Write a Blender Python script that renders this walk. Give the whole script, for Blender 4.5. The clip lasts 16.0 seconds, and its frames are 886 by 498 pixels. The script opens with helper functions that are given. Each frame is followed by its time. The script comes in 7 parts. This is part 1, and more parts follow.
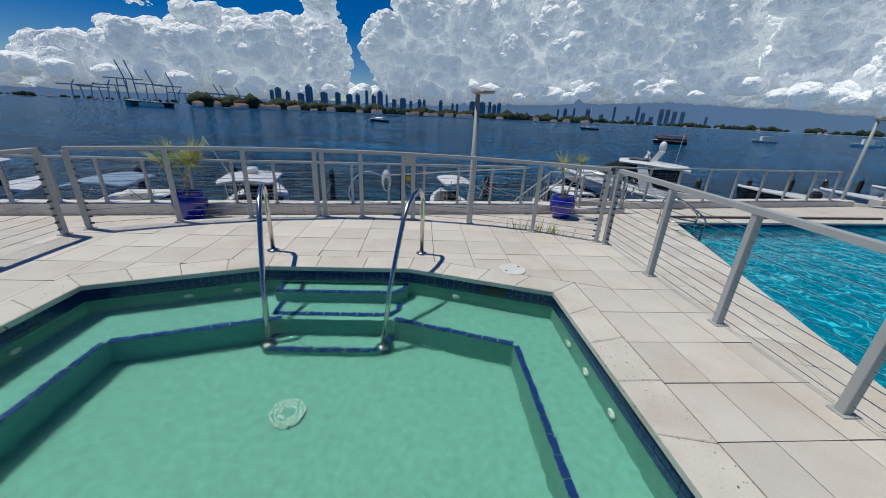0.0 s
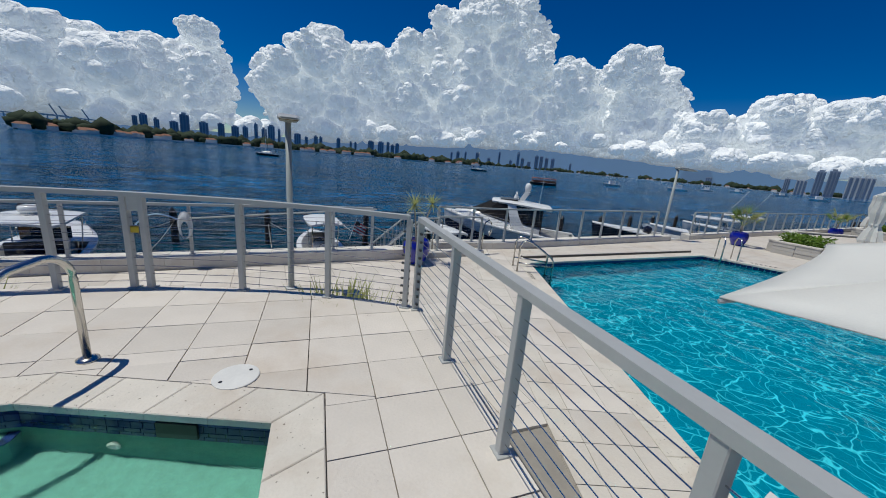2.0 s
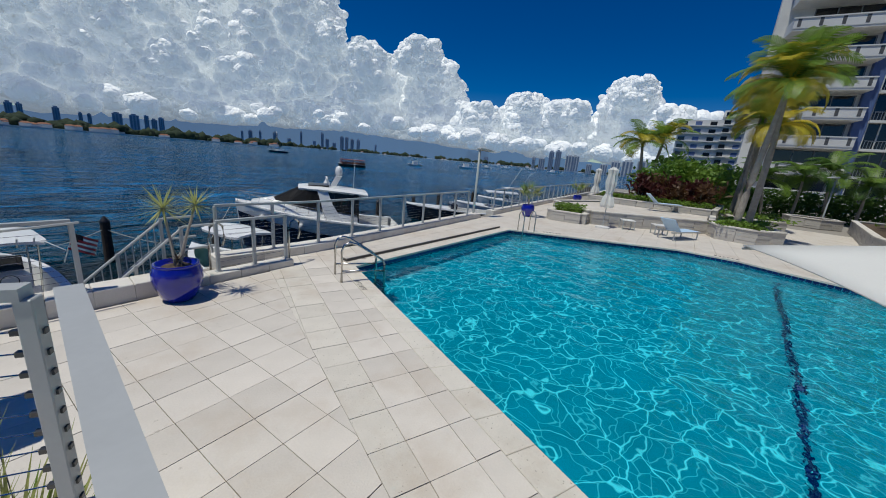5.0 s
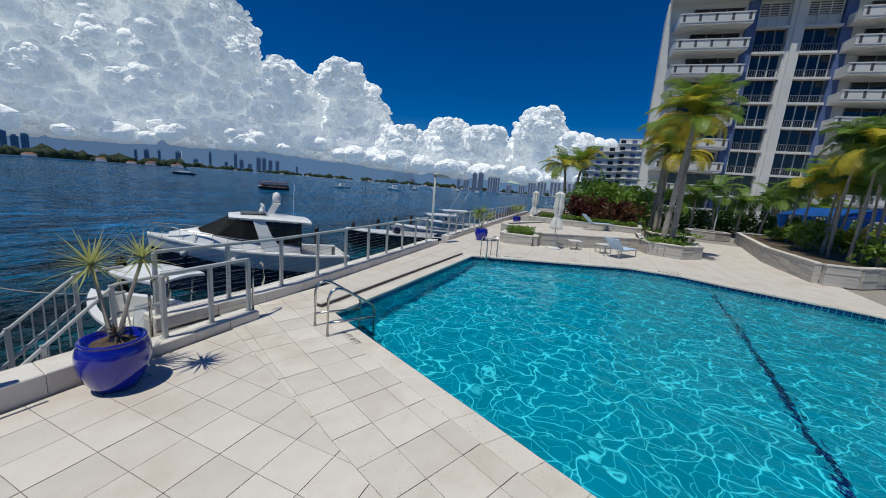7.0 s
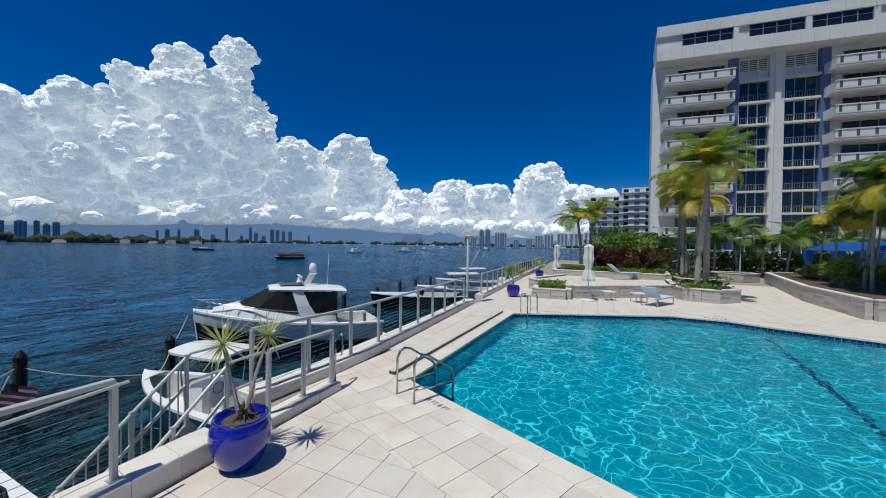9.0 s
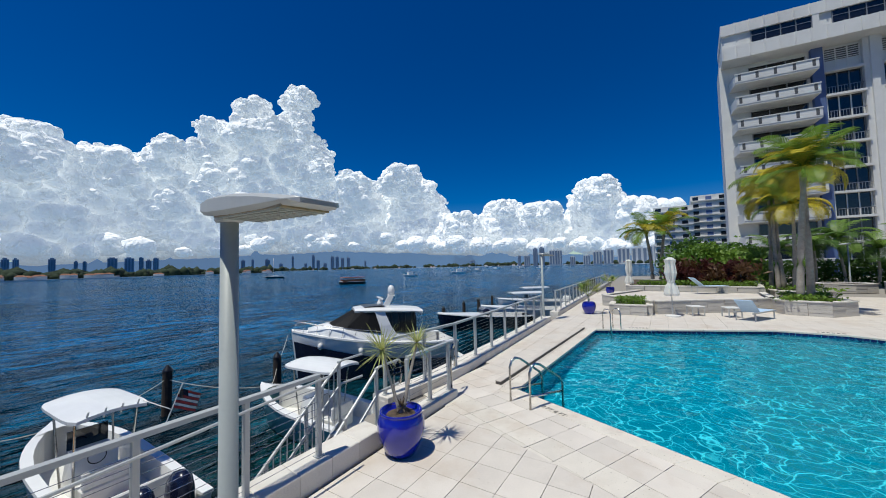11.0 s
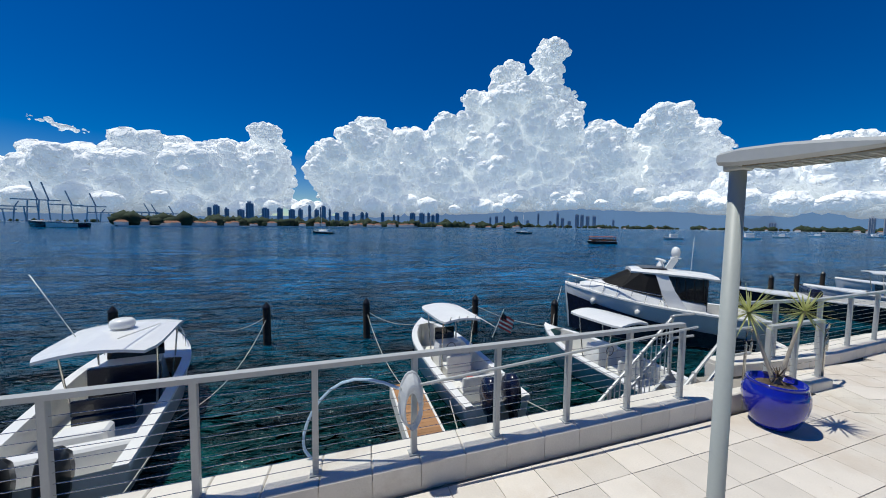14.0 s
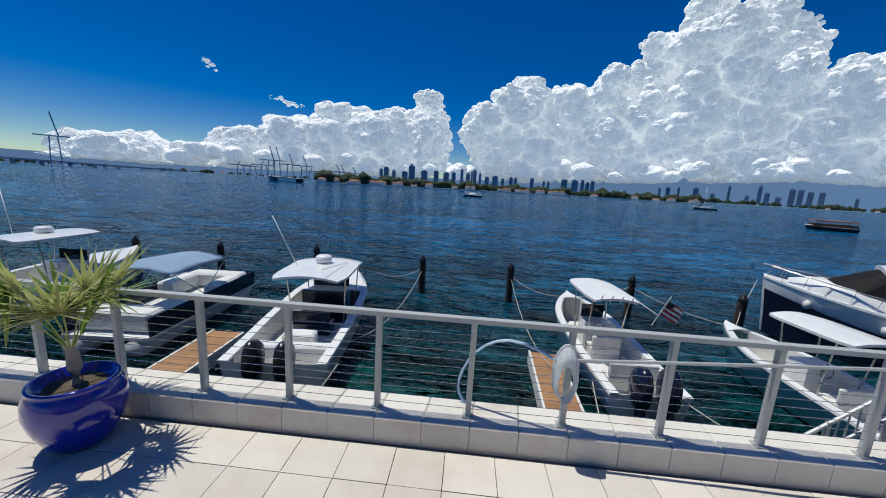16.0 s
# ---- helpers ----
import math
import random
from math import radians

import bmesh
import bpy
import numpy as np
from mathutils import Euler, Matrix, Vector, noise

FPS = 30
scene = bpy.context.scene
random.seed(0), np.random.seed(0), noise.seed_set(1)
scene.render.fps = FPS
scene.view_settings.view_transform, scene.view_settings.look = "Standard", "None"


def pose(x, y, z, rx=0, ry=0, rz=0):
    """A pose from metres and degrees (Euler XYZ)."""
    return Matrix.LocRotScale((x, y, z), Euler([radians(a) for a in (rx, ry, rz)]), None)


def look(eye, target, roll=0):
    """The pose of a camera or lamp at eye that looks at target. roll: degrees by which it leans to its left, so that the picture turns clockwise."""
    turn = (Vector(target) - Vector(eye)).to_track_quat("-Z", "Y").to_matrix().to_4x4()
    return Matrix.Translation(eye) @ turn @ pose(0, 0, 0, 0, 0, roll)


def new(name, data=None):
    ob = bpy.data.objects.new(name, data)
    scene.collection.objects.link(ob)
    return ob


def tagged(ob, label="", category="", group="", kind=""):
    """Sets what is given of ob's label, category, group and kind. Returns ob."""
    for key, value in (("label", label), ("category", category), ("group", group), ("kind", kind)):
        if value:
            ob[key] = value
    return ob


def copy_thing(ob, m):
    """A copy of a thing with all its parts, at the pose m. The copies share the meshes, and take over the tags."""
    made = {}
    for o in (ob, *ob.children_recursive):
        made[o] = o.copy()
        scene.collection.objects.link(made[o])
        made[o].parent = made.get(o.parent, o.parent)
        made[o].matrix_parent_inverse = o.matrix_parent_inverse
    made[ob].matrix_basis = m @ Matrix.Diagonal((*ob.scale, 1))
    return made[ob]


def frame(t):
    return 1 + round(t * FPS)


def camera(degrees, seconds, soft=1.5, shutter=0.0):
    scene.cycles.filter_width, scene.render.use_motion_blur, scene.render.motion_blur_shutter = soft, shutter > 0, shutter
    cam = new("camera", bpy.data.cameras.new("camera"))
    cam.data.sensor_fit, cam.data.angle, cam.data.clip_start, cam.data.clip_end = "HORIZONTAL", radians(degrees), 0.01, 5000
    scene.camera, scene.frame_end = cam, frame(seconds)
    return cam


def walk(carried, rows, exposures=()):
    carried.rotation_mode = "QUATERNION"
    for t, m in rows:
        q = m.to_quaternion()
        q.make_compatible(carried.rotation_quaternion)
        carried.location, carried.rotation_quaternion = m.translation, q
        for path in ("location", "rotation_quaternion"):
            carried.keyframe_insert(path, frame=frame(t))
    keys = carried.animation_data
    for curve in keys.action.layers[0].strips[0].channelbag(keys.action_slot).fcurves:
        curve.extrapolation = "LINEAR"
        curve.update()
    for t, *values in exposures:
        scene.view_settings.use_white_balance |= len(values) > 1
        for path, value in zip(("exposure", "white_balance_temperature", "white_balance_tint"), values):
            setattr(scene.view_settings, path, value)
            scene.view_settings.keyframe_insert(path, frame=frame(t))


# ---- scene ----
cam = camera(103.4, 16.0, soft=1.0)
PATH = [
    (0, (0.248, -0.013, 1.549), (0.385, 1.848, 0.83), 2.8),
    (0.5, (0.668, 0.253, 1.544), (0.903, 2.124, 0.878), 3.5),
    (1, (1.086, 0.465, 1.569), (1.447, 2.338, 0.969), 4.2),
    (1.5, (1.451, 0.725, 1.59), (1.978, 2.578, 1.055), 4.9),
    (2, (1.808, 0.993, 1.566), (2.476, 2.813, 1.077), 5.1),
    (2.5, (2.094, 1.264, 1.54), (2.904, 3.032, 1.074), 5.1),
    (3, (2.313, 1.561, 1.539), (3.277, 3.251, 1.074), 4.9),
    (3.5, (2.52, 1.828, 1.539), (3.608, 3.442, 1.079), 5.3),
    (4, (2.606, 1.968, 1.56), (3.815, 3.489, 1.087), 5.1),
    (4.5, (2.664, 2.248, 1.566), (4.022, 3.634, 1.08), 5.0),
    (5, (2.743, 2.602, 1.547), (4.232, 3.841, 1.049), 5.0),
    (5.2, (2.725, 2.674, 1.549), (4.252, 3.864, 1.044), 5.0),
    (7.5, (2.421, 4.338, 1.674), (4.172, 5.256, 1.372), 4.1),
    (8, (2.215, 4.543, 1.711), (3.954, 5.51, 1.513), 2.6),
    (10.3, (0.971, 5.073, 1.662), (2.674, 6.117, 1.760), -0.8),
    (10.5, (0.861, 5.125, 1.640), (2.535, 6.215, 1.742), -1.9),
    (11, (0.558, 5.252, 1.662), (2.111, 6.509, 1.76), -1.4),
    (11.5, (0.109, 5.266, 1.6), (1.485, 6.713, 1.709), -2.0),
    (12, (-0.171, 5.383, 1.613), (1.013, 6.993, 1.684), -1.4),
    (12.5, (-0.43, 5.515, 1.61), (0.557, 7.254, 1.637), -0.9),
    (13, (-0.693, 5.6, 1.581), (0.098, 7.437, 1.553), 0.1),
    (13.5, (-0.894, 5.624, 1.569), (-0.285, 7.527, 1.492), 0.4),
    (14, (-1.014, 5.632, 1.565), (-0.577, 7.579, 1.43), 0.8),
    (14.5, (-1.057, 5.605, 1.567), (-0.788, 7.578, 1.374), 1.2),
    (15, (-1.073, 5.576, 1.584), (-0.986, 7.557, 1.325), 1.5),
    (15.5, (-1.16, 5.67, 1.563), (-1.283, 7.64, 1.24), 3.1),
    (16, (-1.21, 5.69, 1.539), (-1.569, 7.625, 1.182), 3.4),
]
walk(cam, [(t, look(eye, target, roll)) for t, eye, target, roll in PATH], [(0, -0.5, 6500, 4), (5.2, -0.5, 6500, 4), (10.4, -0.16, 6500, 4), (12, -0.13, 6500, 4), (14.5, -0.10, 6500, 4), (16, -0.2, 6500, 4)])

# ---- sky, sun ----
SUN = Vector((-0.33, 0.08, 0.94)).normalized()
world = bpy.data.worlds.new("world")
scene.world = world
world.use_nodes = True
wn = world.node_tree.nodes
sky = wn.new("ShaderNodeTexSky")
sky.sky_type = "NISHITA"
sky.sun_disc = False
sky.sun_elevation = math.asin(SUN.z)
sky.sun_rotation = math.atan2(SUN.x, SUN.y)
sky.altitude = 1500
sky.air_density, sky.dust_density, sky.ozone_density = 1.0, 0.0, 3.0
wn["Background"].inputs["Strength"].default_value = 0.085
hue = wn.new("ShaderNodeHueSaturation")
hue.inputs["Hue"].default_value, hue.inputs["Saturation"].default_value = 0.517, 1.6
world.node_tree.links.new(sky.outputs[0], hue.inputs["Color"])
world.node_tree.links.new(hue.outputs[0], wn["Background"].inputs[0])
sun_data = bpy.data.lights.new("sun", "SUN")
sun_data.energy, sun_data.angle, sun_data.color = 4.2, radians(0.5), (1.0, 0.96, 0.9)
sun = new("sun", sun_data)
sun.matrix_world = look((0, 0, 60), Vector((0, 0, 60)) - SUN)


# ---- materials ----
def mat(name, color, rough=0.6, metal=0.0, vary=0.12, scale=6.0, bump=0.0, bscale=40.0, spec=0.5, coat=0.0, rand=0.0):
    """A painted, stone or metal surface with soft blotches, fine grain and a little relief."""
    m = bpy.data.materials.new(name)
    m.use_nodes = True
    n, l = m.node_tree.nodes, m.node_tree.links
    b = n["Principled BSDF"]
    b.inputs["Roughness"].default_value = rough
    b.inputs["Metallic"].default_value = metal
    b.inputs["Specular IOR Level"].default_value = spec
    b.inputs["Coat Weight"].default_value = coat
    co = n.new("ShaderNodeTexCoord")
    big = n.new("ShaderNodeTexNoise")
    big.inputs["Scale"].default_value, big.inputs["Detail"].default_value = scale, 6.0
    l.new(co.outputs["Object"], big.inputs["Vector"])
    fine = n.new("ShaderNodeTexNoise")
    fine.inputs["Scale"].default_value, fine.inputs["Detail"].default_value = bscale, 4.0
    l.new(co.outputs["Object"], fine.inputs["Vector"])
    add = n.new("ShaderNodeMath")
    add.operation = "MULTIPLY_ADD"
    l.new(fine.outputs["Fac"], add.inputs[0])
    add.inputs[1].default_value = 0.5
    l.new(big.outputs["Fac"], add.inputs[2])
    last = add.outputs[0]
    if rand:
        oi = n.new("ShaderNodeObjectInfo")
        ra = n.new("ShaderNodeMath")
        ra.operation = "MULTIPLY_ADD"
        l.new(oi.outputs["Random"], ra.inputs[0])
        ra.inputs[1].default_value = rand
        l.new(last, ra.inputs[2])
        last = ra.outputs[0]
    ramp = n.new("ShaderNodeMapRange")
    ramp.inputs["From Min"].default_value, ramp.inputs["From Max"].default_value = 0.4, 1.1 + rand
    ramp.inputs["To Min"].default_value, ramp.inputs["To Max"].default_value = 1 - vary, 1 + vary
    l.new(last, ramp.inputs["Value"])
    mul = n.new("ShaderNodeVectorMath")
    mul.operation = "SCALE"
    mul.inputs[0].default_value = color
    l.new(ramp.outputs[0], mul.inputs["Scale"])
    l.new(mul.outputs[0], b.inputs["Base Color"])
    if bump:
        bp = n.new("ShaderNodeBump")
        bp.inputs["Strength"].default_value, bp.inputs["Distance"].default_value = bump, 0.01
        l.new(fine.outputs["Fac"], bp.inputs["Height"])
        l.new(bp.outputs[0], b.inputs["Normal"])
    return m


STONE = mat("travertine", (0.655, 0.60, 0.53), 0.75, vary=0.17, scale=2.2, bump=0.3, bscale=55, rand=0.6)
JOINT = mat("joint", (0.30, 0.275, 0.24), 0.9)
KERB = mat("kerb_stone", (0.70, 0.66, 0.59), 0.8, vary=0.14, scale=3, bump=0.3, bscale=50, rand=0.5)
STEEL = mat("satin_aluminium", (0.46, 0.47, 0.46), 0.45, 0.15, vary=0.06)
POLE = mat("grey_pole_paint", (0.36, 0.385, 0.37), 0.5, vary=0.06, scale=3)
COVER = mat("black_mesh_cover", (0.015, 0.015, 0.017), 0.75, vary=0.15)
CHROME = mat("stainless", (0.60, 0.58, 0.54), 0.22, 1.0, vary=0.08)
WHITE = mat("white_gelcoat", (0.82, 0.82, 0.80), 0.25, vary=0.05, scale=2, coat=0.3)
WHITE2 = mat("white_vinyl", (0.72, 0.71, 0.67), 0.5, vary=0.10, scale=4)
BLACK = mat("black_plastic", (0.012, 0.012, 0.014), 0.3, vary=0.2)
NAVY = mat("navy_paint", (0.008, 0.011, 0.03), 0.25, vary=0.2, coat=0.4)
GLASS = mat("tinted_window", (0.012, 0.014, 0.018), 0.06, vary=0.1, coat=0.5)
BLUE = mat("cobalt_glaze", (0.007, 0.012, 0.30), 0.10, vary=0.2, coat=0.6)
TEAL = mat("teal_gelcoat", (0.22, 0.45, 0.44), 0.25, vary=0.05, coat=0.3)
LIGHTBLUE = mat("pale_blue_canvas", (0.45, 0.60, 0.76), 0.8, vary=0.06)
RED = mat("red_cloth", (0.42, 0.03, 0.03), 0.7, vary=0.15)
ORANGE = mat("orange_paint", (0.45, 0.09, 0.03), 0.5, vary=0.25)
TIMBER = mat("pile_timber", (0.045, 0.033, 0.024), 0.9, vary=0.45, scale=5, bump=0.6, bscale=25)
PLANK = mat("deck_plank", (0.36, 0.19, 0.085), 0.75, vary=0.3, scale=4, bump=0.3, bscale=35, rand=0.7)
ROPE = mat("rope", (0.45, 0.43, 0.38), 0.9, vary=0.2)
SOIL = mat("soil", (0.10, 0.07, 0.045), 0.95, vary=0.5, scale=9, bump=0.8)
CONC = mat("white_concrete", (0.72, 0.71, 0.68), 0.8, vary=0.07, scale=0.5)
CANVAS = mat("canvas", (0.82, 0.81, 0.76), 0.85, vary=0.04, scale=2, bump=0.12, bscale=120)
TILE_BLUE = mat("dark_blue_tile", (0.012, 0.03, 0.13), 0.2, vary=0.5, scale=14, rand=0.7)
BLOCK = mat("grey_block", (0.50, 0.47, 0.42), 0.85, vary=0.16, scale=3, bump=0.4, bscale=40, rand=0.7)
LEAF = mat("leaf", (0.17, 0.28, 0.035), 0.5, vary=0.45, scale=4)
LEAF_YELLOW = mat("leaf_yellow", (0.56, 0.46, 0.04), 0.5, vary=0.4, scale=4)
LEAF_DARK = mat("leaf_dark", (0.085, 0.165, 0.028), 0.5, vary=0.5, scale=4)
LEAF_RED = mat("leaf_red", (0.085, 0.022, 0.018), 0.5, vary=0.5, scale=4)
LEAF_BRIGHT = mat("leaf_bright", (0.12, 0.235, 0.025), 0.45, vary=0.45, scale=2)
LEAF_BRONZE = mat("leaf_bronze", (0.12, 0.06, 0.025), 0.5, vary=0.5, scale=4)
LEAF_PALE = mat("leaf_pale", (0.40, 0.42, 0.15), 0.55, vary=0.3, scale=5)
BARK = mat("palm_bark", (0.34, 0.30, 0.25), 0.9, vary=0.3, scale=6, bump=0.5, bscale=30)
# Distance haze is mixed into the next two colours as blue-grey
HAZED_TOWER_GLASS = mat("hazed_tower_glass", (0.15, 0.20, 0.28), 0.4, vary=0.2, scale=0.02)
HAZED_TOWER = mat("far_tower", (0.27, 0.32, 0.40), 0.5, vary=0.35, scale=0.02, bscale=0.2, rand=0.8)
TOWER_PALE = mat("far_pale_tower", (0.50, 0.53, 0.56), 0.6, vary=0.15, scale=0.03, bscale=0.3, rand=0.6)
WOODS = mat("far_woods", (0.017, 0.034, 0.013), 0.9, vary=0.5, scale=0.05, bscale=0.5)
BRICKROOF = mat("clay_roof", (0.26, 0.12, 0.07), 0.8, vary=0.2, scale=0.2)
PAINT_BLUE = mat("blue_grey_paint", (0.09, 0.14, 0.30), 0.6, vary=0.08)
CABANA = mat("bright_blue_canvas", (0.01, 0.16, 0.55), 0.8, vary=0.1)
SLOT_DARK = mat("dark_slot_block", (0.10, 0.10, 0.10), 0.4, 0.6)
LETTER = mat("black_lettering", (0.03, 0.03, 0.03), 0.7)
NET = mat("white_net", (0.75, 0.77, 0.78), 0.7, vary=0.1)


def lets_light_through(m, amount):
    """Thin cloth or leaf: part of the light comes through from behind."""
    n, l = m.node_tree.nodes, m.node_tree.links
    b = n["Principled BSDF"]
    tr = n.new("ShaderNodeBsdfTranslucent")
    l.new(b.inputs["Base Color"].links[0].from_socket, tr.inputs["Color"])
    mx = n.new("ShaderNodeMixShader")
    mx.inputs[0].default_value = amount
    l.new(b.outputs[0], mx.inputs[1])
    l.new(tr.outputs[0], mx.inputs[2])
    l.new(mx.outputs[0], n["Material Output"].inputs["Surface"])


for thin in (NET, LEAF, LEAF_YELLOW, LEAF_DARK, LEAF_RED, LEAF_PALE, LEAF_BRIGHT, LEAF_BRONZE):
    lets_light_through(thin, 0.4)
lets_light_through(CANVAS, 0.2)


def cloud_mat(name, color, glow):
    """Sunlit vapour: matt colour, with added emission in place of light scattered inside it."""
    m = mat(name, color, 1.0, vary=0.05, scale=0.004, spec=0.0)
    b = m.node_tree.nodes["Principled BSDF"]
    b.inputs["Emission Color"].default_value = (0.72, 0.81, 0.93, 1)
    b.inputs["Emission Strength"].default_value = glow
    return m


CLOUD = cloud_mat("cloud", (0.76, 0.755, 0.75), 0.37)


def billowed(m):
    """Cauliflower relief at three sizes."""
    n, l = m.node_tree.nodes, m.node_tree.links
    co = n.new("ShaderNodeTexCoord")
    warp = n.new("ShaderNodeTexNoise")
    warp.inputs["Scale"].default_value, warp.inputs["Detail"].default_value = 0.012, 3.0
    l.new(co.outputs["Object"], warp.inputs["Vector"])
    ws = n.new("ShaderNodeVectorMath")
    ws.operation = "MULTIPLY_ADD"
    ws.inputs[1].default_value = (70, 70, 70)
    l.new(warp.outputs["Color"], ws.inputs[0])
    l.new(co.outputs["Object"], ws.inputs[2])
    prev = None
    for scale, dist in ((0.010, 75), (0.026, 34), (0.06, 12)):
        v = n.new("ShaderNodeTexVoronoi")
        v.feature = "SMOOTH_F1"
        v.inputs["Scale"].default_value, v.inputs["Smoothness"].default_value = scale, 0.35
        l.new(ws.outputs[0], v.inputs["Vector"])
        bp = n.new("ShaderNodeBump")
        bp.invert = True
        bp.inputs["Strength"].default_value, bp.inputs["Distance"].default_value = 0.5, dist
        l.new(v.outputs["Distance"], bp.inputs["Height"])
        if prev:
            l.new(prev.outputs[0], bp.inputs["Normal"])
        prev = bp
    l.new(prev.outputs[0], n["Principled BSDF"].inputs["Normal"])


billowed(CLOUD)
# Painted haze: dark blue with a blue glow of its own
HAZE_GLOW = cloud_mat("haze", (0.06, 0.14, 0.26), 0.28)
HAZE_GLOW.node_tree.nodes["Principled BSDF"].inputs["Emission Color"].default_value = (0.36, 0.56, 0.92, 1)


def water_mat(name, color, rough, trans, layers, ior=1.33, color2=None):
    """Water with ripples in layers of (scale, stretch, distance in metres)."""
    m = bpy.data.materials.new(name)
    m.use_nodes = True
    n, l = m.node_tree.nodes, m.node_tree.links
    b = n["Principled BSDF"]
    b.inputs["Base Color"].default_value = (*color, 1)
    b.inputs["Roughness"].default_value = rough
    b.inputs["IOR"].default_value = ior
    b.inputs["Transmission Weight"].default_value = trans
    co = n.new("ShaderNodeTexCoord")
    prev = None
    for scale, stretch, dist in layers:
        mp = n.new("ShaderNodeMapping")
        mp.inputs["Rotation"].default_value = (0, 0, radians(12))
        mp.inputs["Scale"].default_value = (scale, scale * stretch, scale)
        l.new(co.outputs["Object"], mp.inputs["Vector"])
        t = n.new("ShaderNodeTexNoise")
        t.inputs["Scale"].default_value, t.inputs["Detail"].default_value, t.inputs["Distortion"].default_value = 1.0, 3.0, 0.7
        l.new(mp.outputs[0], t.inputs["Vector"])
        bp = n.new("ShaderNodeBump")
        bp.inputs["Strength"].default_value, bp.inputs["Distance"].default_value = 1.0, dist
        l.new(t.outputs["Fac"], bp.inputs["Height"])
        if prev:
            l.new(prev.outputs[0], bp.inputs["Normal"])
        prev = bp
    l.new(prev.outputs[0], b.inputs["Normal"])
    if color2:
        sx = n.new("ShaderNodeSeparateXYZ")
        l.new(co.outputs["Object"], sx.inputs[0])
        t = n.new("ShaderNodeMapRange")     # green near the wall, blue beyond, where colour stands in for reflected sky
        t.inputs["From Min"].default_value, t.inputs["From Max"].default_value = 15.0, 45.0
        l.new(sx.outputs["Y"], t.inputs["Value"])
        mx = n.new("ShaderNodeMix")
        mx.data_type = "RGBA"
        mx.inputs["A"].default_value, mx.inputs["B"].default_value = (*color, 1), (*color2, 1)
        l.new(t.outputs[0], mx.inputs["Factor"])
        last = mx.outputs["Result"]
        for scale, stretch, low, high in ((0.02, 1.6, 0.75, 1.45), (0.13, 3.8, 0.40, 1.75), (0.6, 3.2, 0.30, 1.9)):     # wave light, shade and sky sheen painted as streaks
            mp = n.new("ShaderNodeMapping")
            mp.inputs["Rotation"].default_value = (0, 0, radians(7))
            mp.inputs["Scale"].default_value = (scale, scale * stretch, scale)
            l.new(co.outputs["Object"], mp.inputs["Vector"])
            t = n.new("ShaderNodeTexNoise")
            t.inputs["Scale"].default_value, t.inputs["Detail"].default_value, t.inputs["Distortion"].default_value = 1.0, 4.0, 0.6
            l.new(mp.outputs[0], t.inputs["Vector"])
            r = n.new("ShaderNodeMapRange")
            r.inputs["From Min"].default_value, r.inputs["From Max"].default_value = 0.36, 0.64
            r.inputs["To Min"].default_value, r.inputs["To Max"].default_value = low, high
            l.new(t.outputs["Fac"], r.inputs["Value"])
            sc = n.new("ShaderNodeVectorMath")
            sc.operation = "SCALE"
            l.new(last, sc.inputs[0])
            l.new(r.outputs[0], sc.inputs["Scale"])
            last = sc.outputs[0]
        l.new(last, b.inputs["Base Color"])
    return m


SPA_WATER = water_mat("spa_water", (0.72, 0.97, 0.88), 0.0, 1.0, [(5.0, 1.0, 0.004), (30.0, 1.0, 0.0018)])


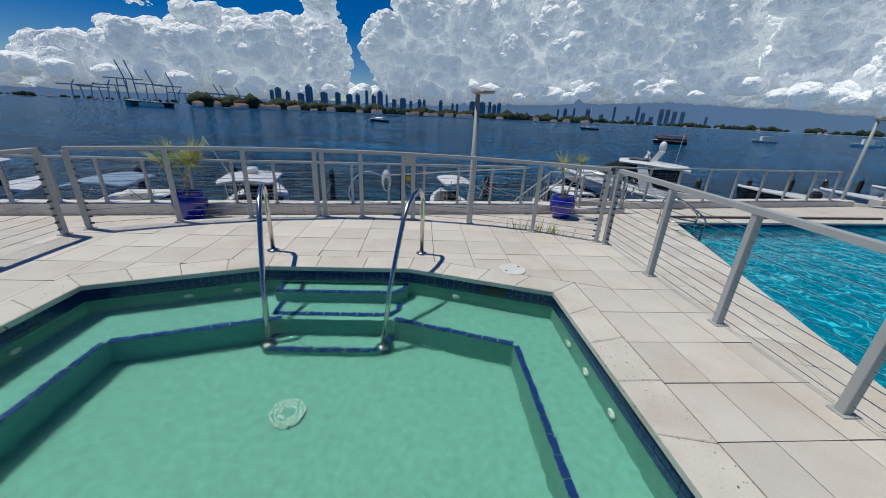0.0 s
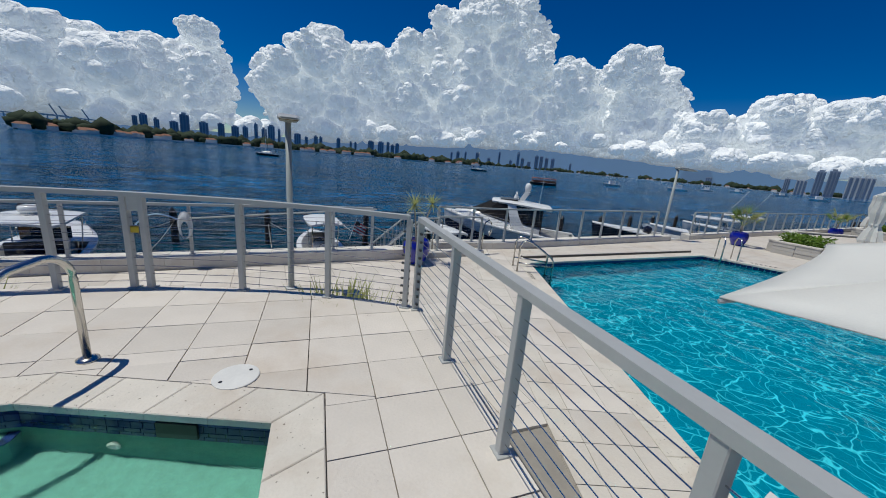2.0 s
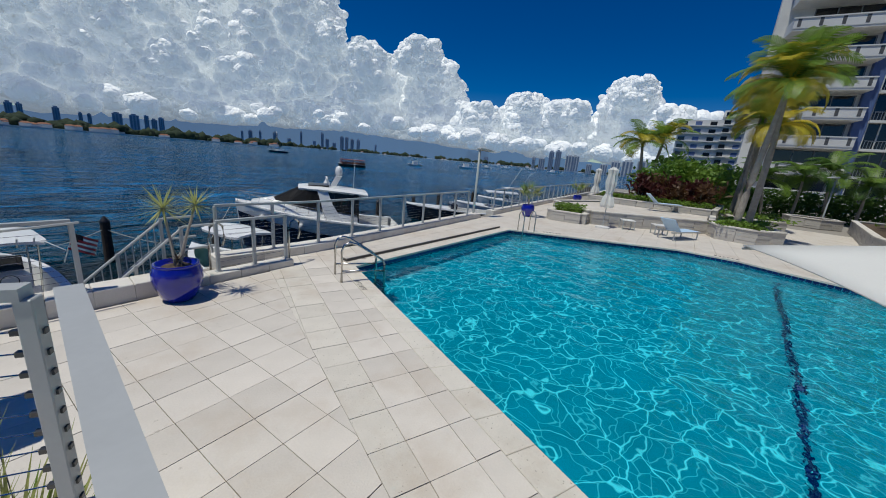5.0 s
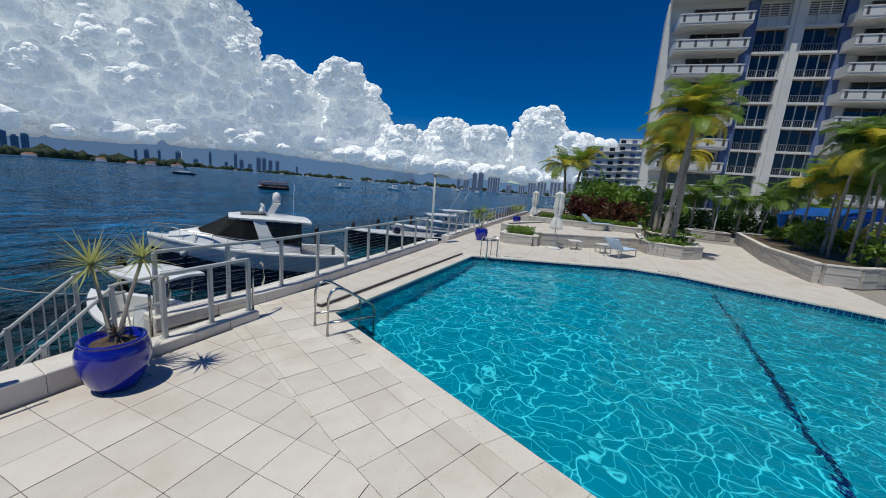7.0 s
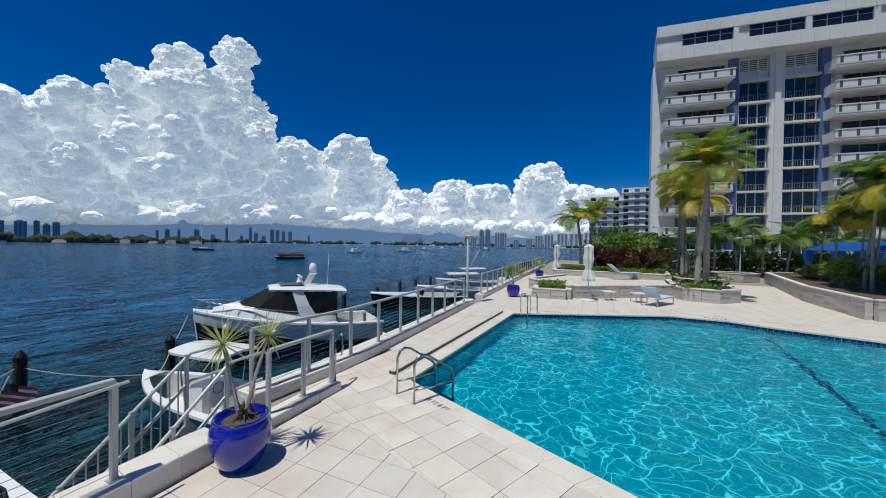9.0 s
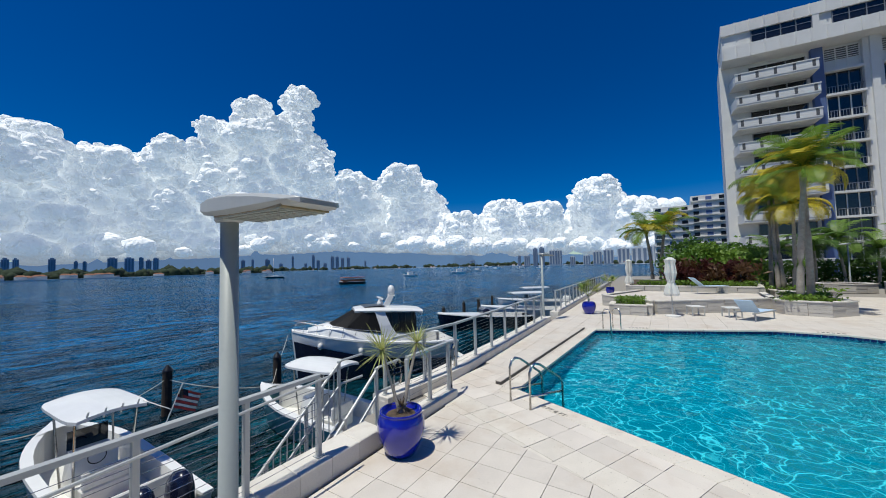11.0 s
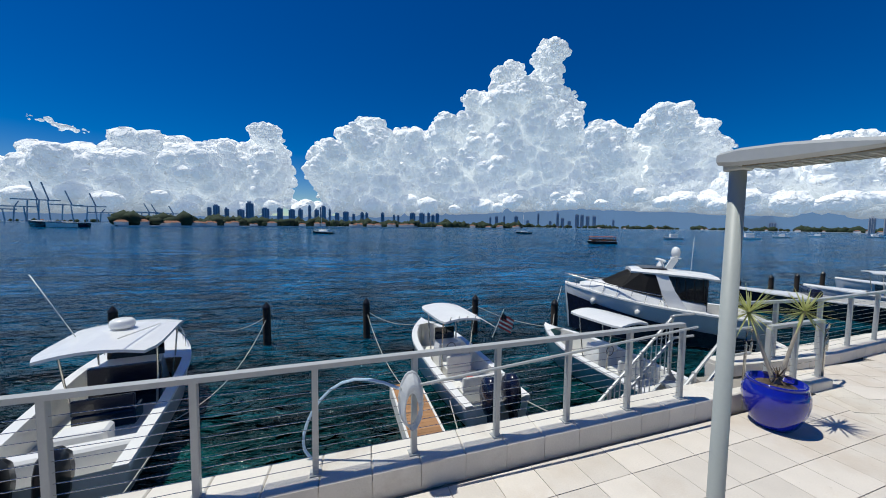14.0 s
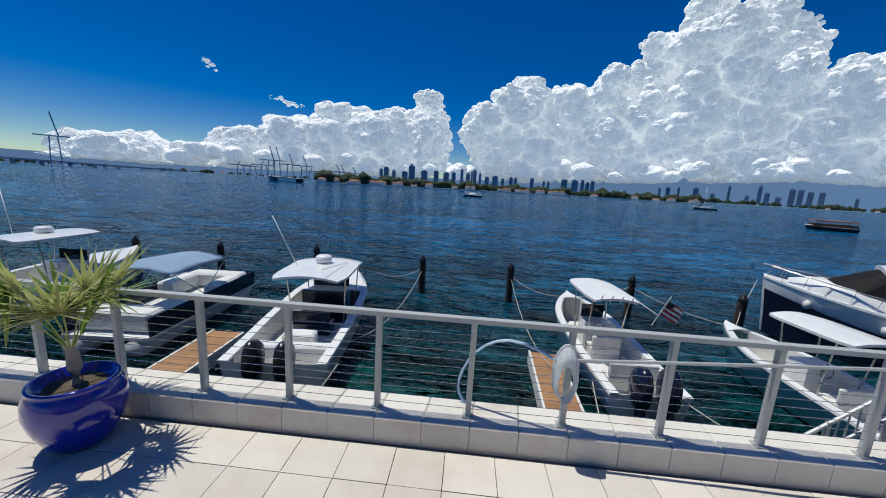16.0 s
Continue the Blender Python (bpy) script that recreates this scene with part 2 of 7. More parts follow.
def painted_caustics_pool():
    """Pool water: mirror gloss by angle, and clear blue refraction with sunlight lines painted into its colour."""
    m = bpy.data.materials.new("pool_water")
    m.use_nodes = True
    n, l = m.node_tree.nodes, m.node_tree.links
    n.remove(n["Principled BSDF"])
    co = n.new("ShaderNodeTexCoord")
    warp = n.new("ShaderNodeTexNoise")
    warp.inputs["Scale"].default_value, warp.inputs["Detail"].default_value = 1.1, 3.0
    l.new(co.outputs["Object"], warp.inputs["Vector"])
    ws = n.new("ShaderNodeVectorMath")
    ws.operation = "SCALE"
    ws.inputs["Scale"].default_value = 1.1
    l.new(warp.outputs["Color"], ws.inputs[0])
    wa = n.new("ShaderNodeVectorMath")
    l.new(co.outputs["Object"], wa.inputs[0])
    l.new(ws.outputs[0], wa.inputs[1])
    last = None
    # Voronoi edges painted as caustics; no light is focused
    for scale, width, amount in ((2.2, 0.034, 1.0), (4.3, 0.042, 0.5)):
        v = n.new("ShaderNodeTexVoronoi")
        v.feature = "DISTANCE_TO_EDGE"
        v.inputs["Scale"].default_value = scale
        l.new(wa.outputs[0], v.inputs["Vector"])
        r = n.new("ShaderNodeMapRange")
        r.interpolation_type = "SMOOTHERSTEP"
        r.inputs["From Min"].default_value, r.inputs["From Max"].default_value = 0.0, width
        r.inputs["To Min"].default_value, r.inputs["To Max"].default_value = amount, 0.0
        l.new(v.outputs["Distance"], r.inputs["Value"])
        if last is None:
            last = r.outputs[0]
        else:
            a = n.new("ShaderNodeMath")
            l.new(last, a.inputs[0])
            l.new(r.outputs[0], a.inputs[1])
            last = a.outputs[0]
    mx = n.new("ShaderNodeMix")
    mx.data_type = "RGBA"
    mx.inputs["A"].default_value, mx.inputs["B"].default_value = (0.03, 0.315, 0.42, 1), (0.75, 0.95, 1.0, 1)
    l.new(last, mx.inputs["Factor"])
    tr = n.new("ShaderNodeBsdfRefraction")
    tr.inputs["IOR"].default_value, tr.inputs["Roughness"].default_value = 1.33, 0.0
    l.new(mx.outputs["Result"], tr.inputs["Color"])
    gl = n.new("ShaderNodeBsdfGlossy")
    gl.inputs["Roughness"].default_value = 0.03
    t = n.new("ShaderNodeTexNoise")
    t.inputs["Scale"].default_value, t.inputs["Detail"].default_value = 4.0, 3.0
    l.new(co.outputs["Object"], t.inputs["Vector"])
    bp = n.new("ShaderNodeBump")
    bp.inputs["Distance"].default_value = 0.03
    l.new(t.outputs["Fac"], bp.inputs["Height"])
    l.new(bp.outputs[0], gl.inputs["Normal"])
    l.new(bp.outputs[0], tr.inputs["Normal"])
    fr = n.new("ShaderNodeFresnel")
    fr.inputs["IOR"].default_value = 1.33
    l.new(bp.outputs[0], fr.inputs["Normal"])
    ms = n.new("ShaderNodeMixShader")
    l.new(fr.outputs[0], ms.inputs[0])
    l.new(tr.outputs[0], ms.inputs[1])
    l.new(gl.outputs[0], ms.inputs[2])
    l.new(ms.outputs[0], n["Material Output"].inputs["Surface"])
    return m


POOL_WATER = painted_caustics_pool()
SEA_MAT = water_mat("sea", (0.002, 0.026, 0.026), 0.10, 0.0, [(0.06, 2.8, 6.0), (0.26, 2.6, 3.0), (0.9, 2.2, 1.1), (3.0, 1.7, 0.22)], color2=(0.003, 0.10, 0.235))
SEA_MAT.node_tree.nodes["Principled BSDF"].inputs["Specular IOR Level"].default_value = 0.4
SPA_PLASTER = mat("spa_plaster", (0.125, 0.305, 0.255), 0.8, vary=0.2, scale=16, bump=0.5, bscale=60)
POOL_PLASTER = mat("pool_plaster", (0.06, 0.56, 0.64), 0.8, vary=0.15, scale=1.5)


def pitted_mat():
    """Shell stone with small dark pits."""
    m = mat("pitted_shellstone", (0.66, 0.61, 0.53), 0.8, vary=0.14, scale=4, bump=0.4, bscale=50, rand=0.5)
    n, l = m.node_tree.nodes, m.node_tree.links
    b = n["Principled BSDF"]
    src = b.inputs["Base Color"].links[0].from_socket
    co = n.new("ShaderNodeTexCoord")
    v = n.new("ShaderNodeTexNoise")
    v.inputs["Scale"].default_value, v.inputs["Detail"].default_value = 38, 2
    l.new(co.outputs["Object"], v.inputs["Vector"])
    r = n.new("ShaderNodeMapRange")
    r.inputs["From Min"].default_value, r.inputs["From Max"].default_value = 0.68, 0.73
    l.new(v.outputs["Fac"], r.inputs["Value"])
    mx = n.new("ShaderNodeMix")
    mx.data_type = "RGBA"
    mx.inputs["B"].default_value = (0.16, 0.13, 0.10, 1)
    l.new(r.outputs[0], mx.inputs["Factor"])
    l.new(src, mx.inputs["A"])
    l.new(mx.outputs["Result"], b.inputs["Base Color"])
    return m


PITTED = pitted_mat()


def stained(m, color, scale, low, high, amount):
    """Broad water stains with ragged edges over the surface."""
    n, l = m.node_tree.nodes, m.node_tree.links
    b = n["Principled BSDF"]
    src = b.inputs["Base Color"].links[0].from_socket
    geo = n.new("ShaderNodeNewGeometry")
    v = n.new("ShaderNodeTexNoise")
    v.inputs["Scale"].default_value, v.inputs["Detail"].default_value, v.inputs["Roughness"].default_value = scale, 8, 0.65
    l.new(geo.outputs["Position"], v.inputs["Vector"])
    r = n.new("ShaderNodeMapRange")
    r.inputs["From Min"].default_value, r.inputs["From Max"].default_value = low, high
    r.inputs["To Max"].default_value = amount
    l.new(v.outputs["Fac"], r.inputs["Value"])
    mx = n.new("ShaderNodeMix")
    mx.data_type = "RGBA"
    mx.inputs["B"].default_value = (*color, 1)
    l.new(r.outputs[0], mx.inputs["Factor"])
    l.new(src, mx.inputs["A"])
    l.new(mx.outputs["Result"], b.inputs["Base Color"])


stained(STONE, (0.50, 0.40, 0.30), 0.9, 0.50, 0.72, 0.55)
stained(STONE, (0.30, 0.25, 0.20), 9.0, 0.66, 0.74, 0.5)
stained(PITTED, (0.46, 0.36, 0.27), 1.1, 0.5, 0.7, 0.5)
stained(KERB, (0.42, 0.34, 0.26), 1.6, 0.52, 0.75, 0.55)
stained(CONC, (0.50, 0.47, 0.42), 0.25, 0.52, 0.8, 0.5)


# ---- building helpers ----
def part(name, bm, material, parent=None, label="", smooth=False):
    me = bpy.data.meshes.new(name)
    bm.to_mesh(me)
    bm.free()
    if material:
        me.materials.append(material)
    if smooth:
        for p in me.polygons:
            p.use_smooth = True
    ob = new(name, me)
    ob.parent = parent
    if label:
        ob["label"] = label
    return ob


def box(bm, x0, x1, y0, y1, z0, z1, m=None, bev=0.0):
    g = bmesh.ops.create_cube(bm, size=1)
    vs = g["verts"]
    bmesh.ops.scale(bm, vec=(x1 - x0, y1 - y0, z1 - z0), verts=vs)
    bmesh.ops.translate(bm, vec=((x0 + x1) / 2, (y0 + y1) / 2, (z0 + z1) / 2), verts=vs)
    if bev:
        es = list({e for v in vs for e in v.link_edges})
        r = bmesh.ops.bevel(bm, geom=es, offset=bev, segments=1, affect="EDGES")
        vs = list({v for v in r["verts"]} | {v for v in vs if v.is_valid})
    if m:
        bmesh.ops.transform(bm, matrix=m, verts=[v for v in vs if v.is_valid])
    return vs


def prism(bm, pts, z0, z1):
    """A right prism over the polygon pts."""
    lo = [bm.verts.new((x, y, z0)) for x, y in pts]
    hi = [bm.verts.new((x, y, z1)) for x, y in pts]
    n = len(pts)
    bm.faces.new(lo[::-1])
    bm.faces.new(hi)
    for i in range(n):
        bm.faces.new((lo[i], lo[(i + 1) % n], hi[(i + 1) % n], hi[i]))
    bmesh.ops.recalc_face_normals(bm, faces=bm.faces)


def tube(bm, pts, r, sides=8, taper=None):
    """A round bar along pts."""
    rings = []
    pts = [Vector(p) for p in pts]
    up = Vector((0.013, 0.027, 1))
    for i, p in enumerate(pts):
        d = (pts[min(i + 1, len(pts) - 1)] - pts[max(i - 1, 0)]).normalized()
        a = d.cross(up)
        if a.length < 0.05:
            a = d.cross(Vector((1, 0.1, 0)))
        a.normalize()
        b = d.cross(a)
        q = float(r * (taper[i] if taper else 1))
        rings.append([bm.verts.new(p + q * (math.cos(k * math.tau / sides) * a + math.sin(k * math.tau / sides) * b)) for k in range(sides)])
    for u, v in zip(rings, rings[1:]):
        for k in range(sides):
            bm.faces.new((u[k], u[(k + 1) % sides], v[(k + 1) % sides], v[k]))
    bm.faces.new(rings[0][::-1])
    bm.faces.new(rings[-1])


def beam(bm, p, q, w, h):
    """A rectangular bar from p to q, w wide and h high."""
    p, q = Vector(p), Vector(q)
    d = (q - p).normalized()
    s = d.cross(Vector((0, 0, 1)))
    if s.length < 1e-4:
        s = Vector((1, 0, 0))
    s.normalize()
    u = s.cross(d)
    c = [(-w / 2, -h / 2), (w / 2, -h / 2), (w / 2, h / 2), (-w / 2, h / 2)]
    a = [bm.verts.new(p + s * i + u * j) for i, j in c]
    b = [bm.verts.new(q + s * i + u * j) for i, j in c]
    bm.faces.new(a[::-1])
    bm.faces.new(b)
    for i in range(4):
        bm.faces.new((a[i], a[(i + 1) % 4], b[(i + 1) % 4], b[i]))


def arc(p, q, r, n=6):
    return [Vector(p).lerp(Vector(q), i / n) for i in range(n + 1)]


B = bmesh.new


def empty(name, x=0, y=0, z=0, rz=0):
    e = new(name)
    e.matrix_basis = pose(x, y, z, 0, 0, rz)
    return e


def poly_tube(bm, pts, w, h):
    """One unbroken rectangular rail along pts, mitred at the bends."""
    pts = [Vector(p) for p in pts]
    rings = []
    for i, p in enumerate(pts):
        u = (p - pts[i - 1]).normalized() if i else (pts[1] - p).normalized()
        v = (pts[i + 1] - p).normalized() if i < len(pts) - 1 else u
        s = Vector((u.y + v.y, -u.x - v.x, 0))
        s.normalize()
        k = 1 / max(0.4, s.dot(Vector((v.y, -v.x, 0)).normalized()))
        rings.append([bm.verts.new(p + s * (a * k) + Vector((0, 0, b))) for a, b in ((-w / 2, -h / 2), (w / 2, -h / 2), (w / 2, h / 2), (-w / 2, h / 2))])
    for a, b in zip(rings, rings[1:]):
        for k in range(4):
            bm.faces.new((a[k], a[(k + 1) % 4], b[(k + 1) % 4], b[k]))
    bm.faces.new(rings[0][::-1])
    bm.faces.new(rings[-1])


def lathe(bm, prof, sides=32, at=(0, 0, 0)):
    x0, y0, z0 = at
    rings = [[bm.verts.new((x0 + r * math.cos(k * math.tau / sides), y0 + r * math.sin(k * math.tau / sides), z0 + z)) for k in range(sides)] for r, z in prof]
    for u, v in zip(rings, rings[1:]):
        for k in range(sides):
            bm.faces.new((u[k], u[(k + 1) % sides], v[(k + 1) % sides], v[k]))
    bm.faces.new(rings[0][::-1])
    bm.faces.new(rings[-1])


def outset(pts, d):
    """The polygon (clockwise corners) moved outwards by d."""
    n, out = len(pts), []
    for i in range(n):
        p, a, b = Vector(pts[i]), Vector(pts[i - 1]), Vector(pts[(i + 1) % n])
        u, v = (p - a).normalized(), (b - p).normalized()
        m1, m2 = Vector((-u.y, u.x)), Vector((-v.y, v.x))
        k = (m1 + m2) / (1 + m1.dot(m2))
        out.append(tuple(p + d * k))
    return out


def sheet(bm, outer, holes, z):
    """A flat sheet with openings cut out of it."""
    es = []
    for ring in (outer, *holes):
        vs = [bm.verts.new((x, y, z)) for x, y in ring]
        es += [bm.edges.new((vs[i], vs[(i + 1) % len(vs)])) for i in range(len(vs))]
    bmesh.ops.triangle_fill(bm, use_beauty=True, use_dissolve=False, edges=es)
    for f in bm.faces:
        f.normal_update()
        if f.normal.z < 0:
            f.normal_flip()


def wall_ring(bm, pts, z0, z1):
    for i in range(len(pts)):
        (a, b), (c, d) = pts[i], pts[(i + 1) % len(pts)]
        bm.faces.new([bm.verts.new(p) for p in ((a, b, z0), (c, d, z0), (c, d, z1), (a, b, z1))])


def half(poly, p, n):
    """The part of a convex polygon on the side of p to which n points."""
    out = []
    for i in range(len(poly)):
        a, b = poly[i], poly[(i + 1) % len(poly)]
        da = (a[0] - p[0]) * n[0] + (a[1] - p[1]) * n[1]
        db = (b[0] - p[0]) * n[0] + (b[1] - p[1]) * n[1]
        if da >= 0:
            out.append(a)
        if (da > 0) != (db > 0) and abs(da - db) > 1e-9:
            t = da / (da - db)
            out.append((a[0] + t * (b[0] - a[0]), a[1] + t * (b[1] - a[1])))
    return out


def area(poly):
    return 0.5 * sum(poly[i][0] * poly[(i + 1) % len(poly)][1] - poly[(i + 1) % len(poly)][0] * poly[i][1] for i in range(len(poly)))


def inside(poly, ring):
    """poly cut to the convex clockwise ring."""
    for i in range(len(ring)):
        a, b = ring[i], ring[(i + 1) % len(ring)]
        if len(poly) < 3:
            return []
        poly = half(poly, a, (b[1] - a[1], a[0] - b[0]))
    return poly


def outside(poly, ring):
    """The convex pieces of poly that lie outside the convex clockwise ring."""
    out, rest = [], poly
    for i in range(len(ring)):
        a, b = ring[i], ring[(i + 1) % len(ring)]
        n = (b[1] - a[1], a[0] - b[0])
        if len(rest) < 3:
            break
        cut = half(rest, a, (-n[0], -n[1]))
        if len(cut) > 2 and abs(area(cut)) > 0.002:
            out.append(cut)
        rest = half(rest, a, n)
    return out if len(rest) > 2 and abs(area(rest)) > 0.0005 else [poly]


def shrink(poly, g):
    c = Vector((sum(p[0] for p in poly) / len(poly), sum(p[1] for p in poly) / len(poly)))
    out = []
    for p in poly:
        d = Vector(p) - c
        out.append(tuple(c + d * max(0.3, 1 - g * 1.2 / max(d.length, 0.02))))
    return out


def slab(bm, poly, z0, z1):
    if area(poly) < 0:
        poly = poly[::-1]
    lo = [bm.verts.new((x, y, z0)) for x, y in poly]
    hi = [bm.verts.new((x, y, z1)) for x, y in poly]
    n = len(poly)
    bm.faces.new(hi)
    for i in range(n):
        bm.faces.new((lo[i], lo[(i + 1) % n], hi[(i + 1) % n], hi[i]))


# ---- plan ----
DECK = -0.9      # lower pool deck; the spa deck is at 0
SEA = -3.9
SPA = [(-2.73, 0.9), (-2.73, 2.92), (-1.31, 3.42), (0.15, 3.42), (1.57, 2.93), (1.57, 0.9), (0.9, 0.3), (-2.06, 0.3)]
POOL = [(7.15, 8.75), (14.75, 9.3), (17.7, 4.0), (17.75, 2.3), (17.3, 1.2), (16.2, -3.0), (14.6, -9), (1.2, -9)]
ARC_C, ARC_R = Vector((-0.61, -1.2)), 6.5


def on_arc(x, r=ARC_R):
    return ARC_C.y + math.sqrt(r * r - (x - ARC_C.x) ** 2)


def kerb_y(x):
    return 8.77 + 0.118 * x


def kerb2_y(x):
    return 10.14 + 0.156 * max(0.0, x - 7.08)


# ---- ground, decks and basins ----
ARC = [(x, on_arc(x) + 0.06) for x in np.linspace(-3.95, 2.75, 25)]
SPA_DECK = [(2.86, -8.0), (-4.05, -8.0), (-4.05, 4.3), *ARC, (2.86, 4.36)]
bm = B()
sheet(bm, SPA_DECK, [outset(SPA, 0.02)], -0.035)
wall_ring(bm, SPA_DECK, DECK - 0.2, -0.035)
floor_spa = tagged(part("floor_spa", bm, JOINT), "raised spa deck slab under pale travertine pavers", "floor", kind="structure")
BENCH = -0.50
FLOOR = -0.88
INNER = [(-2.26, 0.9), (-2.26, 2.50), (-1.02, 2.90), (0.02, 2.90), (1.10, 2.52), (1.10, 0.9), (0.7, 0.7), (-1.9, 0.7)]
bm = B()
sheet(bm, SPA, [INNER], BENCH)
wall_ring(bm, SPA, BENCH, -0.03)
wall_ring(bm, INNER, FLOOR, BENCH)
sheet_b = B()
sheet(sheet_b, outset(INNER, 0.02), [], FLOOR)
tmp = bpy.data.meshes.new("basin_floor")
sheet_b.to_mesh(tmp)
sheet_b.free()
bm.from_mesh(tmp)
tagged(part("floor_spa_basin", bm, SPA_PLASTER), "pale green plastered spa basin with a bench all round", "spa", kind="structure")
bm = B()
sheet(bm, outset(SPA, 0.01), [], -0.13)
w = tagged(part("water_spa", bm, SPA_WATER), "clear still spa water over green plaster", "water", kind="structure")
w.visible_shadow = False

LAND = [(-60, 1.6), (-14, kerb_y(-14) + 0.3), (4.3, kerb_y(4.3) + 0.3), (4.4, 10.3), (6.2, 10.3), (70, kerb2_y(70) + 0.3), (70, -60), (-60, -60)]
bm = B()
sheet(bm, LAND, [outset(POOL, 0.02), outset(INNER, 0.1)], DECK - 0.035)
wall_ring(bm, LAND, SEA - 1, DECK - 0.035)
floor_pool = tagged(part("floor_pool_deck", bm, JOINT), "pool deck slab under pale travertine pavers", "floor", kind="structure")
bm = B()
sheet(bm, outset(POOL, 0.03), [], -2.15)
wall_ring(bm, POOL, -2.15, DECK - 0.02)
basin = tagged(part("floor_pool_basin", bm, POOL_PLASTER), "blue plastered swimming pool basin", "pool", kind="structure")


def ripple_sheet(bm, ring, z, step, amp):
    """A water surface of small rounded waves over the convex clockwise ring."""
    xs = [p[0] for p in ring]
    ys = [p[1] for p in ring]
    x0, y0 = min(xs), min(ys)
    nx, ny = int((max(xs) - x0) / step) + 1, int((max(ys) - y0) / step) + 1
    vs = {}

    def vert(i, j):
        if (i, j) not in vs:
            x, y = x0 + i * step, y0 + j * step
            q = noise.noise((x * 1.5, y * 1.5, 3)) + 0.45 * noise.noise((x * 3.4, y * 3.4, 9))
            vs[(i, j)] = bm.verts.new((x, y, z + amp * q))
        return vs[(i, j)]
    for i in range(nx):
        for j in range(ny):
            c = (x0 + (i + 0.5) * step, y0 + (j + 0.5) * step)
            if all((ring[(k + 1) % len(ring)][1] - ring[k][1]) * (c[0] - ring[k][0]) - (ring[(k + 1) % len(ring)][0] - ring[k][0]) * (c[1] - ring[k][1]) > 0 for k in range(len(ring))):
                bm.faces.new((vert(i, j), vert(i + 1, j), vert(i + 1, j + 1), vert(i, j + 1)))


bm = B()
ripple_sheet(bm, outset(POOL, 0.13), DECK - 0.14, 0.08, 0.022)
w = tagged(part("water_pool", bm, POOL_WATER, smooth=True), "rippled turquoise pool water with painted caustic lines", "water", kind="structure")
w.visible_shadow = False
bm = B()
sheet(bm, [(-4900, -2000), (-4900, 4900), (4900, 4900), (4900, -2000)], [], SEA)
tagged(part("water_sea", bm, SEA_MAT), "dark blue choppy bay water with painted wave streaks", "water", kind="structure")


# ---- spa fittings ----
def tile_row(parent, p, q, z0, z1, step, thick, side, material, name="tile"):
    """Small tiles along p-q, set on the wall face or step edge."""
    p, q = Vector(p), Vector(q)
    d = q - p
    n = max(1, round(d.length / step))
    nr = Vector((-d.y, d.x)).normalized() * thick * side
    bm = B()
    for i in range(n):
        a, b = p + d * ((i + 0.03) / n), p + d * ((i + 0.97) / n)
        slab(bm, [tuple(a), tuple(b), tuple(b + nr), tuple(a + nr)], z0, z1)
    o = part(name, bm, material, parent)
    return o


spa_trim = empty("spa_tile_trim", 0, 0, BENCH)
for ring, z0, z1 in ((INNER, 0.0, 0.012),):
    for i in range(len(ring)):
        a, b = ring[i], ring[(i + 1) % len(ring)]
        if ring is INNER and a == (-1.02, 2.90):
            continue
        o = tile_row(spa_trim, a, b, z0, z1, 0.15, 0.05, 1, TILE_BLUE, "trim_tile")
        o["kind"] = "stuff"
tagged(spa_trim, "dark blue glazed tile trim on the spa bench edge", "tile trim")
band = empty("spa_waterline_tiles")
for i in range(len(SPA)):
    for k in range(4):
        o = tile_row(band, SPA[i], SPA[(i + 1) % len(SPA)], -0.215 + k * 0.046, -0.173 + k * 0.046, 0.10 if k % 2 else 0.07, 0.008, -1, TILE_BLUE, "waterline_strip")
        o["kind"] = "stuff"
tagged(band, "blue glass mosaic waterline tiles round the spa", "tile band")


def spa_step(y0, y1, x0, x1, z, cut):
    e = empty("spa_step", 0, 0, z)
    bm = B()
    pts = [(x0, y1), (x1, y1), (x1, y0 + cut), (x1 - cut, y0), (x0, y0)]
    prism(bm, pts, FLOOR - z, 0)
    part("tread", bm, SPA_PLASTER, e)
    for a, b in zip(pts[1:], pts[2:] + pts[:0]):
        tile_row(e, a, b, 0.0, 0.012, 0.15, 0.05, -1, TILE_BLUE, "nosing")
    tile_row(e, pts[4], pts[0], 0.0, 0.012, 0.15, 0.05, -1, TILE_BLUE, "nosing")
    return tagged(e, "green plaster spa step with dark blue tile nosing", "step", "spa steps")


spa_step(3.20, 3.41, -1.18, 0.14, -0.27, 0.12)
spa_step(2.96, 3.20, -1.14, 0.08, BENCH + 0.006, 0.10)
spa_step(2.66, 2.96, -1.12, 0.0, -0.80, 0.12)


def hand_rail(x, x2):
    """A bent stainless grab rail from the coping down into the spa."""
    e = empty("spa_handrail", x, 0, 0)
    k = (x2 - x) / 1.25
    bm = B()
    pts = [(0, 3.83, 0), (0, 3.83, 0.60)]
    pts += [(0, 3.83 - 0.16 * (1 - math.cos(a)), 0.62 + 0.16 * math.sin(a)) for a in np.linspace(0.2, 1.57, 6)]
    pts += [(0, 3.5, 0.76), (0, 3.36, 0.70), (0, 3.25, 0.58), (0, 2.9, 0.0), (0, 2.74, -0.79)]
    tube(bm, [(k * (3.83 - y), y, z) for a, y, z in pts], 0.024, 12)
    part("rail", bm, CHROME, e, smooth=True)
    for y, z in ((3.83, 0.0), (2.74, -0.80)):
        bm = B()
        lathe(bm, [(0.065, 0), (0.065, 0.012), (0.03, 0.025)], 20, (k * (3.83 - y), y, z))
        part("flange", bm, CHROME, e, smooth=True)
    return tagged(e, "polished stainless steel grab rail bent down into the spa", "handrail", "spa handrails")


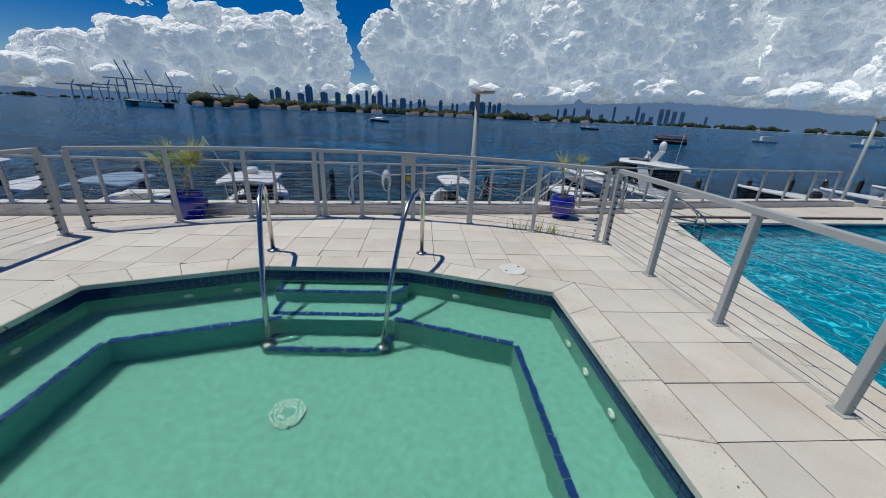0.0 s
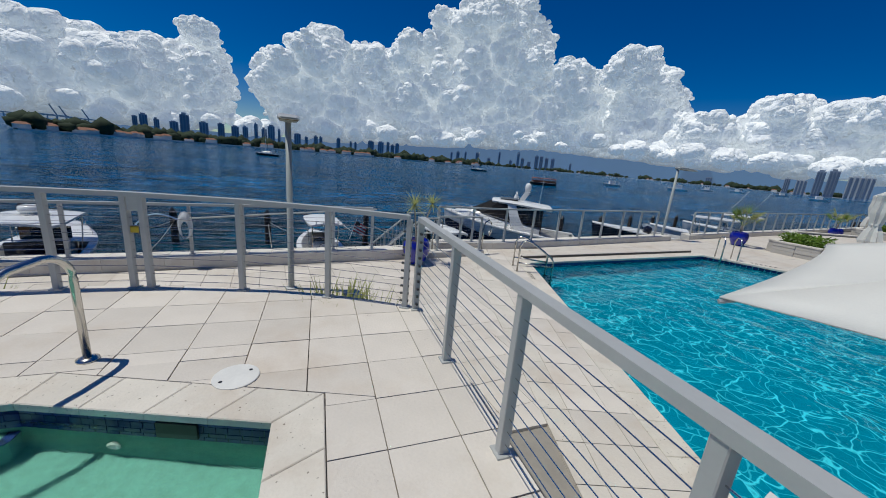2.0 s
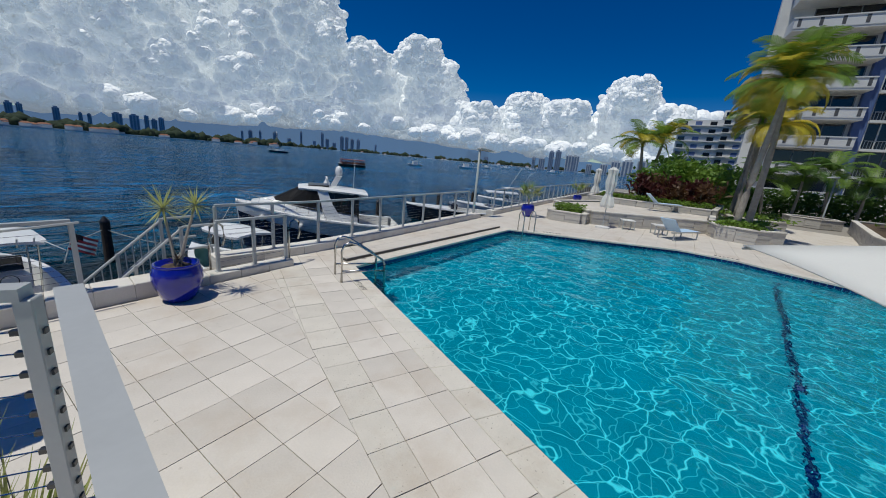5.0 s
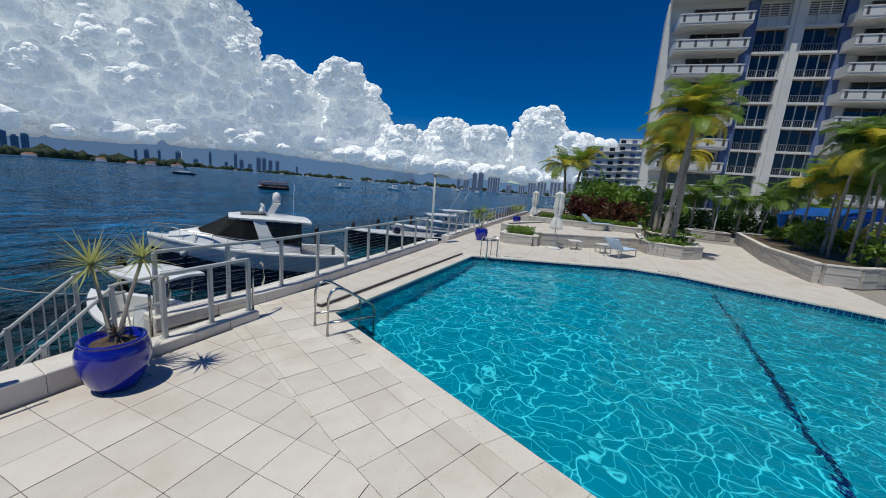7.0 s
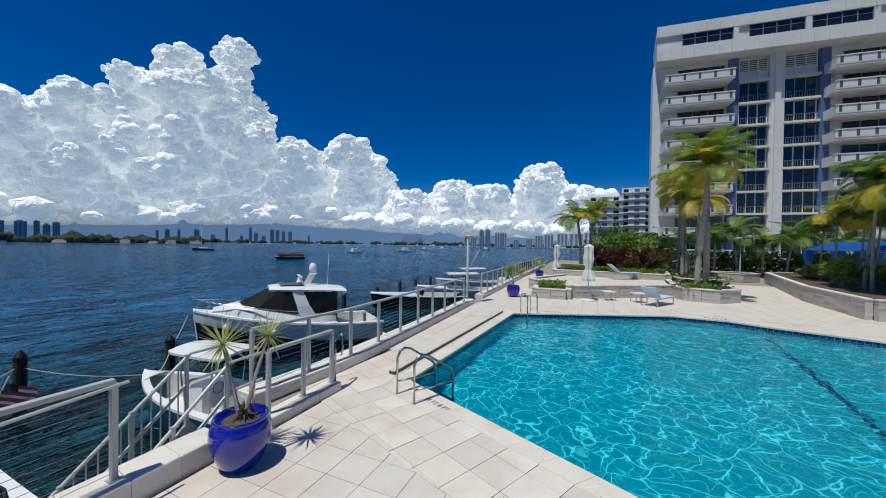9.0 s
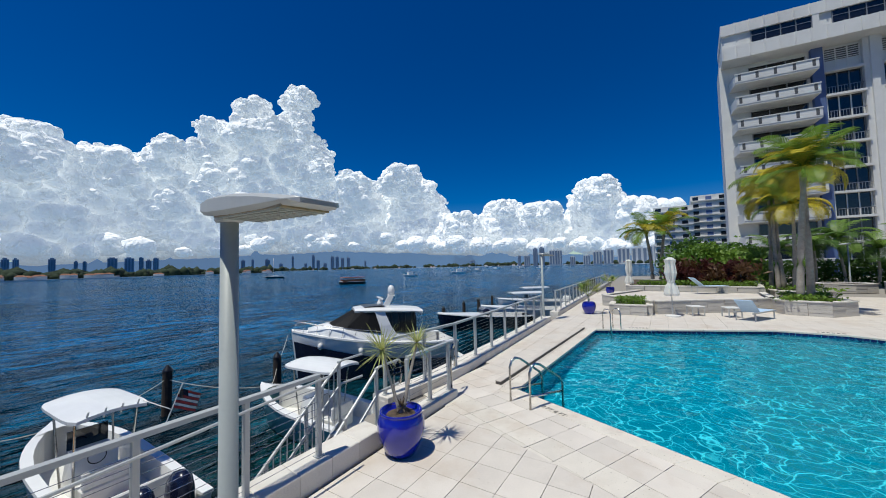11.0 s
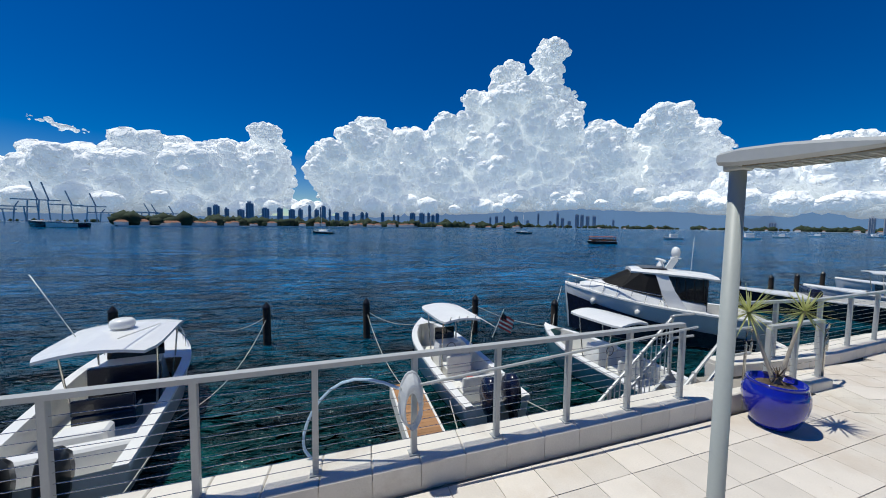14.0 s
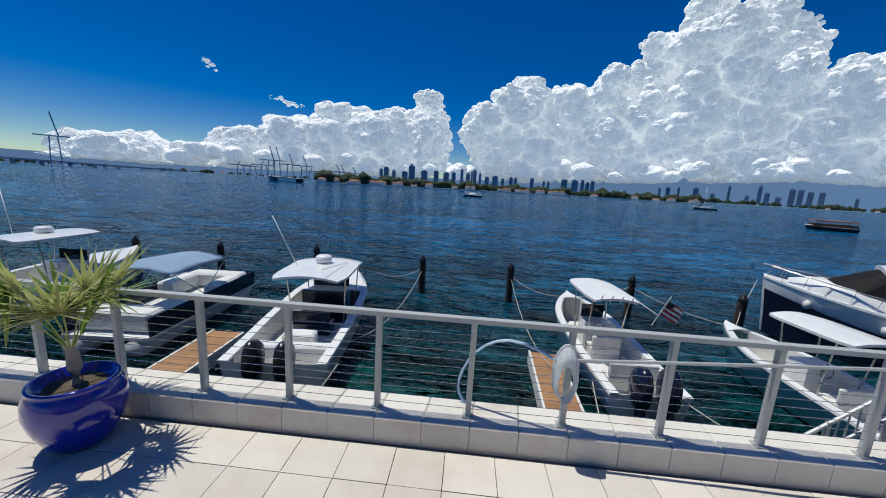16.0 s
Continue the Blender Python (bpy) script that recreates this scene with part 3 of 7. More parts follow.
hand_rail(-1.42, -1.06)
hand_rail(0.28, -0.12)
e = empty("paving_cover", 1.27, 3.42, 0.003)
bm = B()
lathe(bm, [(0.145, 0), (0.145, 0.006), (0.14, 0.009)], 36)
part("disc", bm, WHITE2, e)
# Black discs on the lid, coloured like the shade in two finger holes
for a in (0.6, 3.74):
    bm = B()
    lathe(bm, [(0.012, 0.0), (0.012, 0.0105)], 10, (0.1 * math.cos(a), 0.1 * math.sin(a), 0))
    part("painted_finger_hole", bm, BLACK, e)
tagged(e, "round cream plastic skimmer lid in the paving", "lid")
e = empty("floor_drain", -0.70, 2.04, FLOOR + 0.006)
bm = B()
lathe(bm, [(0.128, 0), (0.128, 0.012), (0.122, 0.016)], 32)
part("cover", bm, SPA_PLASTER, e)
for r in (0.12, 0.09, 0.06):
    bm = B()
    tube(bm, [(r * math.cos(a), r * math.sin(a), 0.018) for a in np.linspace(0, math.tau, 33)], 0.004, 5)
    part("ring", bm, WHITE2, e)
tagged(e, "round pale plastic drain cover on the spa floor", "drain")
for x, y, nx, ny in ((-2.0, 3.16, 0.33, -0.94), (-1.6, 3.30, 0.33, -0.94), (0.65, 3.24, -0.33, -0.94), (1.56, 2.45, -1, 0), (1.56, 1.7, -1, 0), (1.56, 2.1, -1, 0), (-2.72, 2.3, 1, 0)):
    bm = B()
    lathe(bm, [(0.04, 0), (0.04, 0.01), (0.03, 0.016), (0.014, 0.008)], 16)
    ob = part("jet_nozzle", bm, WHITE2)
    ob.matrix_basis = Matrix.Translation((x, y, -0.36)) @ Vector((nx, ny, 0)).to_track_quat("Z", "Y").to_matrix().to_4x4()
    tagged(ob, "small pale plastic spa jet in the wall", "jet", "spa jets")
# Solid black plate stands in for the shade inside the skimmer opening
bm = B()
box(bm, -0.12, 0.12, -0.012, 0.012, -0.06, 0.06)
ob = part("skimmer_mouth", bm, BLACK)
ob.matrix_basis = pose(1.02, 3.105, -0.12, 0, 0, -19)
tagged(ob, "black plate painted as the dark skimmer opening in the spa waterline", "skimmer")


# ---- railings ----
def cable_fence(name, posts, base, top, label, group, doubles=(), cables=10):
    """A guard rail: flat posts, a square top rail and tensioned cables through the posts."""
    x0, y0 = posts[0]
    f = empty(name, x0, y0, base)
    rel = [(x - x0, y - y0) for x, y in posts]
    h = top - base
    for i, (x, y) in enumerate(rel):
        a, b = rel[max(0, i - 1)], rel[min(len(rel) - 1, i + 1)]
        yaw = math.degrees(math.atan2(b[1] - a[1], b[0] - a[0]))
        bm = B()
        box(bm, -0.026, 0.026, -0.032, 0.032, 0, h - 0.02, bev=0.004)
        box(bm, -0.05, 0.05, -0.05, 0.05, -0.002, 0.012)
        o = part("post", bm, STEEL, f)
        o.matrix_basis = pose(x, y, 0, 0, 0, yaw)
    bm = B()
    poly_tube(bm, [(x, y, h) for x, y in rel], 0.075, 0.045)
    part("top_rail", bm, STEEL, f)
    for k in range(cables):
        z = 0.075 + k * (h - 0.14) / cables
        bm = B()
        tube(bm, [(x, y, z) for x, y in rel], 0.0032, 5)
        part("cable", bm, CHROME, f)
    if group == "spa railings":
        for i in (0, len(rel) - 1):
            x, y = rel[i]
            j = 1 if i == 0 else i - 1
            yaw = math.degrees(math.atan2(rel[j][1] - y, rel[j][0] - x))
            # Dark blocks stand in for the cable-end slots in the end posts
            for k in range(cables):
                bm = B()
                box(bm, -0.034, 0.06, -0.011, 0.011, -0.010, 0.010)
                o = part("slot_block", bm, SLOT_DARK, f)
                o.matrix_basis = pose(x, y, 0.075 + k * (h - 0.14) / cables, 0, 0, yaw)
    return tagged(f, label, "railing", group)


FRONT = [(x, on_arc(x)) for x in (-3.88, -3.05, -2.21, -1.29, -1.19, -0.64, -0.01, 0.14, 1.02, 1.9, 2.68)]
cable_fence("cable_railing", FRONT, 0, 0.98, "curved aluminium cable railing round the spa deck", "spa railings")
cable_fence("cable_railing", [(2.78, y) for y in (4.34, 3.34, 2.39, 1.44, 0.49, -0.46, -1.41, -2.4)], 0, 0.98, "straight aluminium cable railing between spa and pool", "spa railings")
cable_fence("cable_railing", [(-3.98, y) for y in (4.2, 3.3, 2.3, 1.3, 0.3, -0.7, -1.7)], 0, 0.98, "straight aluminium cable railing beside the spa", "spa railings")
cable_fence("cable_railing", [(x, kerb_y(x) + 0.17) for x in [-13.01 + 0.89 * i for i in range(19)]], DECK + 0.25, DECK + 1.23, "aluminium cable railing on the stone sea wall", "sea railings")
cable_fence("cable_railing", [(x, kerb2_y(x) + 0.17) for x in [5.0 + 1.1 * i for i in range(10)]], DECK + 0.2, DECK + 1.2, "aluminium cable railing on the far sea wall", "sea railings")
cable_fence("cable_railing", [(x, kerb2_y(x) + 0.17) for x in [17.6 + 1.2 * i for i in range(24)]], DECK + 0.2, DECK + 1.2, "aluminium cable railing along the far promenade", "sea railings")
e = empty("gate_lock", 0.07, on_arc(0.07), 0.62)
bm = B()
box(bm, -0.05, 0.05, -0.035, 0.035, 0.2, 0.38, bev=0.008)
part("lock_box", bm, STEEL, e)
bm = B()
box(bm, -0.035, 0.035, -0.05, -0.03, -0.02, 0.05, bev=0.006)
part("padlock", bm, mat("brass", (0.5, 0.33, 0.06), 0.3, 1.0), e, "brass padlock")
tagged(e, "metal gate latch box with a brass padlock on the railing", "lock")


# ---- sea walls ----
def kerb_wall(name, f, x0, x1, width, z1, step, label):
    bm = B()
    prism(bm, [(x0, f(x0) + 0.02), (x0, f(x0) + width - 0.02), (x1, f(x1) + width - 0.02), (x1, f(x1) + 0.02)], SEA - 1, z1 - 0.08)
    wl = tagged(part(name, bm, KERB), label, "wall", kind="structure")
    n = round((x1 - x0) / step)
    for i in range(n):
        a, b = x0 + (x1 - x0) * (i + 0.006) / n, x0 + (x1 - x0) * (i + 0.994) / n
        bm = B()
        prism(bm, [(a, f(a)), (a, f(a) + width), (b, f(b) + width), (b, f(b))], DECK, z1)
        bmesh.ops.bevel(bm, geom=[ed for ed in bm.edges if all(v.co.z > z1 - 0.01 for v in ed.verts)], offset=0.012, segments=1, affect="EDGES")
        part("kerb_block", bm, KERB, wl)
    return wl


kerb_wall("wall_sea", kerb_y, -14, 4.0, 0.42, DECK + 0.25, 0.45, "low pale stone sea wall with block coping")
kerb_wall("wall_sea_step", kerb_y, 4.02, 6.15, 0.30, DECK + 0.14, 0.53, "low pale stone step at the landing")
kerb_wall("wall_sea_far", kerb2_y, 4.9, 15.9, 0.42, DECK + 0.2, 0.9, "low pale stone sea wall with block coping")
kerb_wall("wall_sea_promenade", kerb2_y, 17.3, 48, 0.42, DECK + 0.2, 1.2, "low pale stone sea wall with block coping")


# ---- sky backdrop ----
def unit_ball(sub):
    bm = B()
    bmesh.ops.create_icosphere(bm, subdivisions=sub, radius=1)
    bm.verts.index_update()
    v = np.array([q.co[:] for q in bm.verts])
    f = np.array([[q.index for q in fc.verts] for fc in bm.faces])
    bm.free()
    return v, f


BALL3 = unit_ball(3)
BALL2 = unit_ball(2)
BALL1 = unit_ball(1)


def lump_mesh(name, balls, material, rough=0.22, freq=1.7):
    """Many lumpy balls (centre, radius, flattening) in one mesh."""
    vs, fs, off = [], [], 0
    for c, r, flat in balls:
        v, f = BALL3 if r > 110 else (BALL2 if r > 30 else BALL1)
        o = np.array([freq * c[0] / r + 0.3, freq * c[1] / r, freq * c[2] / r])
        k = np.array([0.9 + rough * noise.noise(freq * q + o) + rough * abs(noise.noise(2.1 * freq * q + o)) + 0.5 * rough * abs(noise.noise(4.6 * freq * q + o)) for q in v])
        vs.append(v * k[:, None] * np.array([r, r, r * flat]) + np.array(c))
        fs.append(f + off)
        off += len(v)
    me = bpy.data.meshes.new(name)
    me.from_pydata(np.concatenate(vs).tolist(), [], np.concatenate(fs).tolist())
    me.materials.append(material)
    for p in me.polygons:
        p.use_smooth = True
    return new(name, me)


# bearing from the sea axis, height and half width of each cloud tower, in degrees
TOWERS = [(-52, 3.5, 5), (-39, 6, 4), (-33, 8, 5), (-25, 10.5, 5), (-18, 11, 4), (-14, 13.8, 2.7), (-4.6, 12.5, 3.2), (0, 16.2, 3.6), (7, 15, 4), (13, 17.5, 3),
          (17.5, 20.5, 3), (22.5, 24, 3.6), (26, 22, 3.2), (28.5, 26.3, 2.8), (31, 20, 3), (37, 15.2, 3.5), (44, 16.3, 3.5), (48, 14, 3), (53, 8.5, 4), (61, 10.4, 3.4), (67, 9.5, 3.5), (75, 12.5, 3.6), (81, 9, 4), (90, 6, 6)]
FAR = 3600.0
crng = random.Random(11)


def cloud_base(az):
    """Height of the flat cloud base over the horizon, in degrees."""
    return 0.9 + 2.0 * max(0.0, 1 - abs(az - 34) / 38)


def sky_at(az, el, r=FAR):
    return (r * math.sin(radians(az)), r * math.cos(radians(az)), 1.5 + r * math.tan(radians(el)))


balls = []
for az, el, hw in TOWERS:
    deg = FAR * math.pi / 180
    n = int(5 + el * 1.1)
    for i in range(n):
        f = (i + 0.5) / n
        e0 = 3.2 + (el - 3.2) * f
        r = hw * (1.06 - 0.46 * f) * crng.uniform(0.78, 0.97)
        a0 = az + crng.uniform(-1, 1) * hw * (1.0 - 0.65 * f)
        e0 = min(e0, el - r * 0.95)
        d = FAR + crng.uniform(-250, 250) + 250 * (1 - f)
        balls.append((sky_at(a0, e0, d), r * deg, 0.85))
        for k in range(16):
            ph, th = crng.uniform(0, math.tau), crng.uniform(-0.5, 1.3)
            rr = r * (crng.uniform(0.28, 0.5) if k < 7 else crng.uniform(0.13, 0.26))
            q = 0.92 if k < 7 else 1.05
            balls.append((sky_at(a0 + r * q * math.cos(th) * math.cos(ph), e0 + r * 0.86 * q * math.sin(th), d - r * deg * 0.8 * abs(math.sin(ph))), rr * deg, 0.85))
for i in range(150):
    az = crng.uniform(-48, 92)
    balls.append((sky_at(az, cloud_base(az) + crng.uniform(0.6, 2.4), FAR - crng.uniform(0, 350)), crng.uniform(0.8, 1.9) * FAR * math.pi / 180, 0.7))
clouds = lump_mesh("backdrop_clouds", balls, CLOUD)
for v in clouds.data.vertices:
    az, r = math.degrees(math.atan2(v.co.x, v.co.y)), math.hypot(v.co.x, v.co.y)
    low = r * math.tan(radians(cloud_base(az) + 0.35 * noise.noise((az * 0.8, r * 0.01, 0))))
    if v.co.z < low:
        v.co.z = low + 0.04 * (v.co.z - low)
wisps = []
for az, el, n in ((-34.5, 10.2, 26), (-25, 9.9, 16), (-43.5, 13.2, 10)):
    for i in range(n):
        u = crng.uniform(-1, 1)
        wisps.append((sky_at(az + 0.09 * n * u, el - 0.5 * u + crng.gauss(0, 0.22)), crng.uniform(0.16, 0.5) * (1.2 - abs(u)) * FAR * math.pi / 180, 0.6))
tagged(lump_mesh("backdrop_small_clouds", wisps, CLOUD, 0.5), "small torn white clouds in the blue sky", "cloud", kind="structure")
tagged(clouds, "towering white cumulus clouds with grey flat bases", "cloud", kind="structure")
# Glowing strip painted as haze; it also covers the sky's yellowish horizon
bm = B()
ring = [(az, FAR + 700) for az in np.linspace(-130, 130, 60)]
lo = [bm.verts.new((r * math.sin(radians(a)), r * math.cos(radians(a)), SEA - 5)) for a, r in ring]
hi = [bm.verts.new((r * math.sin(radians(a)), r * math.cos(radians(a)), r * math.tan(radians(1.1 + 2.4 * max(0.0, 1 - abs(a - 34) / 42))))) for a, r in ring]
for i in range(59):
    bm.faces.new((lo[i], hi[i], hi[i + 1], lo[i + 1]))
tagged(part("backdrop_painted_rain_haze", bm, HAZE_GLOW), "glowing strip painted as blue-grey rain haze under the clouds", "haze", kind="structure")


# ---- far shores ----
def at_bearing(az, r):
    return r * math.sin(radians(az)), r * math.cos(radians(az))


def shore(name, az0, az1, r0, r1, h, n, label, seed):
    """A low wooded shore: ground strip and a broken tree line."""
    rng = random.Random(seed)
    bm = B()
    A = [at_bearing(az0 + (az1 - az0) * i / 20, r0 + (r1 - r0) * i / 20) for i in range(21)]
    Bk = [at_bearing(az0 + (az1 - az0) * i / 20, r0 + (r1 - r0) * i / 20 + 120) for i in range(21)]
    prism(bm, A + Bk[::-1], SEA - 1, SEA + 1.0)
    tagged(part("ground_" + name, bm, TOWER_PALE), "low pale seawall of " + label, "shore", kind="structure")
    b = []
    for i in range(n):
        f = rng.random()
        r = r0 + (r1 - r0) * f + rng.uniform(12, 90)
        x, y = at_bearing(az0 + (az1 - az0) * f, r)
        s = h * rng.uniform(0.35, 0.8) * (0.75 + 0.5 * noise.noise((f * 30, 0, seed)))
        b.append(((x, y, SEA + 1 + s * 0.7), s * rng.uniform(0.8, 1.3), rng.uniform(0.7, 1.1)))
    o = lump_mesh("woods", b, WOODS, 0.5, 1.3)
    tagged(o, "dark green trees of " + label, "trees", kind="stuff")
    for i in range(int(n / 26)):
        f = rng.random()
        r = r0 + (r1 - r0) * f + 8
        x, y = at_bearing(az0 + (az1 - az0) * f, r)
        hs = empty("shore_house", x, y, SEA + 0.9, -(az0 + (az1 - az0) * f))
        w_, d_, z_ = rng.uniform(6, 14), 6, rng.uniform(2.5, 5)
        bm = B()
        box(bm, -w_ / 2, w_ / 2, -d_ / 2, d_ / 2, 0, z_)
        part("wall", bm, CONC, hs)
        bm = B()
        q = [bm.verts.new(p) for p in ((-w_ / 2 - 0.5, -d_ / 2 - 0.5, z_), (w_ / 2 + 0.5, -d_ / 2 - 0.5, z_), (w_ / 2 + 0.5, d_ / 2 + 0.5, z_), (-w_ / 2 - 0.5, d_ / 2 + 0.5, z_), (-w_ / 4, 0, z_ + 2), (w_ / 4, 0, z_ + 2))]
        for fc in ((0, 1, 5, 4), (1, 2, 5), (2, 3, 4, 5), (3, 0, 4), (3, 2, 1, 0)):
            bm.faces.new([q[k] for k in fc])
        part("roof", bm, BRICKROOF, hs)
        tagged(hs, "small pale house with a hipped roof on the far shore", "house", "shore houses")


shore("island", -30, 25, 480, 790, 12, 1300, "the wooded island", 3)
shore("far_island", 24, 64, 1900, 1500, 16, 260, "the far wooded shore", 4)
shore("port_shore", -75, -30, 1500, 1300, 9, 130, "the port shore", 5)
shore("east_shore", 62, 86, 1300, 700, 10, 160, "the built-up shore", 6)


def far_tower(az, wdeg, el, r, material, label, group):
    """A far tower block with a stepped top and floor bands."""
    x, y = at_bearing(az, r)
    t = empty("tower_block", x, y, SEA, -az)
    w_, h_ = r * radians(wdeg), r * math.tan(radians(el)) - SEA
    rng = random.Random(int(az * 97 + el * 31))
    bm = B()
    box(bm, -w_ / 2, w_ / 2, -w_ / 2, w_ / 2, 0, h_)
    part("wall", bm, material, t)
    bm = B()
    box(bm, -w_ * 0.3, w_ * rng.uniform(0.1, 0.35), -w_ * 0.3, w_ * 0.3, h_, h_ * rng.uniform(1.03, 1.10))
    part("roof_block", bm, material, t)
    for k in range(3):
        bm = B()
        u = (-0.33 + 0.33 * k) * w_
        box(bm, u - w_ * 0.09, u + w_ * 0.09, -w_ / 2 - 1.0, -w_ / 2 + 0.5, h_ * 0.1, h_ * 0.96)
        part("window_strip", bm, HAZED_TOWER_GLASS, t)
    return tagged(t, label, "tower", group)


# bearing, width and height in degrees
SKYLINE = [(-21.0, .45, 2.1), (-20.2, .7, 2.4), (-19.0, .5, 2.0), (-17.3, .8, 1.9), (-16.2, .9, 2.9), (-14.2, .9, 2.2), (-12.3, .7, 2.3), (-10.7, .8, 2.1), (-9.5, .6, 2.2),
           (-8.2, .4, 2.8), (-7.2, .6, 2.2), (-6.3, .8, 2.7), (-5.3, .3, 2.3), (-4.2, .6, 1.8), (-2.9, .8, 2.0), (-1.7, .4, 1.7), (-.4, .5, 1.9), (.3, .4, 1.9), (2.8, .5, 1.9), (4.6, .3, 1.6), (5.3, .3, 1.6),
           (7.6, .8, 2.0), (9.1, .8, 2.0), (10.2, .4, 2.1), (10.9, .5, 1.7), (11.6, .5, 2.0)]
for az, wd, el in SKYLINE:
    far_tower(az, wd * 1.1, el * 0.95, 2900, HAZED_TOWER, "distant glass tower on the skyline with haze in its blue-grey", "skyline towers")
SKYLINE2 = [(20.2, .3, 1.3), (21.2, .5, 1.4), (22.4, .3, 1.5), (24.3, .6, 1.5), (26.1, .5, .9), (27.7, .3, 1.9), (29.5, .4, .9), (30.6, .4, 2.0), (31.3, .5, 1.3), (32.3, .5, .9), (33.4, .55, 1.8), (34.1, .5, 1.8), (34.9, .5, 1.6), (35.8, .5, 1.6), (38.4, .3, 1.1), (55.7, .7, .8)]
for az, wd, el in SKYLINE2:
    far_tower(az, wd, el * 1.05, 2900, HAZED_TOWER, "distant dark blue tower across the bay with haze in its colour", "skyline towers")
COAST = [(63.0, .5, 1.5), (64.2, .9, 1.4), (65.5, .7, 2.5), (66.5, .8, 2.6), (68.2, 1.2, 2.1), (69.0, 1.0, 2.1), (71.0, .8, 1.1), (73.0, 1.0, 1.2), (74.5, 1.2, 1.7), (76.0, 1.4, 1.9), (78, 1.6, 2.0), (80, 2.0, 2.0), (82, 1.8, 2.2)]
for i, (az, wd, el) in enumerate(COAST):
    far_tower(az, wd, el, 950, HAZED_TOWER if i in (2, 3) else TOWER_PALE, "distant pale apartment block along the shore", "shore towers")


def crane(az, r, h, boom):
    x, y = at_bearing(az, r)
    c = empty("port_crane", x, y, SEA + 0.9, -az)
    bm = B()
    for u in (-9, 9):
        for v in (-7, 7):
            beam(bm, (u, v, 0), (u * 0.7, v, h * 0.55), 2.2, 2.2)
    part("gantry_frame", bm, TOWER_PALE, c)
    bm = B()
    beam(bm, (-30, 0, h * 0.55), (26, 0, h * 0.55), 3, 2.4)
    part("bridge_beam", bm, TOWER_PALE, c)
    bm = B()
    if boom:
        beam(bm, (8, 0, h * 0.55), (-2, 0, h), 2.4, 2.4)
    else:
        beam(bm, (-6, 0, h * 0.55), (0, 0, h * 0.75), 2.0, 2.0)
    part("boom", bm, HAZED_TOWER, c)
    return tagged(c, "grey steel container crane on the port quay", "crane", "port cranes")


for az, h, bo in ((-58, 118, True), (-40.5, 55, False), (-39, 50, False), (-37.6, 62, False), (-36.7, 92, True), (-35.9, 92, True), (-34.2, 75, True), (-32.3, 72, True), (-31.2, 45, False), (-27.6, 52, True), (-26.9, 50, True), (-25.2, 48, True)):
    crane(az, 1180, h * 0.95, bo)
bm = B()
for i in range(14):
    x, y = at_bearing(-75 + i * 2.0, 800 + 22 * i)
    x2, y2 = at_bearing(-75 + (i + 1) * 2.0, 822 + 22 * i)
    beam(bm, (x, y, SEA + 13 - i * 0.7), (x2, y2, SEA + 12.3 - i * 0.7), 12, 3)
    beam(bm, (x, y, SEA - 1), (x, y, SEA + 13 - i * 0.7), 4, 4)
tagged(part("causeway_bridge", bm, HAZED_TOWER), "long low dark causeway bridge across the bay", "bridge")


# ---- lamps ----
LED_PANEL = mat("led_panel", (0.28, 0.22, 0.12), 0.4, vary=0.5, scale=30)


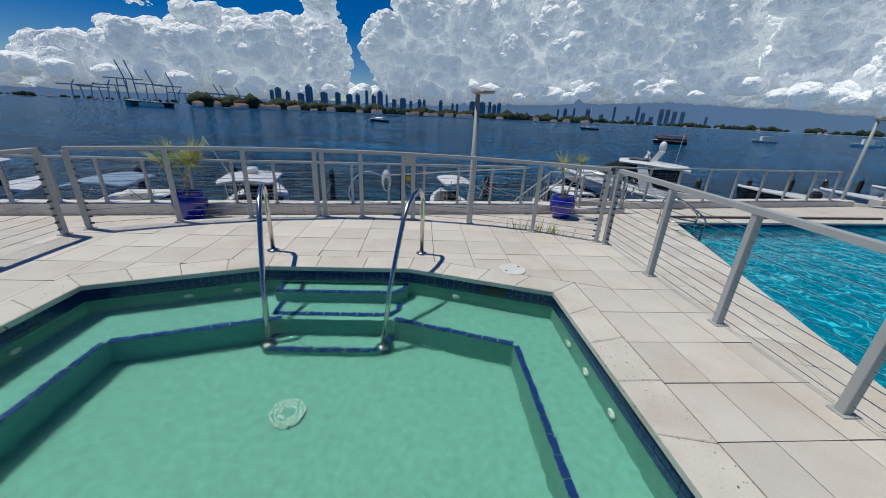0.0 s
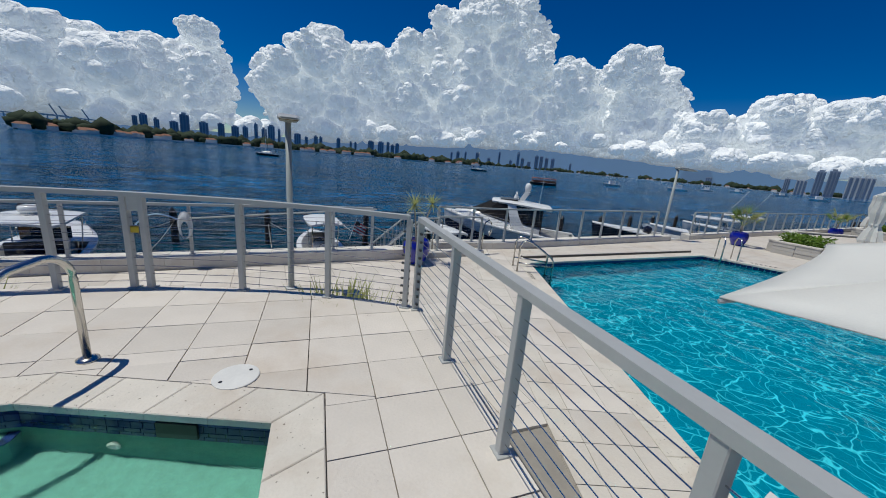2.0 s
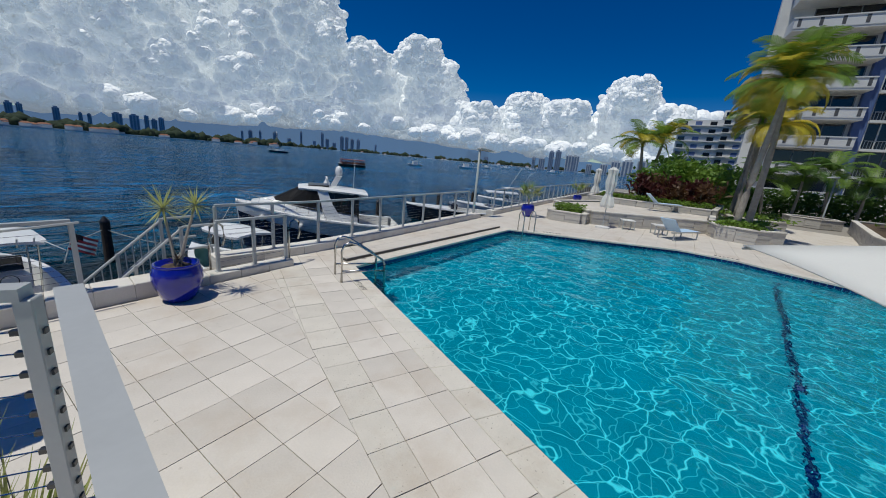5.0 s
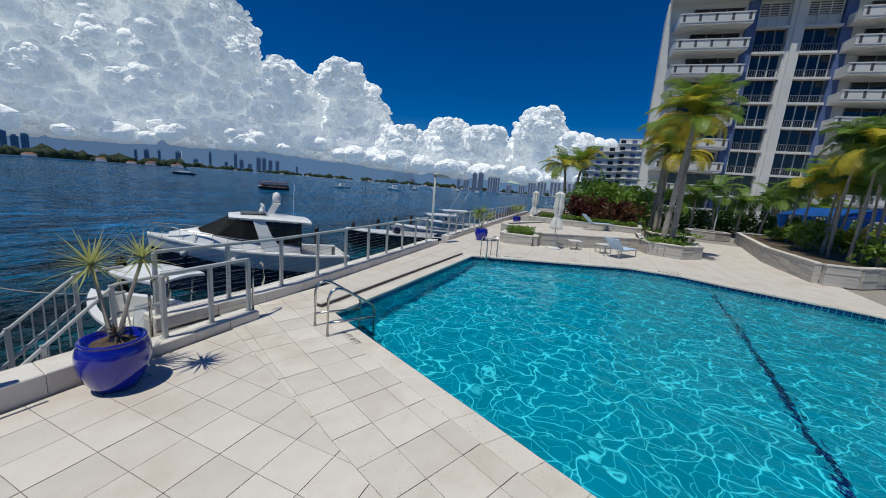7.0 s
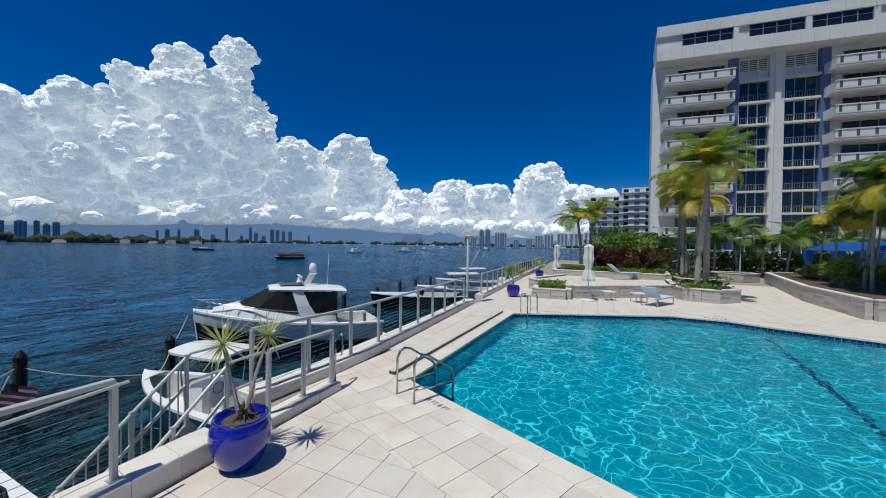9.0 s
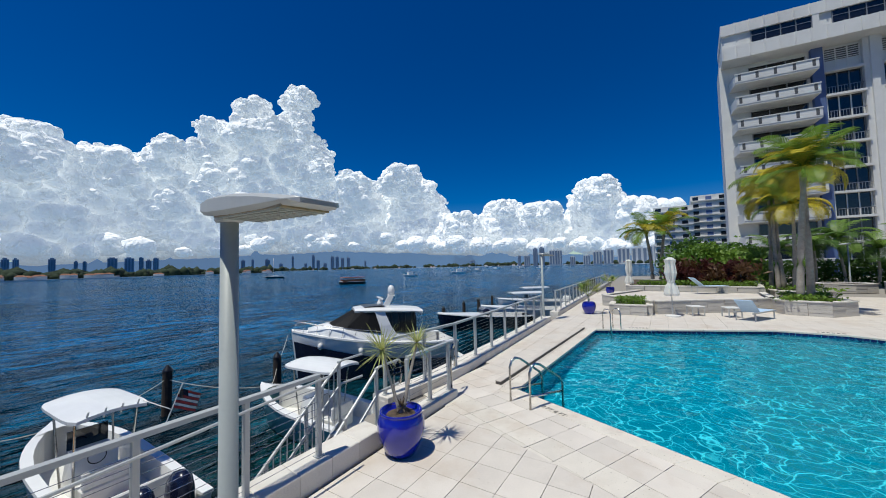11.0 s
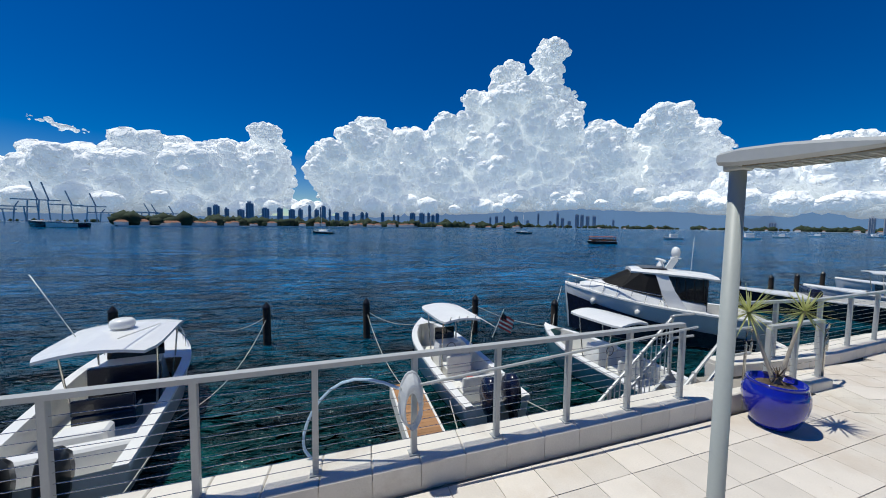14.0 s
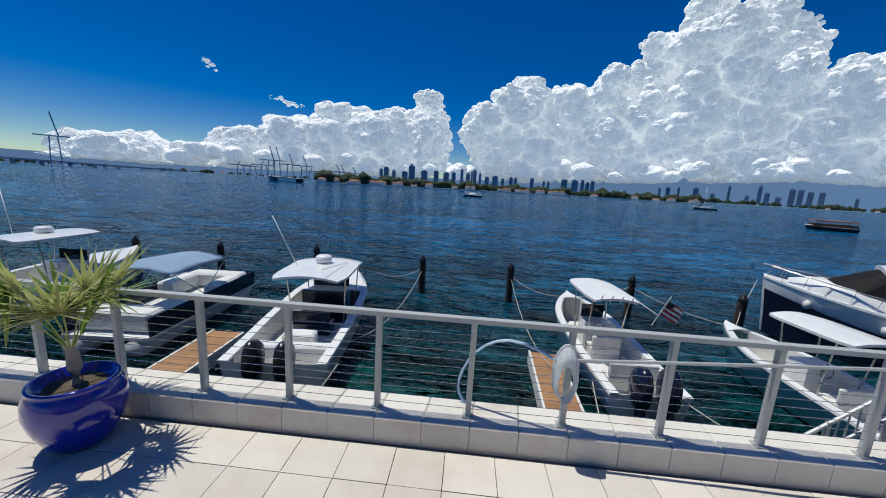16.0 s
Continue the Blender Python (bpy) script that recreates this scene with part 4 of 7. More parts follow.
def lamp_post(x, y, top, yaw, s=1.0):
    """A tapered pole with a flat swept-back luminaire on a short arm."""
    e = empty("street_lamp", x, y, DECK, yaw)
    h = top - DECK
    bm = B()
    tube(bm, [(0, 0, 0), (0, 0, 0.02), (0, 0, h - 0.09)], 0.05, 20, [1.05, 1.05, 0.92])
    part("pole", bm, POLE, e, smooth=True)
    bm = B()
    lathe(bm, [(0.1, 0), (0.1, 0.02), (0.062, 0.035)], 20)
    part("base_plate", bm, STEEL, e)
    bm = B()
    rings = []
    for u, wd, z0, z1 in ((-0.08, 0.09, -0.085, -0.04), (-0.05, 0.13, -0.10, -0.018), (0.08, 0.15, -0.105, 0.002), (0.30, 0.155, -0.092, 0.012), (0.55, 0.15, -0.068, 0.008), (0.78, 0.135, -0.042, -0.006), (0.82, 0.10, -0.034, -0.016)):
        rings.append([bm.verts.new((u * s, a * s, h + (b - 0.11 * u) * s)) for a, b in ((-wd, z0 + 0.02), (-wd * 0.85, z0), (wd * 0.85, z0), (wd, z0 + 0.02), (wd, z1 - 0.02), (wd * 0.75, z1), (-wd * 0.75, z1), (-wd, z1 - 0.02))])
    for a, b in zip(rings, rings[1:]):
        for k in range(8):
            bm.faces.new((a[k], a[(k + 1) % 8], b[(k + 1) % 8], b[k]))
    bm.faces.new(rings[0][::-1])
    bm.faces.new(rings[-1])
    bmesh.ops.recalc_face_normals(bm, faces=bm.faces)
    head = part("lamp_head", bm, STEEL, e)
    bm = B()
    box(bm, 0.10 * s, 0.72 * s, -0.125 * s, 0.125 * s, h - 0.121 * s, h - 0.105 * s)
    for v in bm.verts:
        v.co.z -= 0.02 * v.co.x
    part("led_panel", bm, LED_PANEL, head, "brown ribbed diffuser panel")
    bm = B()
    for k in range(10):
        u = (0.12 + 0.062 * k) * s
        box(bm, u, u + 0.014 * s, -0.12 * s, 0.12 * s, h - 0.127 * s - 0.02 * u, h - 0.12 * s - 0.02 * u)
    for k in range(5):
        v = (-0.11 + 0.052 * k) * s
        beam(bm, (0.12 * s, v, h - 0.1244 * s), (0.69 * s, v, h - 0.1358 * s), 0.01 * s, 0.01 * s)
    part("grille", bm, POLE, head)
    bm = B()
    box(bm, -0.06, 0.06, -0.06, 0.06, h - 0.13, h - 0.085, bev=0.01)
    part("collar", bm, STEEL, e)
    return tagged(e, "grey metal lamp post with a flat LED head", "street lamp", "lamp posts")


lamp_post(1.34, 7.45, 2.07, -85)
lamp_post(15.65, 11.75, 2.15, -12)


# ---- pots with plants ----
def blade(bm, base, d, length, width, droop, n=5, fold=0.25):
    """A long leaf of tapering width that droops towards its tip."""
    p, d = Vector(base), Vector(d).normalized()
    s = d.cross(Vector((0, 0, 1)))
    if s.length < 0.05:
        s = Vector((1, 0, 0))
    s.normalize()
    prev = None
    for i in range(n + 1):
        f = i / n
        w_ = width * (0.45 + 1.6 * f) if f < 0.35 else width * (1.02 - f) * 1.55
        up = s.cross(d)
        row = [bm.verts.new(p - s * w_), bm.verts.new(p - up * w_ * fold), bm.verts.new(p + s * w_)]
        if prev:
            bm.faces.new((prev[0], prev[1], row[1], row[0]))
            bm.faces.new((prev[1], prev[2], row[2], row[1]))
        prev = row
        p = p + d * (length / n)
        d = (d + Vector((0, 0, -droop / n))).normalized()


def fan_leaf(bm, base, d, stem, span, rng):
    """A palm fan on a stalk."""
    d = Vector(d).normalized()
    tip = Vector(base) + d * stem
    tube(bm, [base, Vector(base).lerp(tip, 0.5) + Vector((0, 0, 0.03)), tip], 0.006, 5)
    s = d.cross(Vector((0, 0, 1))).normalized()
    for k in range(19):
        a = radians(-125 + 250 * k / 18)
        q = (d * math.cos(a) + s * math.sin(a) + Vector((0, 0, 0.15 * rng.uniform(-1, 1)))).normalized()
        blade(bm, tip, q, span * (1 - 0.25 * abs(a) / 2) * rng.uniform(0.9, 1.1), 0.019, 0.3, 4, 0.5)


def pot(x, y, kind, s=1.0, yaw=0, seed=1):
    rng = random.Random(seed)
    e = empty("planter_pot", x, y, DECK, yaw)
    bm = B()
    lathe(bm, [(r * s, z * s) for r, z in ((0.16, 0), (0.19, 0.008), (0.24, 0.08), (0.305, 0.24), (0.33, 0.36), (0.325, 0.46), (0.295, 0.545), (0.285, 0.56), (0.295, 0.575), (0.292, 0.59), (0.265, 0.59), (0.262, 0.53))], 40)
    part("bowl", bm, BLUE, e, smooth=True)
    bm = B()
    lathe(bm, [(0.264 * s, 0.50 * s), (0.2 * s, 0.53 * s), (0.05 * s, 0.54 * s)], 24)
    part("soil", bm, SOIL, e)
    tagged(e, "cobalt blue glazed ceramic pot standing on the paving", "pot", "blue pots")
    pl = empty("potted_palm" if kind == "fan" else "potted_yucca", x, y, DECK + 0.5 * s, yaw)
    z0 = 0.02
    if kind == "fan":
        bm = B()
        tube(bm, [(0, 0, 0), (0.01, 0, 0.18), (0, 0.01, 0.38)], 0.055, 8, [1.2, 1.0, 0.7])
        part("trunk", bm, BARK, pl)
        for k in range(11):
            a = k * 2.4 + rng.uniform(-0.3, 0.3)
            up = rng.uniform(0.5, 2.6)
            bm = B()
            fan_leaf(bm, (0, 0, 0.34), (math.cos(a), math.sin(a), up), rng.uniform(0.42, 0.72), rng.uniform(0.40, 0.52), rng)
            part("frond", bm, LEAF_PALE if k % 3 else LEAF, pl)
        tagged(pl, "yellow-green fan palm growing in the blue pot", "palm", "potted plants")
    else:
        for k, (hx, hy, hz, n, ln) in enumerate(((-0.02, 0.36, 0.86, 64, 0.44), (0.30, -0.05, 0.96, 50, 0.36), (0.03, 0.0, 0.12, 30, 0.2))):
            bm = B()
            tube(bm, [(0.03 * k, 0, 0), (hx * 0.5, hy * 0.5, hz * 0.5), (hx, hy, hz)], 0.022, 7, [1.3, 0.9, 0.8])
            st = part("stem", bm, BARK, pl)
            bm = B()
            for i in range(n):
                a = i * 2.4 + rng.uniform(-0.2, 0.2)
                zz = -1.0 + 2.6 * (i / n) + rng.uniform(-0.1, 0.1)
                blade(bm, (hx * s, hy * s, hz * s), (math.cos(a), math.sin(a), zz), ln * rng.uniform(0.75, 1.15) * s, 0.011 * s, 0.12, 3)
            part("leaf_head", bm, (LEAF_PALE, LEAF_PALE, SOIL)[k], pl)
        tagged(pl, "spiky pale yucca with two heads in the blue pot", "yucca", "potted plants")
    return e


pot(4.02, 8.88, "yucca", 1.0, 0, 3)
pot(-4.8, 7.84, "fan", 1.03, 60, 8)
pot(18.9, 10.75, "fan", 1.0, 10, 5)
pot(30.5, 12.55, "fan", 1.0, 90, 7)

# ---- shade canopy over the lower deck ----
can = empty("cantilever_umbrella", 4.6, 0.3, DECK)
A0, A1, A2, A3, AP = Vector((3.32, 1.86, 1.13)), Vector((5.6, 2.55, 1.18)), Vector((6.3, 0.2, 1.15)), Vector((3.9, -0.5, 1.12)), Vector((4.8, 1.0, 1.62))
off = Vector((4.6, 0.3, DECK))


def canopy_panel(bm, p, q, a):
    n = 10
    rows = []
    for i in range(n + 1):
        f = i / n
        row = []
        for j in range(n + 1):
            g = j / n
            e0 = p.lerp(q, g)
            c = (p + q) / 2
            sag = 4 * g * (1 - g) * 0.07
            edge = e0 + (a - c) * sag * 0.9
            v = edge.lerp(a, f) - Vector((0, 0, 0.10 * math.sin(f * math.pi) * 4 * g * (1 - g)))
            row.append(bm.verts.new(v - off))
        rows.append(row)
    for i in range(n):
        for j in range(n):
            bm.faces.new((rows[i][j], rows[i][j + 1], rows[i + 1][j + 1], rows[i + 1][j]))


for p, q in ((A0, A1), (A1, A2), (A2, A3), (A3, A0)):
    bm = B()
    canopy_panel(bm, p, q, AP)
    bmesh.ops.remove_doubles(bm, verts=bm.verts, dist=0.0005)
    bmesh.ops.solidify(bm, geom=bm.faces, thickness=0.006)
    part("canopy_panel", bm, CANVAS, can, smooth=True)
bm = B()
tube(bm, [(-1.05, 0.35, 0), (-1.05, 0.35, 1.95), (-0.9, 0.4, 2.0), (0.2, 0.7, 2.42)], 0.03, 12)
part("pole", bm, STEEL, can)
for p in (A0, A1, A2, A3):
    bm = B()
    tube(bm, [AP - off - Vector((0, 0, 0.03)), p - off - Vector((0, 0, 0.015))], 0.01, 6)
    part("rib", bm, STEEL, can)
bm = B()
lathe(bm, [(0.35, 0), (0.35, 0.06), (0.05, 0.09)], 24, (-1.05, 0.35, 0))
part("base_plate", bm, CONC, can)
tagged(can, "large open off-white canvas umbrella beside the pool", "umbrella")


# ---- planting bed ----
BED = [(-4.05, -3.0), (-4.05, 4.3), *[(x, on_arc(x, 6.95)) for x in np.linspace(-3.9, 2.6, 14)], (2.95, 4.45), (2.95, -3.0)]
bed_ring = [*[(x, on_arc(x, 6.57)) for x in np.linspace(-3.9, 2.7, 14)], *[(x, on_arc(x, 6.93)) for x in np.linspace(2.7, -3.9, 14)]]
bm = B()
prism(bm, bed_ring, DECK - 0.1, DECK + 0.12)
tagged(part("ground_bed", bm, SOIL), "dark soil bed along the foot of the spa deck", "planting bed", kind="structure")
for k in range(20):
    rng = random.Random(40 + k)
    x = rng.uniform(-3.6, 2.5) if k > 6 else rng.uniform(1.7, 2.5)
    y = on_arc(x, rng.uniform(6.66, 6.84))
    g = empty("bed_plant", x, y, DECK + 0.11)
    tall = k < 8
    bm = B()
    for i in range(60 if tall else 34):
        a = rng.uniform(0, math.tau)
        r = rng.uniform(0, 0.16)
        blade(bm, (r * math.cos(a), r * math.sin(a), 0), (0.35 * math.cos(a), 0.35 * math.sin(a), 1 if tall else 0.6), rng.uniform(0.5, 0.95) if tall else rng.uniform(0.3, 0.75), 0.017, 0.5, 4)
    part("leaves", bm, LEAF_PALE if tall else LEAF, g)
    tagged(g, "yellow-green strappy plant in the bed below the railing" if tall else "small green plant in the bed below the railing", "plant", "bed plants")


# ---- boats ----
def loft(bm, rings, caps=True):
    rows = [[bm.verts.new(p) for p in r] for r in rings]
    for a, b in zip(rows, rows[1:]):
        for k in range(len(a) - 1):
            bm.faces.new((a[k], a[k + 1], b[k + 1], b[k]))
    if caps:
        bm.faces.new(rows[0])
        bm.faces.new(rows[-1][::-1])
    return rows


def beam_at(f, b, full=0.5, p=2.2):
    return b / 2 * (1 - max(0.0, (f - full) / (1.0 - full)) ** p) * (0.93 + 0.07 * min(1, f / 0.3))


def hull(boat, L, b, hs, hb, material, liner, floor_z=0.3, fore=0.72, gun=0.16, full=0.45, stripe=None, p=2.2):
    """A hull of rounded plan, its gunwale, foredeck and cockpit liner; y points to the bow."""
    n = 18
    fs = [min(0.995, i / n) for i in range(n + 1)]

    def sheer(f):
        return hs + (hb - hs) * f ** 1.6
    bm = B()
    rings = []
    for f in fs:
        w_, y, z1 = beam_at(f, b, full, p), -L / 2 + L * f, sheer(f)
        k = -0.4 + 0.5 * max(0, (f - 0.7) / 0.3) ** 2
        yb = y - 0.10 * L * max(0, f - 0.6) / 0.4 * 0.55
        rings.append([(-w_, y, z1), (-w_ * 0.97, y, z1 - 0.12), (-w_ * 0.86, (y + yb) / 2, 0.12 + k * 0.1), (0, yb, k), (w_ * 0.86, (y + yb) / 2, 0.12 + k * 0.1), (w_ * 0.97, y, z1 - 0.12), (w_, y, z1)])
    loft(bm, rings)
    bmesh.ops.recalc_face_normals(bm, faces=bm.faces)
    h_ = part("hull", bm, material, boat, smooth=True)
    bm = B()
    for s in (-1, 1):
        rows = []
        for f in fs:
            w_, y, z1 = beam_at(f, b, full, p), -L / 2 + L * f, sheer(f)
            g = min(gun, w_ * 0.8)
            rows.append([(s * (w_ + 0.03), y, z1 - 0.04), (s * (w_ + 0.02), y, z1 + 0.03), (s * (w_ - g), y, z1 + 0.03), (s * (w_ - g), y, z1 - 0.05)])
        loft(bm, rows)
    bmesh.ops.recalc_face_normals(bm, faces=bm.faces)
    part("gunwale", bm, WHITE, boat)
    bm = B()
    rows = []
    for f in [q for q in fs if q <= fore + 0.001]:
        w_, y = max(0.05, beam_at(f, b, full, p) - gun), -L / 2 + L * f + (0.25 if f == 0 else 0)
        rows.append([(-w_, y, sheer(f) + 0.025), (-w_ * 0.96, y, floor_z), (w_ * 0.96, y, floor_z), (w_, y, sheer(f) + 0.025)])
    loft(bm, rows, False)
    part("cockpit_liner", bm, liner, boat)
    bm = B()
    rows = []
    for f in [q for q in fs if q >= fore - 0.06]:
        w_, y, z1 = beam_at(f, b, full, p), -L / 2 + L * f, sheer(f) + 0.035
        rows.append([(-w_ * 0.97, y, z1), (-w_ * 0.5, y, z1 + 0.05), (0, y, z1 + 0.08), (w_ * 0.5, y, z1 + 0.05), (w_ * 0.97, y, z1)])
    loft(bm, rows, False)
    part("foredeck", bm, WHITE, boat, smooth=True)
    return sheer


def outboard(boat, x, y, z, material):
    e = part("outboard_motor", B(), None, boat)
    e.matrix_basis = pose(x, y, z, -14, 0, 0) @ Matrix.Diagonal((1.15, 1.15, 1.3, 1))
    bm = B()
    rings = []
    for zz, a, b_, o in ((0.0, 0.14, 0.2, 0), (0.15, 0.19, 0.30, 0), (0.42, 0.20, 0.33, -0.02), (0.62, 0.17, 0.28, -0.05), (0.72, 0.09, 0.16, -0.08)):
        rings.append([(a * math.cos(t) * (1 if abs(math.cos(t)) < 0.9 else 0.95), b_ * math.sin(t) + o, zz) for t in np.linspace(0, math.tau, 13)])
    loft(bm, rings)
    bmesh.ops.recalc_face_normals(bm, faces=bm.faces)
    part("cowl", bm, material, e, smooth=True)
    bm = B()
    box(bm, -0.06, 0.06, -0.14, 0.12, -0.8, 0.02, bev=0.02)
    part("leg", bm, material, e)
    return e


def hardtop(boat, x0, x1, y0, y1, z, posts, material=None, crown=0.08, droop=0.0):
    """A moulded T-top with rounded corners on four slanted tubes."""
    bm = B()
    n, rows_t = 10, []
    for i in range(n + 1):
        f = i / n
        y = y0 + (y1 - y0) * f
        edge = 1 - 0.16 * abs(2 * f - 1) ** 6
        xc, hw = (x0 + x1) / 2, (x1 - x0) / 2 * edge
        rows_t.append([(xc + hw * g, y, z + crown * (1 - g * g) - droop * max(0, f - 0.75) * (y1 - y0) * 0.5) for g in np.linspace(-1, 1, 9)])
    rings = [r_ + [(p[0], p[1], p[2] - 0.07) for p in r_[::-1]] + [r_[0]] for r_ in rows_t]
    loft(bm, rings)
    bmesh.ops.remove_doubles(bm, verts=bm.verts, dist=0.0005)
    bmesh.ops.recalc_face_normals(bm, faces=bm.faces)
    part("hardtop", bm, material or WHITE, boat, smooth=False)
    for sx in (x0 + 0.18, x1 - 0.18):
        for (ya, yb) in posts:
            bm = B()
            tube(bm, [(sx * 0.85, ya, 0.35), (sx * 0.95, (ya + yb) / 2, z * 0.6), (sx, yb, z)], 0.025, 7)
            part("top_support", bm, CHROME, boat)


def rail_line(boat, name, pts, r=0.014, material=None):
    bm = B()
    tube(bm, pts, r, 6)
    part(name, bm, material or CHROME, boat, smooth=True)


def console(boat, x, y, w_, d, z0, h_, glass=True):
    bm = B()
    loft(bm, [[(x - w_ / 2, y - d / 2, z0), (x + w_ / 2, y - d / 2, z0), (x + w_ / 2, y + d / 2, z0), (x - w_ / 2, y + d / 2, z0), (x - w_ / 2, y - d / 2, z0)],
              [(x - w_ / 2, y - d / 2, z0 + h_), (x + w_ / 2, y - d / 2, z0 + h_), (x + w_ * 0.42, y + d * 0.25, z0 + h_), (x - w_ * 0.42, y + d * 0.25, z0 + h_), (x - w_ / 2, y - d / 2, z0 + h_)]])
    bmesh.ops.remove_doubles(bm, verts=bm.verts, dist=0.001)
    c = part("console", bm, WHITE, boat)
    if glass:
        bm = B()
        box(bm, x - w_ * 0.45, x + w_ * 0.45, y + d * 0.2, y + d * 0.2 + 0.02, z0 + h_, z0 + h_ + 0.45)
        part("windscreen", bm, GLASS, boat)
    bm = B()
    n = 20
    ring = [(x + 0.17 * math.cos(a), y - d / 2 - 0.08, z0 + h_ - 0.12 + 0.17 * math.sin(a)) for a in np.linspace(0, math.tau, n)]
    tube(bm, ring, 0.012, 5)
    part("steering_wheel", bm, BLACK, boat)
    return c


def seat(boat, x, y, w_, d, z0, material):
    bm = B()
    box(bm, x - w_ / 2, x + w_ / 2, y - d / 2, y + d / 2, z0, z0 + 0.42, bev=0.04)
    box(bm, x - w_ / 2, x + w_ / 2, y - d / 2, y - d / 2 + 0.1, z0 + 0.42, z0 + 0.8, bev=0.03)
    part("seat", bm, material, boat)


def place_boat(name, x, y, yaw):
    return empty(name, x, y, SEA, yaw)


# white centre console with twin dark outboards
bt = place_boat("centre_console_boat", 1.98, 17.55, 9)
sh = hull(bt, 6.8, 2.1, 0.75, 1.25, WHITE, WHITE2, 0.3, 0.93, 0.2, 0.5, p=2.8)
hardtop(bt, -0.74, 0.74, -1.05, 1.35, 2.35, ((-0.4, -0.7), (0.55, 0.9)))
console(bt, 0, 0.4, 0.85, 0.8, 0.3, 0.95)
seat(bt, 0, -0.55, 0.9, 0.55, 0.3, WHITE2)
seat(bt, 0, -2.3, 1.3, 0.45, 0.3, WHITE2)
for x in (-0.33, 0.33):
    outboard(bt, x, -3.55, 0.55, NAVY)
bm = B()
lathe(bm, [(0.12, 0), (0.15, 0.1), (0.15, 0.3)], 14, (0.1, -1.5, 0.3))
part("bucket", bm, RED, bt, "red plastic bucket")
rail_line(bt, "antenna", [(0.6, -0.9, 2.4), (0.9, -1.6, 2.2)], 0.012, WHITE2)
for x in (-0.45, -0.15, 0.15, 0.45):
    rail_line(bt, "rod_holder", [(x, -0.95, 2.28), (x, -1.1, 2.52)], 0.02, WHITE2)
tagged(bt, "white centre console fishing boat with twin dark outboards", "boat", "moored boats")
fl = empty("boat_flag", 3.05, 16.2, SEA + 2.05, 9)
bm = B()
tube(bm, [(0, 0, -0.2), (0.25, -0.25, 0.75)], 0.014, 6)
part("staff", bm, WHITE2, fl)
for k in range(7):
    bm = B()
    a = Vector((0.2 - 0.02 * k, -0.2, 0.62 - 0.062 * k))
    vs = [bm.verts.new(a + Vector((0.1 * i, 0.04 * math.sin(i * 1.4), -0.055 * i - (0.06 if j else 0)))) for i in range(6) for j in (0, 1)]
    for i in range(5):
        bm.faces.new((vs[2 * i], vs[2 * i + 2], vs[2 * i + 3], vs[2 * i + 1]))
    part("stripe", bm, RED if k % 2 == 0 else WHITE2, fl)
bm = B()
vs = [bm.verts.new(Vector((0.2, -0.203, 0.63)) + Vector((0.1 * i, 0.04 * math.sin(i * 1.4) - 0.006, -0.055 * i - (0.24 if j else 0)))) for i in range(3) for j in (0, 1)]
for i in range(2):
    bm.faces.new((vs[2 * i], vs[2 * i + 2], vs[2 * i + 3], vs[2 * i + 1]))
part("canton", bm, NAVY, fl)
tagged(fl, "small red and white striped flag with a blue corner", "flag")

# larger white cruiser fishing boat
bt = place_boat("fishing_boat", -7.5, 16.75, 13)
sh = hull(bt, 8.4, 2.75, 0.95, 1.45, WHITE, WHITE2, 0.4, 0.66, 0.22, 0.5)
hardtop(bt, -1.15, 1.15, -1.9, 1.7, 2.4, ((-0.6, -0.9), (0.9, 1.3)), crown=0.12, droop=0.4)
console(bt, 0, 0.75, 1.5, 1.0, 0.4, 1.0)
bm = B()
box(bm, -0.7, 0.85, -0.25, -0.1, 0.4, 1.55, bev=0.03)
part("cabin_bulkhead", bm, NAVY, bt, "dark blue cockpit curtain")
seat(bt, 0, -1.1, 1.2, 0.6, 0.4, NAVY)
bm = B()
box(bm, -1.2, 1.2, -3.4, -3.05, 0.4, 1.0, bev=0.05)
part("transom_box", bm, WHITE, bt)
bm = B()
box(bm, -0.45, 0.45, -2.6, -2.1, 0.4, 0.95, bev=0.06)
part("bait_station", bm, WHITE, bt)
for x in (-0.42, 0.32):
    outboard(bt, x, -4.35, 0.6, BLACK)
bm = B()
lathe(bm, [(0.26, 2.56), (0.28, 2.62), (0.27, 2.74), (0.2, 2.79)], 24)
part("radar_dome", bm, WHITE, bt, smooth=True)
for s in (-1, 1):
    pts = [(s * beam_at(f, 2.75, 0.5) * 0.9, -4.2 + 8.4 * f, 0.95 + 0.5 * f ** 1.6 + 0.38) for f in (0.72, 0.8, 0.88, 0.95)]
    rail_line(bt, "bow_rail", [(pts[0][0], pts[0][1], pts[0][2] - 0.38)] + pts + [(0, 4.25, 1.8)])
    for q in pts[1:]:
        rail_line(bt, "stanchion", [(q[0], q[1], q[2] - 0.4), q])
rail_line(bt, "antenna", [(-0.8, -0.4, 2.5), (-1.7, -0.1, 4.1)], 0.012, WHITE2)
rail_line(bt, "antenna", [(0.75, 0.3, 2.5), (0.5, -1.9, 2.75)], 0.012, WHITE2)
tagged(bt, "white hardtop fishing boat with twin black outboards", "boat", "moored boats")

# teal-hulled skiff
bt = place_boat("centre_console_boat", 7.4, 16.3, 11)
hull(bt, 6.6, 2.25, 0.75, 1.15, TEAL, WHITE2, 0.3, 0.9, 0.2, 0.48)
hardtop(bt, -0.75, 0.75, -1.1, 1.1, 2.3, ((-0.45, -0.7), (0.5, 0.75)))
console(bt, 0, 0.3, 0.9, 0.8, 0.3, 0.95, False)
seat(bt, 0, -0.7, 0.95, 0.55, 0.3, WHITE2)
